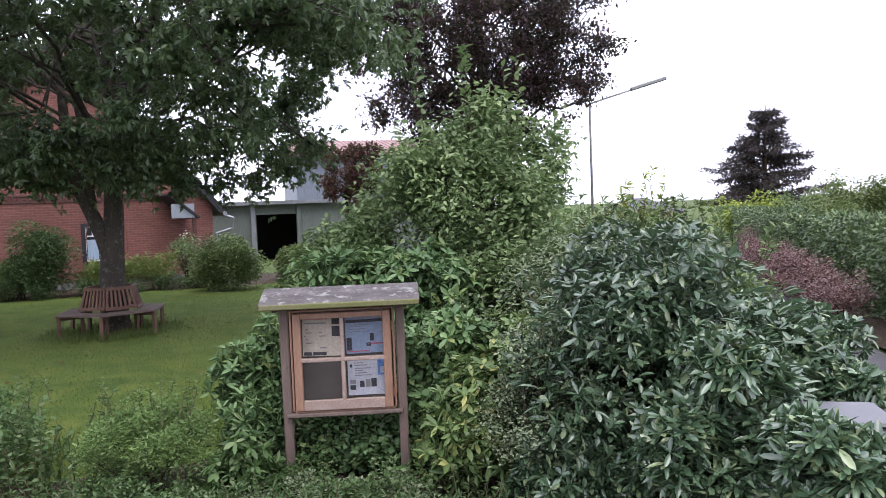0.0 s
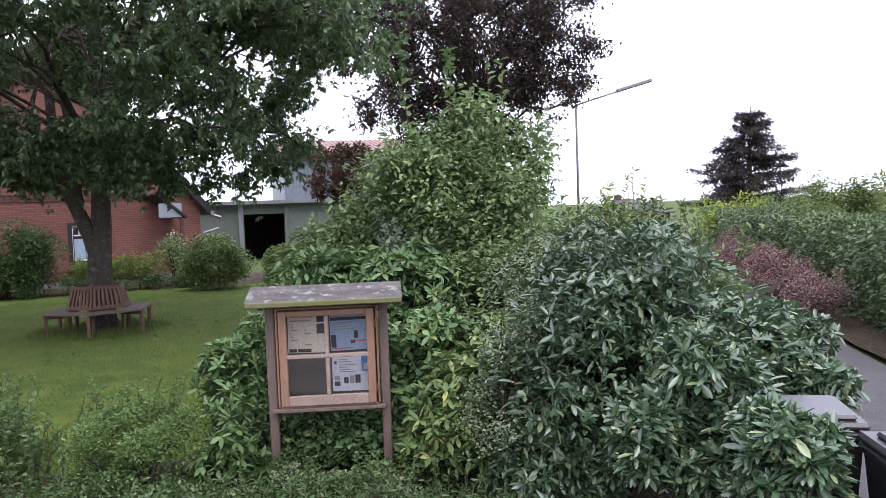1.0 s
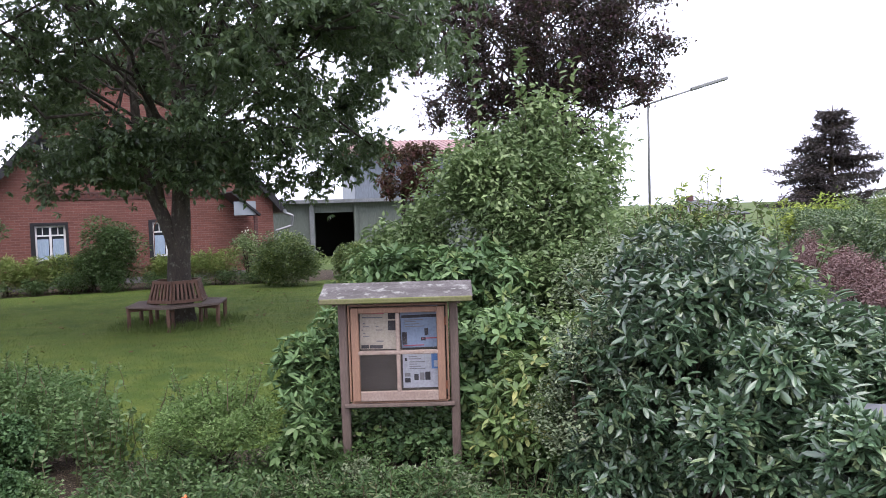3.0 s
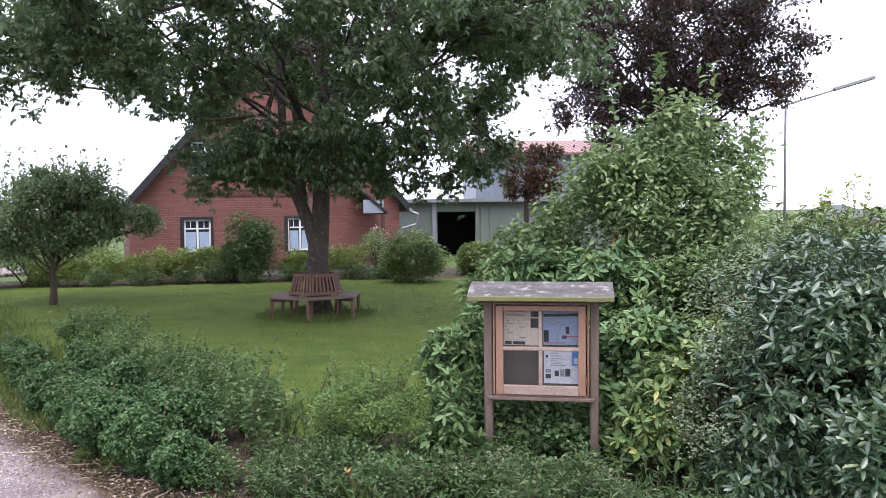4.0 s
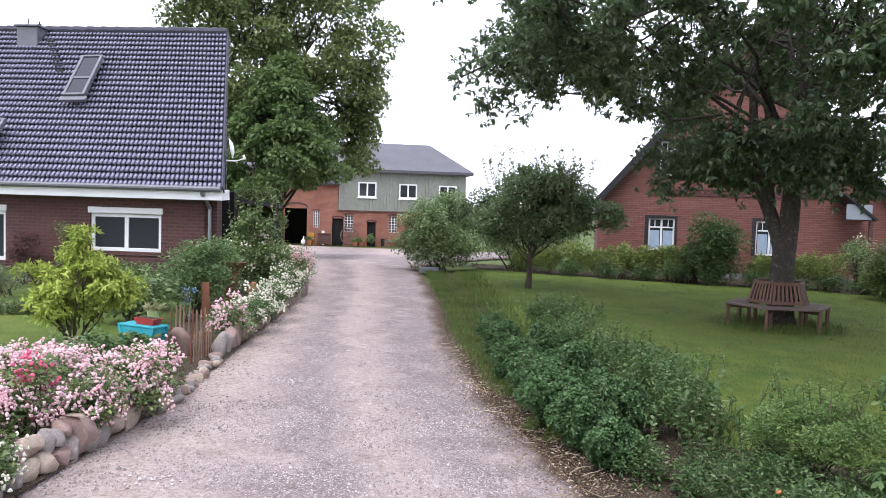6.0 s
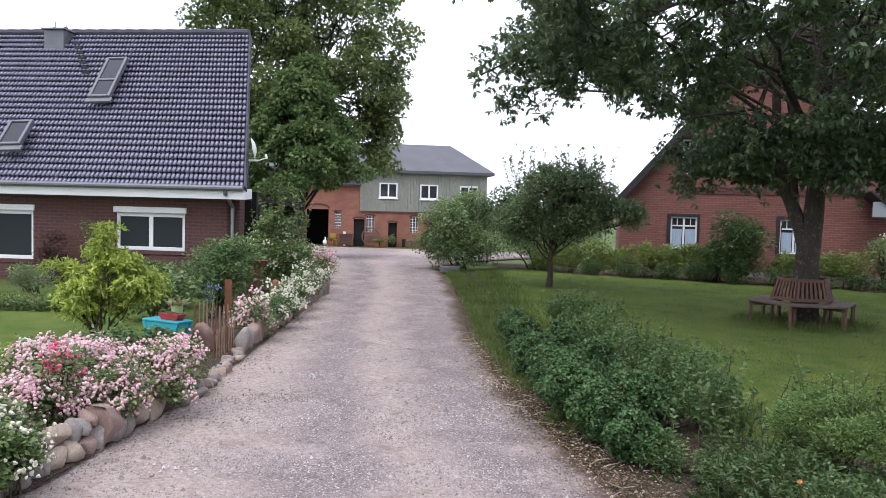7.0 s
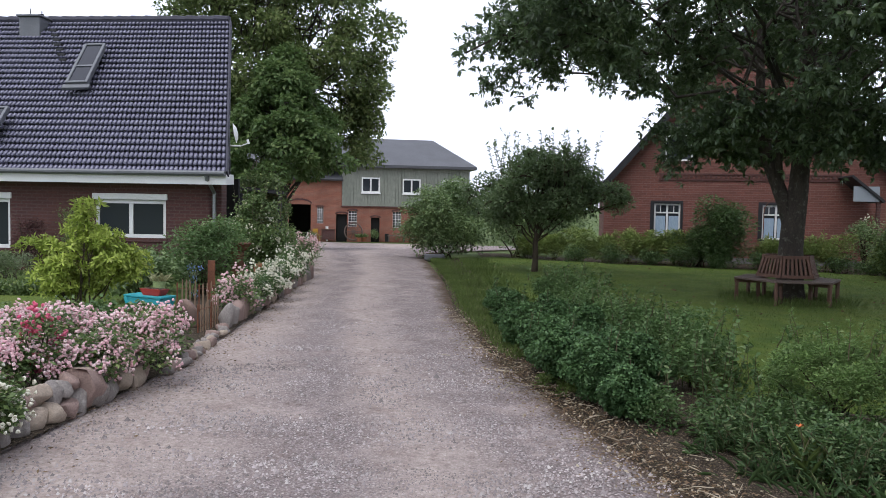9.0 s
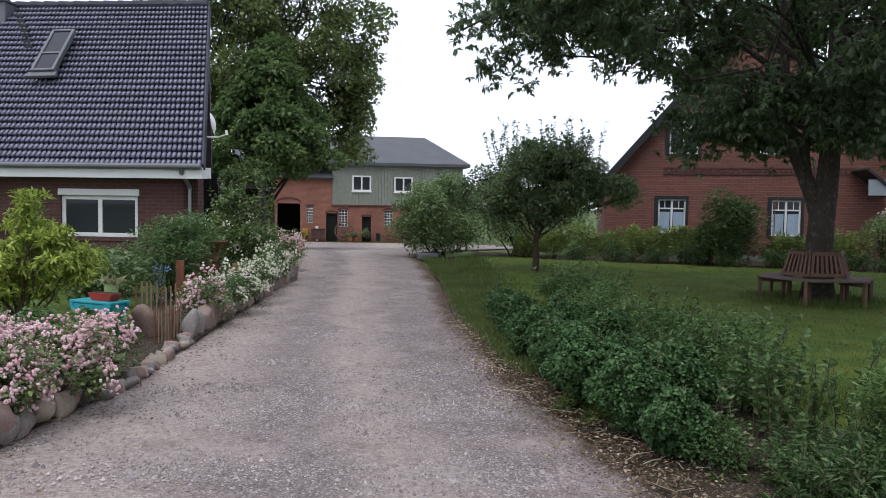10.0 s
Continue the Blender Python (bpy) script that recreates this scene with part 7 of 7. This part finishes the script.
row_of("cottage_bed_plant", [(-17.6, 2.6), (-17.1, 3.6), (-15.7, 5.7), (-14.9, 6.3)], (.45, .4, .34), 1100, (.08, .04), L_HEDGE, "leafy plant along the cottage wall", "plants by the cottage wall", lobes=12, size=.42)
hedge("box_edging", (-16.2, .2), (-13.3, 3.8), .36, .22, 10000, (.045, .03), L_BOX, "low clipped box edging along the small lawn", .1)


M_GREENPOT = plain("pale_green_glaze", (0.30, 0.40, 0.17), (0.24, 0.33, 0.14), 0.45)
L_CREAM = leafy("cream_leaf", (0.36, 0.36, 0.17), (0.50, 0.48, 0.28), 0.5, 0.25)


def teal_bench():
    o = thing("garden_bench", (-9.04, 3.22, .03), 22, "small turquoise painted wooden garden bench", "bench")
    o.scale = (.82, .82, .97)
    for k in range(4):
        y = -.15 + k * .078
        box_part("seat_slat", (-.36, .36, y, y + .07, .43, .455), M_TEAL, o, bev=.004)
    for s in (-1, 1):
        for y in (-.13, .12):
            box_part("leg", (-.026, .026, y - .02, y + .03, -.49, 0), M_TEAL, o, m=pose(s * .33, 0, .43, 0, s * 26, 0))
        box_part("apron", (s * .31 - .012, s * .31 + .012, -.12, .13, .36, .425), M_TEAL, o)
    box_part("front_rail", (-.3, .3, -.14, -.12, .35, .425), M_TEAL, o)
    c = thing("red_planter", (-8.98, 3.25, .473), 22, "red planter box with a small plant on the bench", "planter")
    c.scale = (.8, .8, .9)
    bm = block(bmesh.new(), -.2, .22, -.09, .09, 0, .085)
    for q in bm.verts:
        if q.co.z < .01:
            q.co.x, q.co.y = q.co.x * .72, q.co.y * .8
    part("box", bm, M_REDPAINT, c)
    box_part("soil", (-.17, .19, -.07, .07, .06, .088), M_EARTH, c)
    g = thing("plant_pot", (-9.09, 3.36, .473), 0, "pale green pot with a cream-leaved plant on the bench", "pot")
    bm = bmesh.new()
    rod(bm, (0, 0, 0), (0, 0, .15), .06, .075, 14)
    part("pot_body", bm, M_GREENPOT, g)
    a, b = tuft((0, 0, .14), 46, .13, .03, L_YELLOW, .05, .6)
    fast("foliage", a, b, L_CREAM, g)


teal_bench()
shrub("ladys_mantle", (-8.35, 2.45, .03), (.42, .36, .24), 1500, (.06, .05), L_FEATHER, "leafy green perennial between the roses and the bench", "perennial", lobes=14, size=.4, flowers=(40, F_PINK, .04))
shrub("ladys_mantle", (-8.6, 2.95, .03), (.3, .28, .2), 900, (.06, .05), L_FEATHER, "leafy green perennial before the turquoise bench", "perennial", lobes=12, size=.4)


def garden_tubs():
    c = thing("watering_can", (-9.25, 1.75, .03), 35, "pale mint-green plastic watering can among the plants", "watering can")
    bm = bmesh.new()
    rod(bm, (0, 0, 0), (0, 0, .26), .11, .1, 14)
    part("can_body", bm, M_MINT, c, smooth=False)
    v, f = tube([(.09, 0, .08), (.2, 0, .18), (.3, 0, .3)], [.022, .018, .014], 8)
    fast("spout", v, f, M_MINT, c, smooth=True)
    v, f = tube([(-.09, 0, .05), (-.18, 0, .12), (-.18, 0, .24), (-.06, 0, .31), (.06, 0, .28)], [.012] * 5, 8)
    fast("handle", v, f, M_MINT, c, smooth=True)
    t = thing("plastic_tub", (-8.85, 2.25, .03), 0, "green plastic tub between the roses and the bench", "tub")
    bm = bmesh.new()
    rod(bm, (0, 0, 0), (0, 0, .3), .13, .17, 18)
    part("tub_body", bm, M_GREENPLASTIC, t)
    v, f = tube([(.175 * math.cos(a), .175 * math.sin(a), .3) for a in np.linspace(0, 6.283, 19)], [.014] * 19, 6)
    fast("rim", v, f, M_GREENPLASTIC, t, smooth=True)


M_MINT = plain("mint_plastic", (0.45, 0.62, 0.52), (0.38, 0.54, 0.45), 0.45, bumps=0.05)
garden_tubs()


def rust_column():
    o = thing("rust_pedestal", (-12.75, 6.35, 0), 30, "rusty iron pedestal with a planted bowl", "pedestal")
    box_part("pillar", (-.09, .09, -.09, .09, 0, .72), M_RUST, o, bev=.01)
    bm = bmesh.new()
    rod(bm, (0, 0, .72), (0, 0, .86), .14, .26, 16)
    part("bowl", bm, M_RUST, o)
    a, b = tuft((0, 0, .86), 60, .14, .03, L_HAZEL, .1, .6)
    fast("foliage", a, b, L_HAZEL, o)
    q = thing("rust_sculpture", (-11.36, 5.16, 0), 46, "upright rusty sheet in the flower bed", "sculpture")
    box_part("sheet", (-.06, .06, -.01, .01, 0, .67), M_RUST, q, bev=.004)
    c = thing("terracotta_pot", (-12.4, 6.6, .05), 0, "orange terracotta ball pot among the roses", "pot")
    bm = bmesh.new()
    bmesh.ops.create_uvsphere(bm, u_segments=14, v_segments=9, radius=.07)
    bmesh.ops.translate(bm, vec=(0, 0, .40), verts=bm.verts)
    rod(bm, (0, 0, 0), (0, 0, .4), .08, .1, 12)
    part("pot_body", bm, M_TERRA, c, smooth=True)


rust_column()


# ---- things before the barn ----
def barn_yard():
    base = Matrix.Translation((-43.27, 33.71, -0.92)) @ Matrix.Rotation(radians(55), 4, 'Z')

    def put(name, x, y, label, category, turn=0):
        o = thing(name, (0, 0, 0), 0, label, category)
        o.matrix_world = base @ pose(x, y, 0, 0, 0, turn)
        return o

    def pot(x, y, r, h, label, plant=True, mt=M_TERRA):
        o = put("plant_pot", x, y, label, "pot")
        bm = bmesh.new()
        rod(bm, (0, 0, 0), (0, 0, h), r * .75, r, 12)
        part("pot_body", bm, mt, o)
        if plant:
            a, b = tuft((0, 0, h), 60, .3, .06, L_HAZEL, .1, .6)
            fast("plant", a, b, L_HAZEL, o)
    pot(-4.6, -.6, .22, .35, "terracotta pot with yellow flowers by the barn gate")
    o = put("yellow_chair", -4.35, -.5, "small yellow chair leaning by the gate", "chair", 20)
    box_part("seat", (-.2, .2, -.2, .2, .4, .44), M_YELLOW, o)
    box_part("backrest", (-.2, .2, .17, .2, .44, .85), M_YELLOW, o)
    for sx in (-1, 1):
        for sy in (-1, 1):
            box_part("leg", (sx * .17 - .02, sx * .17 + .02, sy * .17 - .02, sy * .17 + .02, 0, .4), M_YELLOW, o)
    o = put("potting_table", -3.5, -.5, "red-brown wooden table with pale things on it", "table")
    box_part("top", (-.5, .5, -.25, .25, .8, .85), M_BENCH, o)
    for sx in (-1, 1):
        box_part("side_panel", (sx * .45 - .03, sx * .45 + .03, -.22, .22, 0, .8), M_BENCH, o)
    box_part("front_panel", (-.42, .42, -.2, -.17, .1, .8), M_BRICK_DARK, o)
    pot(-3.6, -.6, .1, 1.02, "pale jug on the table", False, M_WHITE)
    o = put("wagon_wheel", -1.75, -.3, "old wooden wagon wheel leaning on the barn", "wheel")
    bm = bmesh.new()
    for k in range(24):
        t0, t1 = k * math.tau / 24, (k + 1) * math.tau / 24
        rod(bm, (.62 * math.cos(t0), 0, .68 + .62 * math.sin(t0)), (.62 * math.cos(t1), 0, .68 + .62 * math.sin(t1)), .045, sides=6)
    part("felloe", bm, M_OAKPOST, o)
    for k in range(10):
        t0 = k * math.tau / 10
        bm = bmesh.new()
        rod(bm, (0, 0, .68), (.6 * math.cos(t0), 0, .68 + .6 * math.sin(t0)), .025, sides=6)
        part("spoke", bm, M_OAKPOST, o)
    bm = bmesh.new()
    rod(bm, (0, -.12, .68), (0, .1, .68), .1, sides=10)
    part("hub", bm, M_OAKPOST, o)
    pot(-1.0, -.5, .2, .3, "terracotta pot with a bushy plant")
    pot(-1.35, -.75, .18, .28, "terracotta pot with a bushy plant")
    pot(2.45, -.5, .1, .3, "small white pot by the bench", False, M_WHITE)
    pot(.6, -.5, .15, .55, "dark tall pot beside the door", False, M_DARK)
    o = put("garden_bench", 1.3, -.45, "plain wooden bench against the barn wall", "bench")
    box_part("seat", (-.65, .65, -.18, .18, .4, .45), M_BENCHGREY, o)
    for sx in (-1, 1):
        box_part("leg", (sx * .55 - .05, sx * .55 + .05, -.15, .15, 0, .4), M_BENCHGREY, o)
    o = put("goose_figure", -4.95, -.9, "white garden goose figure by the barn gate", "figure")
    o.scale = (.75, .75, .75)
    bm = bmesh.new()
    bmesh.ops.create_uvsphere(bm, u_segments=12, v_segments=8, radius=.2, matrix=Matrix.LocRotScale((0, 0, .3), None, (1, 1, 1.35)))
    rod(bm, (0, 0, .45), (0.03, 0, .72), .06, .05, 8)
    bmesh.ops.create_uvsphere(bm, u_segments=10, v_segments=6, radius=.075, matrix=Matrix.Translation((.04, 0, .74)))
    part("goose_body", bm, M_WHITE, o, smooth=True)
    m = base @ Vector((-.2, -.35, 0))
    shrub("doorway_plant", (m.x, m.y, -.92), (.32, .3, .55), 700, (.1, .05), L_HAZEL, "green climbing plant before the barn door", lobes=12, size=.45)


barn_yard()


# ---- gravel, litter and grass ----
def line_at(line, q):
    p = np.asarray(line, float)
    s = np.concatenate([[0], np.cumsum(np.linalg.norm(np.diff(p, axis=0), axis=1))])
    return np.stack([np.interp(q * s[-1], s, p[:, i]) for i in (0, 1)], 1)


def pebbles():
    n = 80000
    x, y = rng.uniform(-11, 1.5, n * 4), rng.uniform(-1.5, 8.5, n * 4)
    keep = inside(DRIVE_L + DRIVE_R[::-1], x, y) & (rng.random(n * 4) < np.clip(1.25 - np.hypot(x, y) / 9, .06, 1))
    # swept into bands beside the wheel tracks
    keep &= np.array([noise.noise((a * .7 + b * .5, b * 1.9 - a * 1.6, .7)) for a, b in zip(x, y)]) * 1.3 + .55 > rng.random(n * 4)
    x, y = x[keep][:n], y[keep][:n]
    n = len(x)
    r = rng.uniform(.0045, .011, n) * (1 + 1.1 * (rng.random(n) < .06)) * (1 + 1.2 * (rng.random(n) < .008))
    octa = np.array([(1, 0, -.4), (0, 1, -.4), (-1, 0, -.4), (0, -1, -.4), (0, 0, .75)])
    tri = np.array([(0, 1, 4), (1, 2, 4), (2, 3, 4), (3, 0, 4)])
    a = rng.uniform(0, 6.28, n)
    c, s = np.cos(a), np.sin(a)
    o = octa[None] * r[:, None, None] * rng.uniform(.7, 1.3, (n, 5, 3))
    v = np.stack([o[..., 0] * c[:, None] - o[..., 1] * s[:, None] + x[:, None], o[..., 0] * s[:, None] + o[..., 1] * c[:, None] + y[:, None], o[..., 2] + .016], -1)
    f = (np.arange(n)[:, None, None] * 5 + tri[None]).reshape(-1, 3)
    tagged(fast("gravel_stones", v.reshape(-1, 3), f, M_PEBBLE), "loose grey and pinkish stones on the drive", "gravel", kind="stuff")


def litter():
    n = 7000
    q = np.where(rng.random(n) < .75, rng.uniform(.14, .33, n), rng.uniform(.33, .5, n))
    p = np.where((rng.random(n) < .68)[:, None], line_at(DRIVE_R, q), line_at(DRIVE_L, q)) + rng.normal(0, .2, (n, 2))
    pos = np.stack([p[:, 0], p[:, 1], np.full(n, .04)], 1)
    v, f = leaf_mesh(pos, rng.normal(0, 1, (n, 3)) * [1, 1, .15], .028, .012, full=False)
    # thicker where the bed meets the drive at its mouth, with dry stalks
    m = 4200
    k = rng.uniform(.16, .32, m)
    p = line_at(DRIVE_R, k) + rng.normal(0, .17, (m, 2)) + [.02, .03]
    v2, f2 = leaf_mesh(np.stack([p[:, 0], p[:, 1], np.full(m, .05)], 1), rng.normal(0, 1, (m, 3)) * [1, 1, .2], .032, .014, full=False)
    v, f = np.concatenate([v, v2]), np.concatenate([f, f2 + len(v)])
    # and trodden out from the stones on the other side
    m = 900
    p = line_at(DRIVE_L, rng.uniform(.1, .42, m)) + np.abs(rng.normal(0, .3, (m, 1))) * [.77, .64] + rng.normal(0, .06, (m, 2))
    v2, f2 = leaf_mesh(np.stack([p[:, 0], p[:, 1], np.full(m, .03)], 1), rng.normal(0, 1, (m, 3)) * [1, 1, .15], .035, .016, full=False)
    v, f = np.concatenate([v, v2]), np.concatenate([f, f2 + len(v)])
    m = 1500
    p = line_at(DRIVE_R, rng.uniform(.15, .34, m)) + rng.normal(0, .2, (m, 2)) + [.05, .08]
    v3, f3 = leaf_mesh(np.stack([p[:, 0], p[:, 1], np.full(m, .056)], 1), rng.normal(0, 1, (m, 3)) * [1, 1, .2], .03, .02, full=False)
    tagged(fast("pale_litter", v3, f3, L_STALK), "pale dry leaf scraps on the bare soil", "litter", kind="stuff")
    k = rng.uniform(.16, .34, 300)
    p = line_at(DRIVE_R, k) + rng.normal(0, .18, (300, 2)) + [.05, .06]
    st = [tube(bend((x, y, .055), (x + rng.normal(0, .07), y + rng.normal(0, .07), .06), 4), [.004, .004, .003, .002], 4) for x, y in p]
    sv, sf = join_tubes(st)
    tagged(fast("dry_stalks", sv, sf, L_STALK), "pale dry plant stalks lying along the bed's edge", "litter", kind="stuff")
    tagged(fast("leaf_litter", v, f, L_LITTER), "dry brown leaf litter along the drive's edges", "litter", kind="stuff")


def grass():
    n = 120000
    x, y = rng.uniform(-17, 3, n), rng.uniform(6, 22, n)
    keep = inside(LAWN_A + LAWN_B[::-1], x, y) & (rng.random(n) < np.clip(1.35 - (y - 6) / 16, .25, 1))
    pos = np.stack([x[keep], y[keep], np.full(keep.sum(), .05)], 1)
    m = len(pos)
    v, f = leaf_mesh(pos, rng.normal(0, .45, (m, 3)) * [1, 1, .2] + [0, 0, 1], .035, .008, full=False)
    tagged(fast("lawn_grass", v, f, L_GRASS), "short green grass blades of the mown lawn", "grass", kind="stuff")
    # longer grass left standing round the bench and the edges
    a = rng.uniform(0, 6.28, 1800)
    r = rng.uniform(.3, 1.12, 1800)
    pos = np.stack([-5.62 + r * np.cos(a), 13.05 + r * np.sin(a), np.full(1800, .05)], 1)
    v, f = leaf_mesh(pos, rng.normal(0, .35, (1800, 3)) * [1, 1, .2] + [0, 0, 1], .14, .008, full=False)
    tagged(fast("bench_grass", v, f, L_GRASS), "unmown grass under the tree bench", "grass", kind="stuff")
    q = rng.uniform(.3, .95, 5000)
    p = line_at(BED_IN, q) + rng.normal(0, .25, (5000, 2))
    pos = np.stack([p[:, 0], p[:, 1], np.full(5000, .05)], 1)
    v, f = leaf_mesh(pos, rng.normal(0, .35, (5000, 3)) * [1, 1, .2] + [0, 0, 1], .13, .01, full=False)
    tagged(fast("edge_grass", v, f, L_GRASS), "longer grass along the edge of the bed", "grass", kind="stuff")
    # rough grass where the bed thins out along the drive
    m = 12000
    q = .28 + .26 * rng.random(m)
    p = line_at(DRIVE_R, q) + np.abs(rng.normal(0, .3, (m, 1))) * [.55, .8] + rng.normal(0, .05, (m, 2)) + [.06, .08]
    v, f = leaf_mesh(np.stack([p[:, 0], p[:, 1], np.full(m, .04)], 1), rng.normal(0, .5, (m, 3)) * [1, 1, .2] + [0, 0, 1], .085, .009, full=False)
    tagged(fast("verge_grass", v, f, L_GRASS), "rough grass between the drive and the lawn", "grass", kind="stuff")
    p = np.stack([rng.uniform(-14, -2, 260), rng.uniform(8, 19, 260)], 1)
    p = p[inside(LAWN_A + LAWN_B[::-1], p[:, 0], p[:, 1])]
    pos = np.stack([p[:, 0], p[:, 1], np.full(len(p), .085)], 1)
    v, f = leaf_mesh(pos, rng.normal(0, 1, (len(p), 3)) * [1, 1, .1], .07, .035, full=False)
    tagged(fast("fallen_leaves", v, f, L_LITTER), "a few dry fallen leaves on the lawn", "litter", kind="stuff")


M_PEBBLE = leafy("pebble", (0.19, 0.16, 0.156), (0.54, 0.465, 0.45), 0.8, 0.0, (0.58, 0.53, 0.50), 0.3, shade=1.0)
L_LITTER = leafy("dry_leaf", (0.16, 0.095, 0.05), (0.30, 0.20, 0.12), 0.85, 0.1, (0.42, 0.34, 0.24))
L_STALK = leafy("dry_stalk", (0.34, 0.27, 0.18), (0.50, 0.42, 0.30), 0.85, 0.1)
pebbles()
litter()
grass()
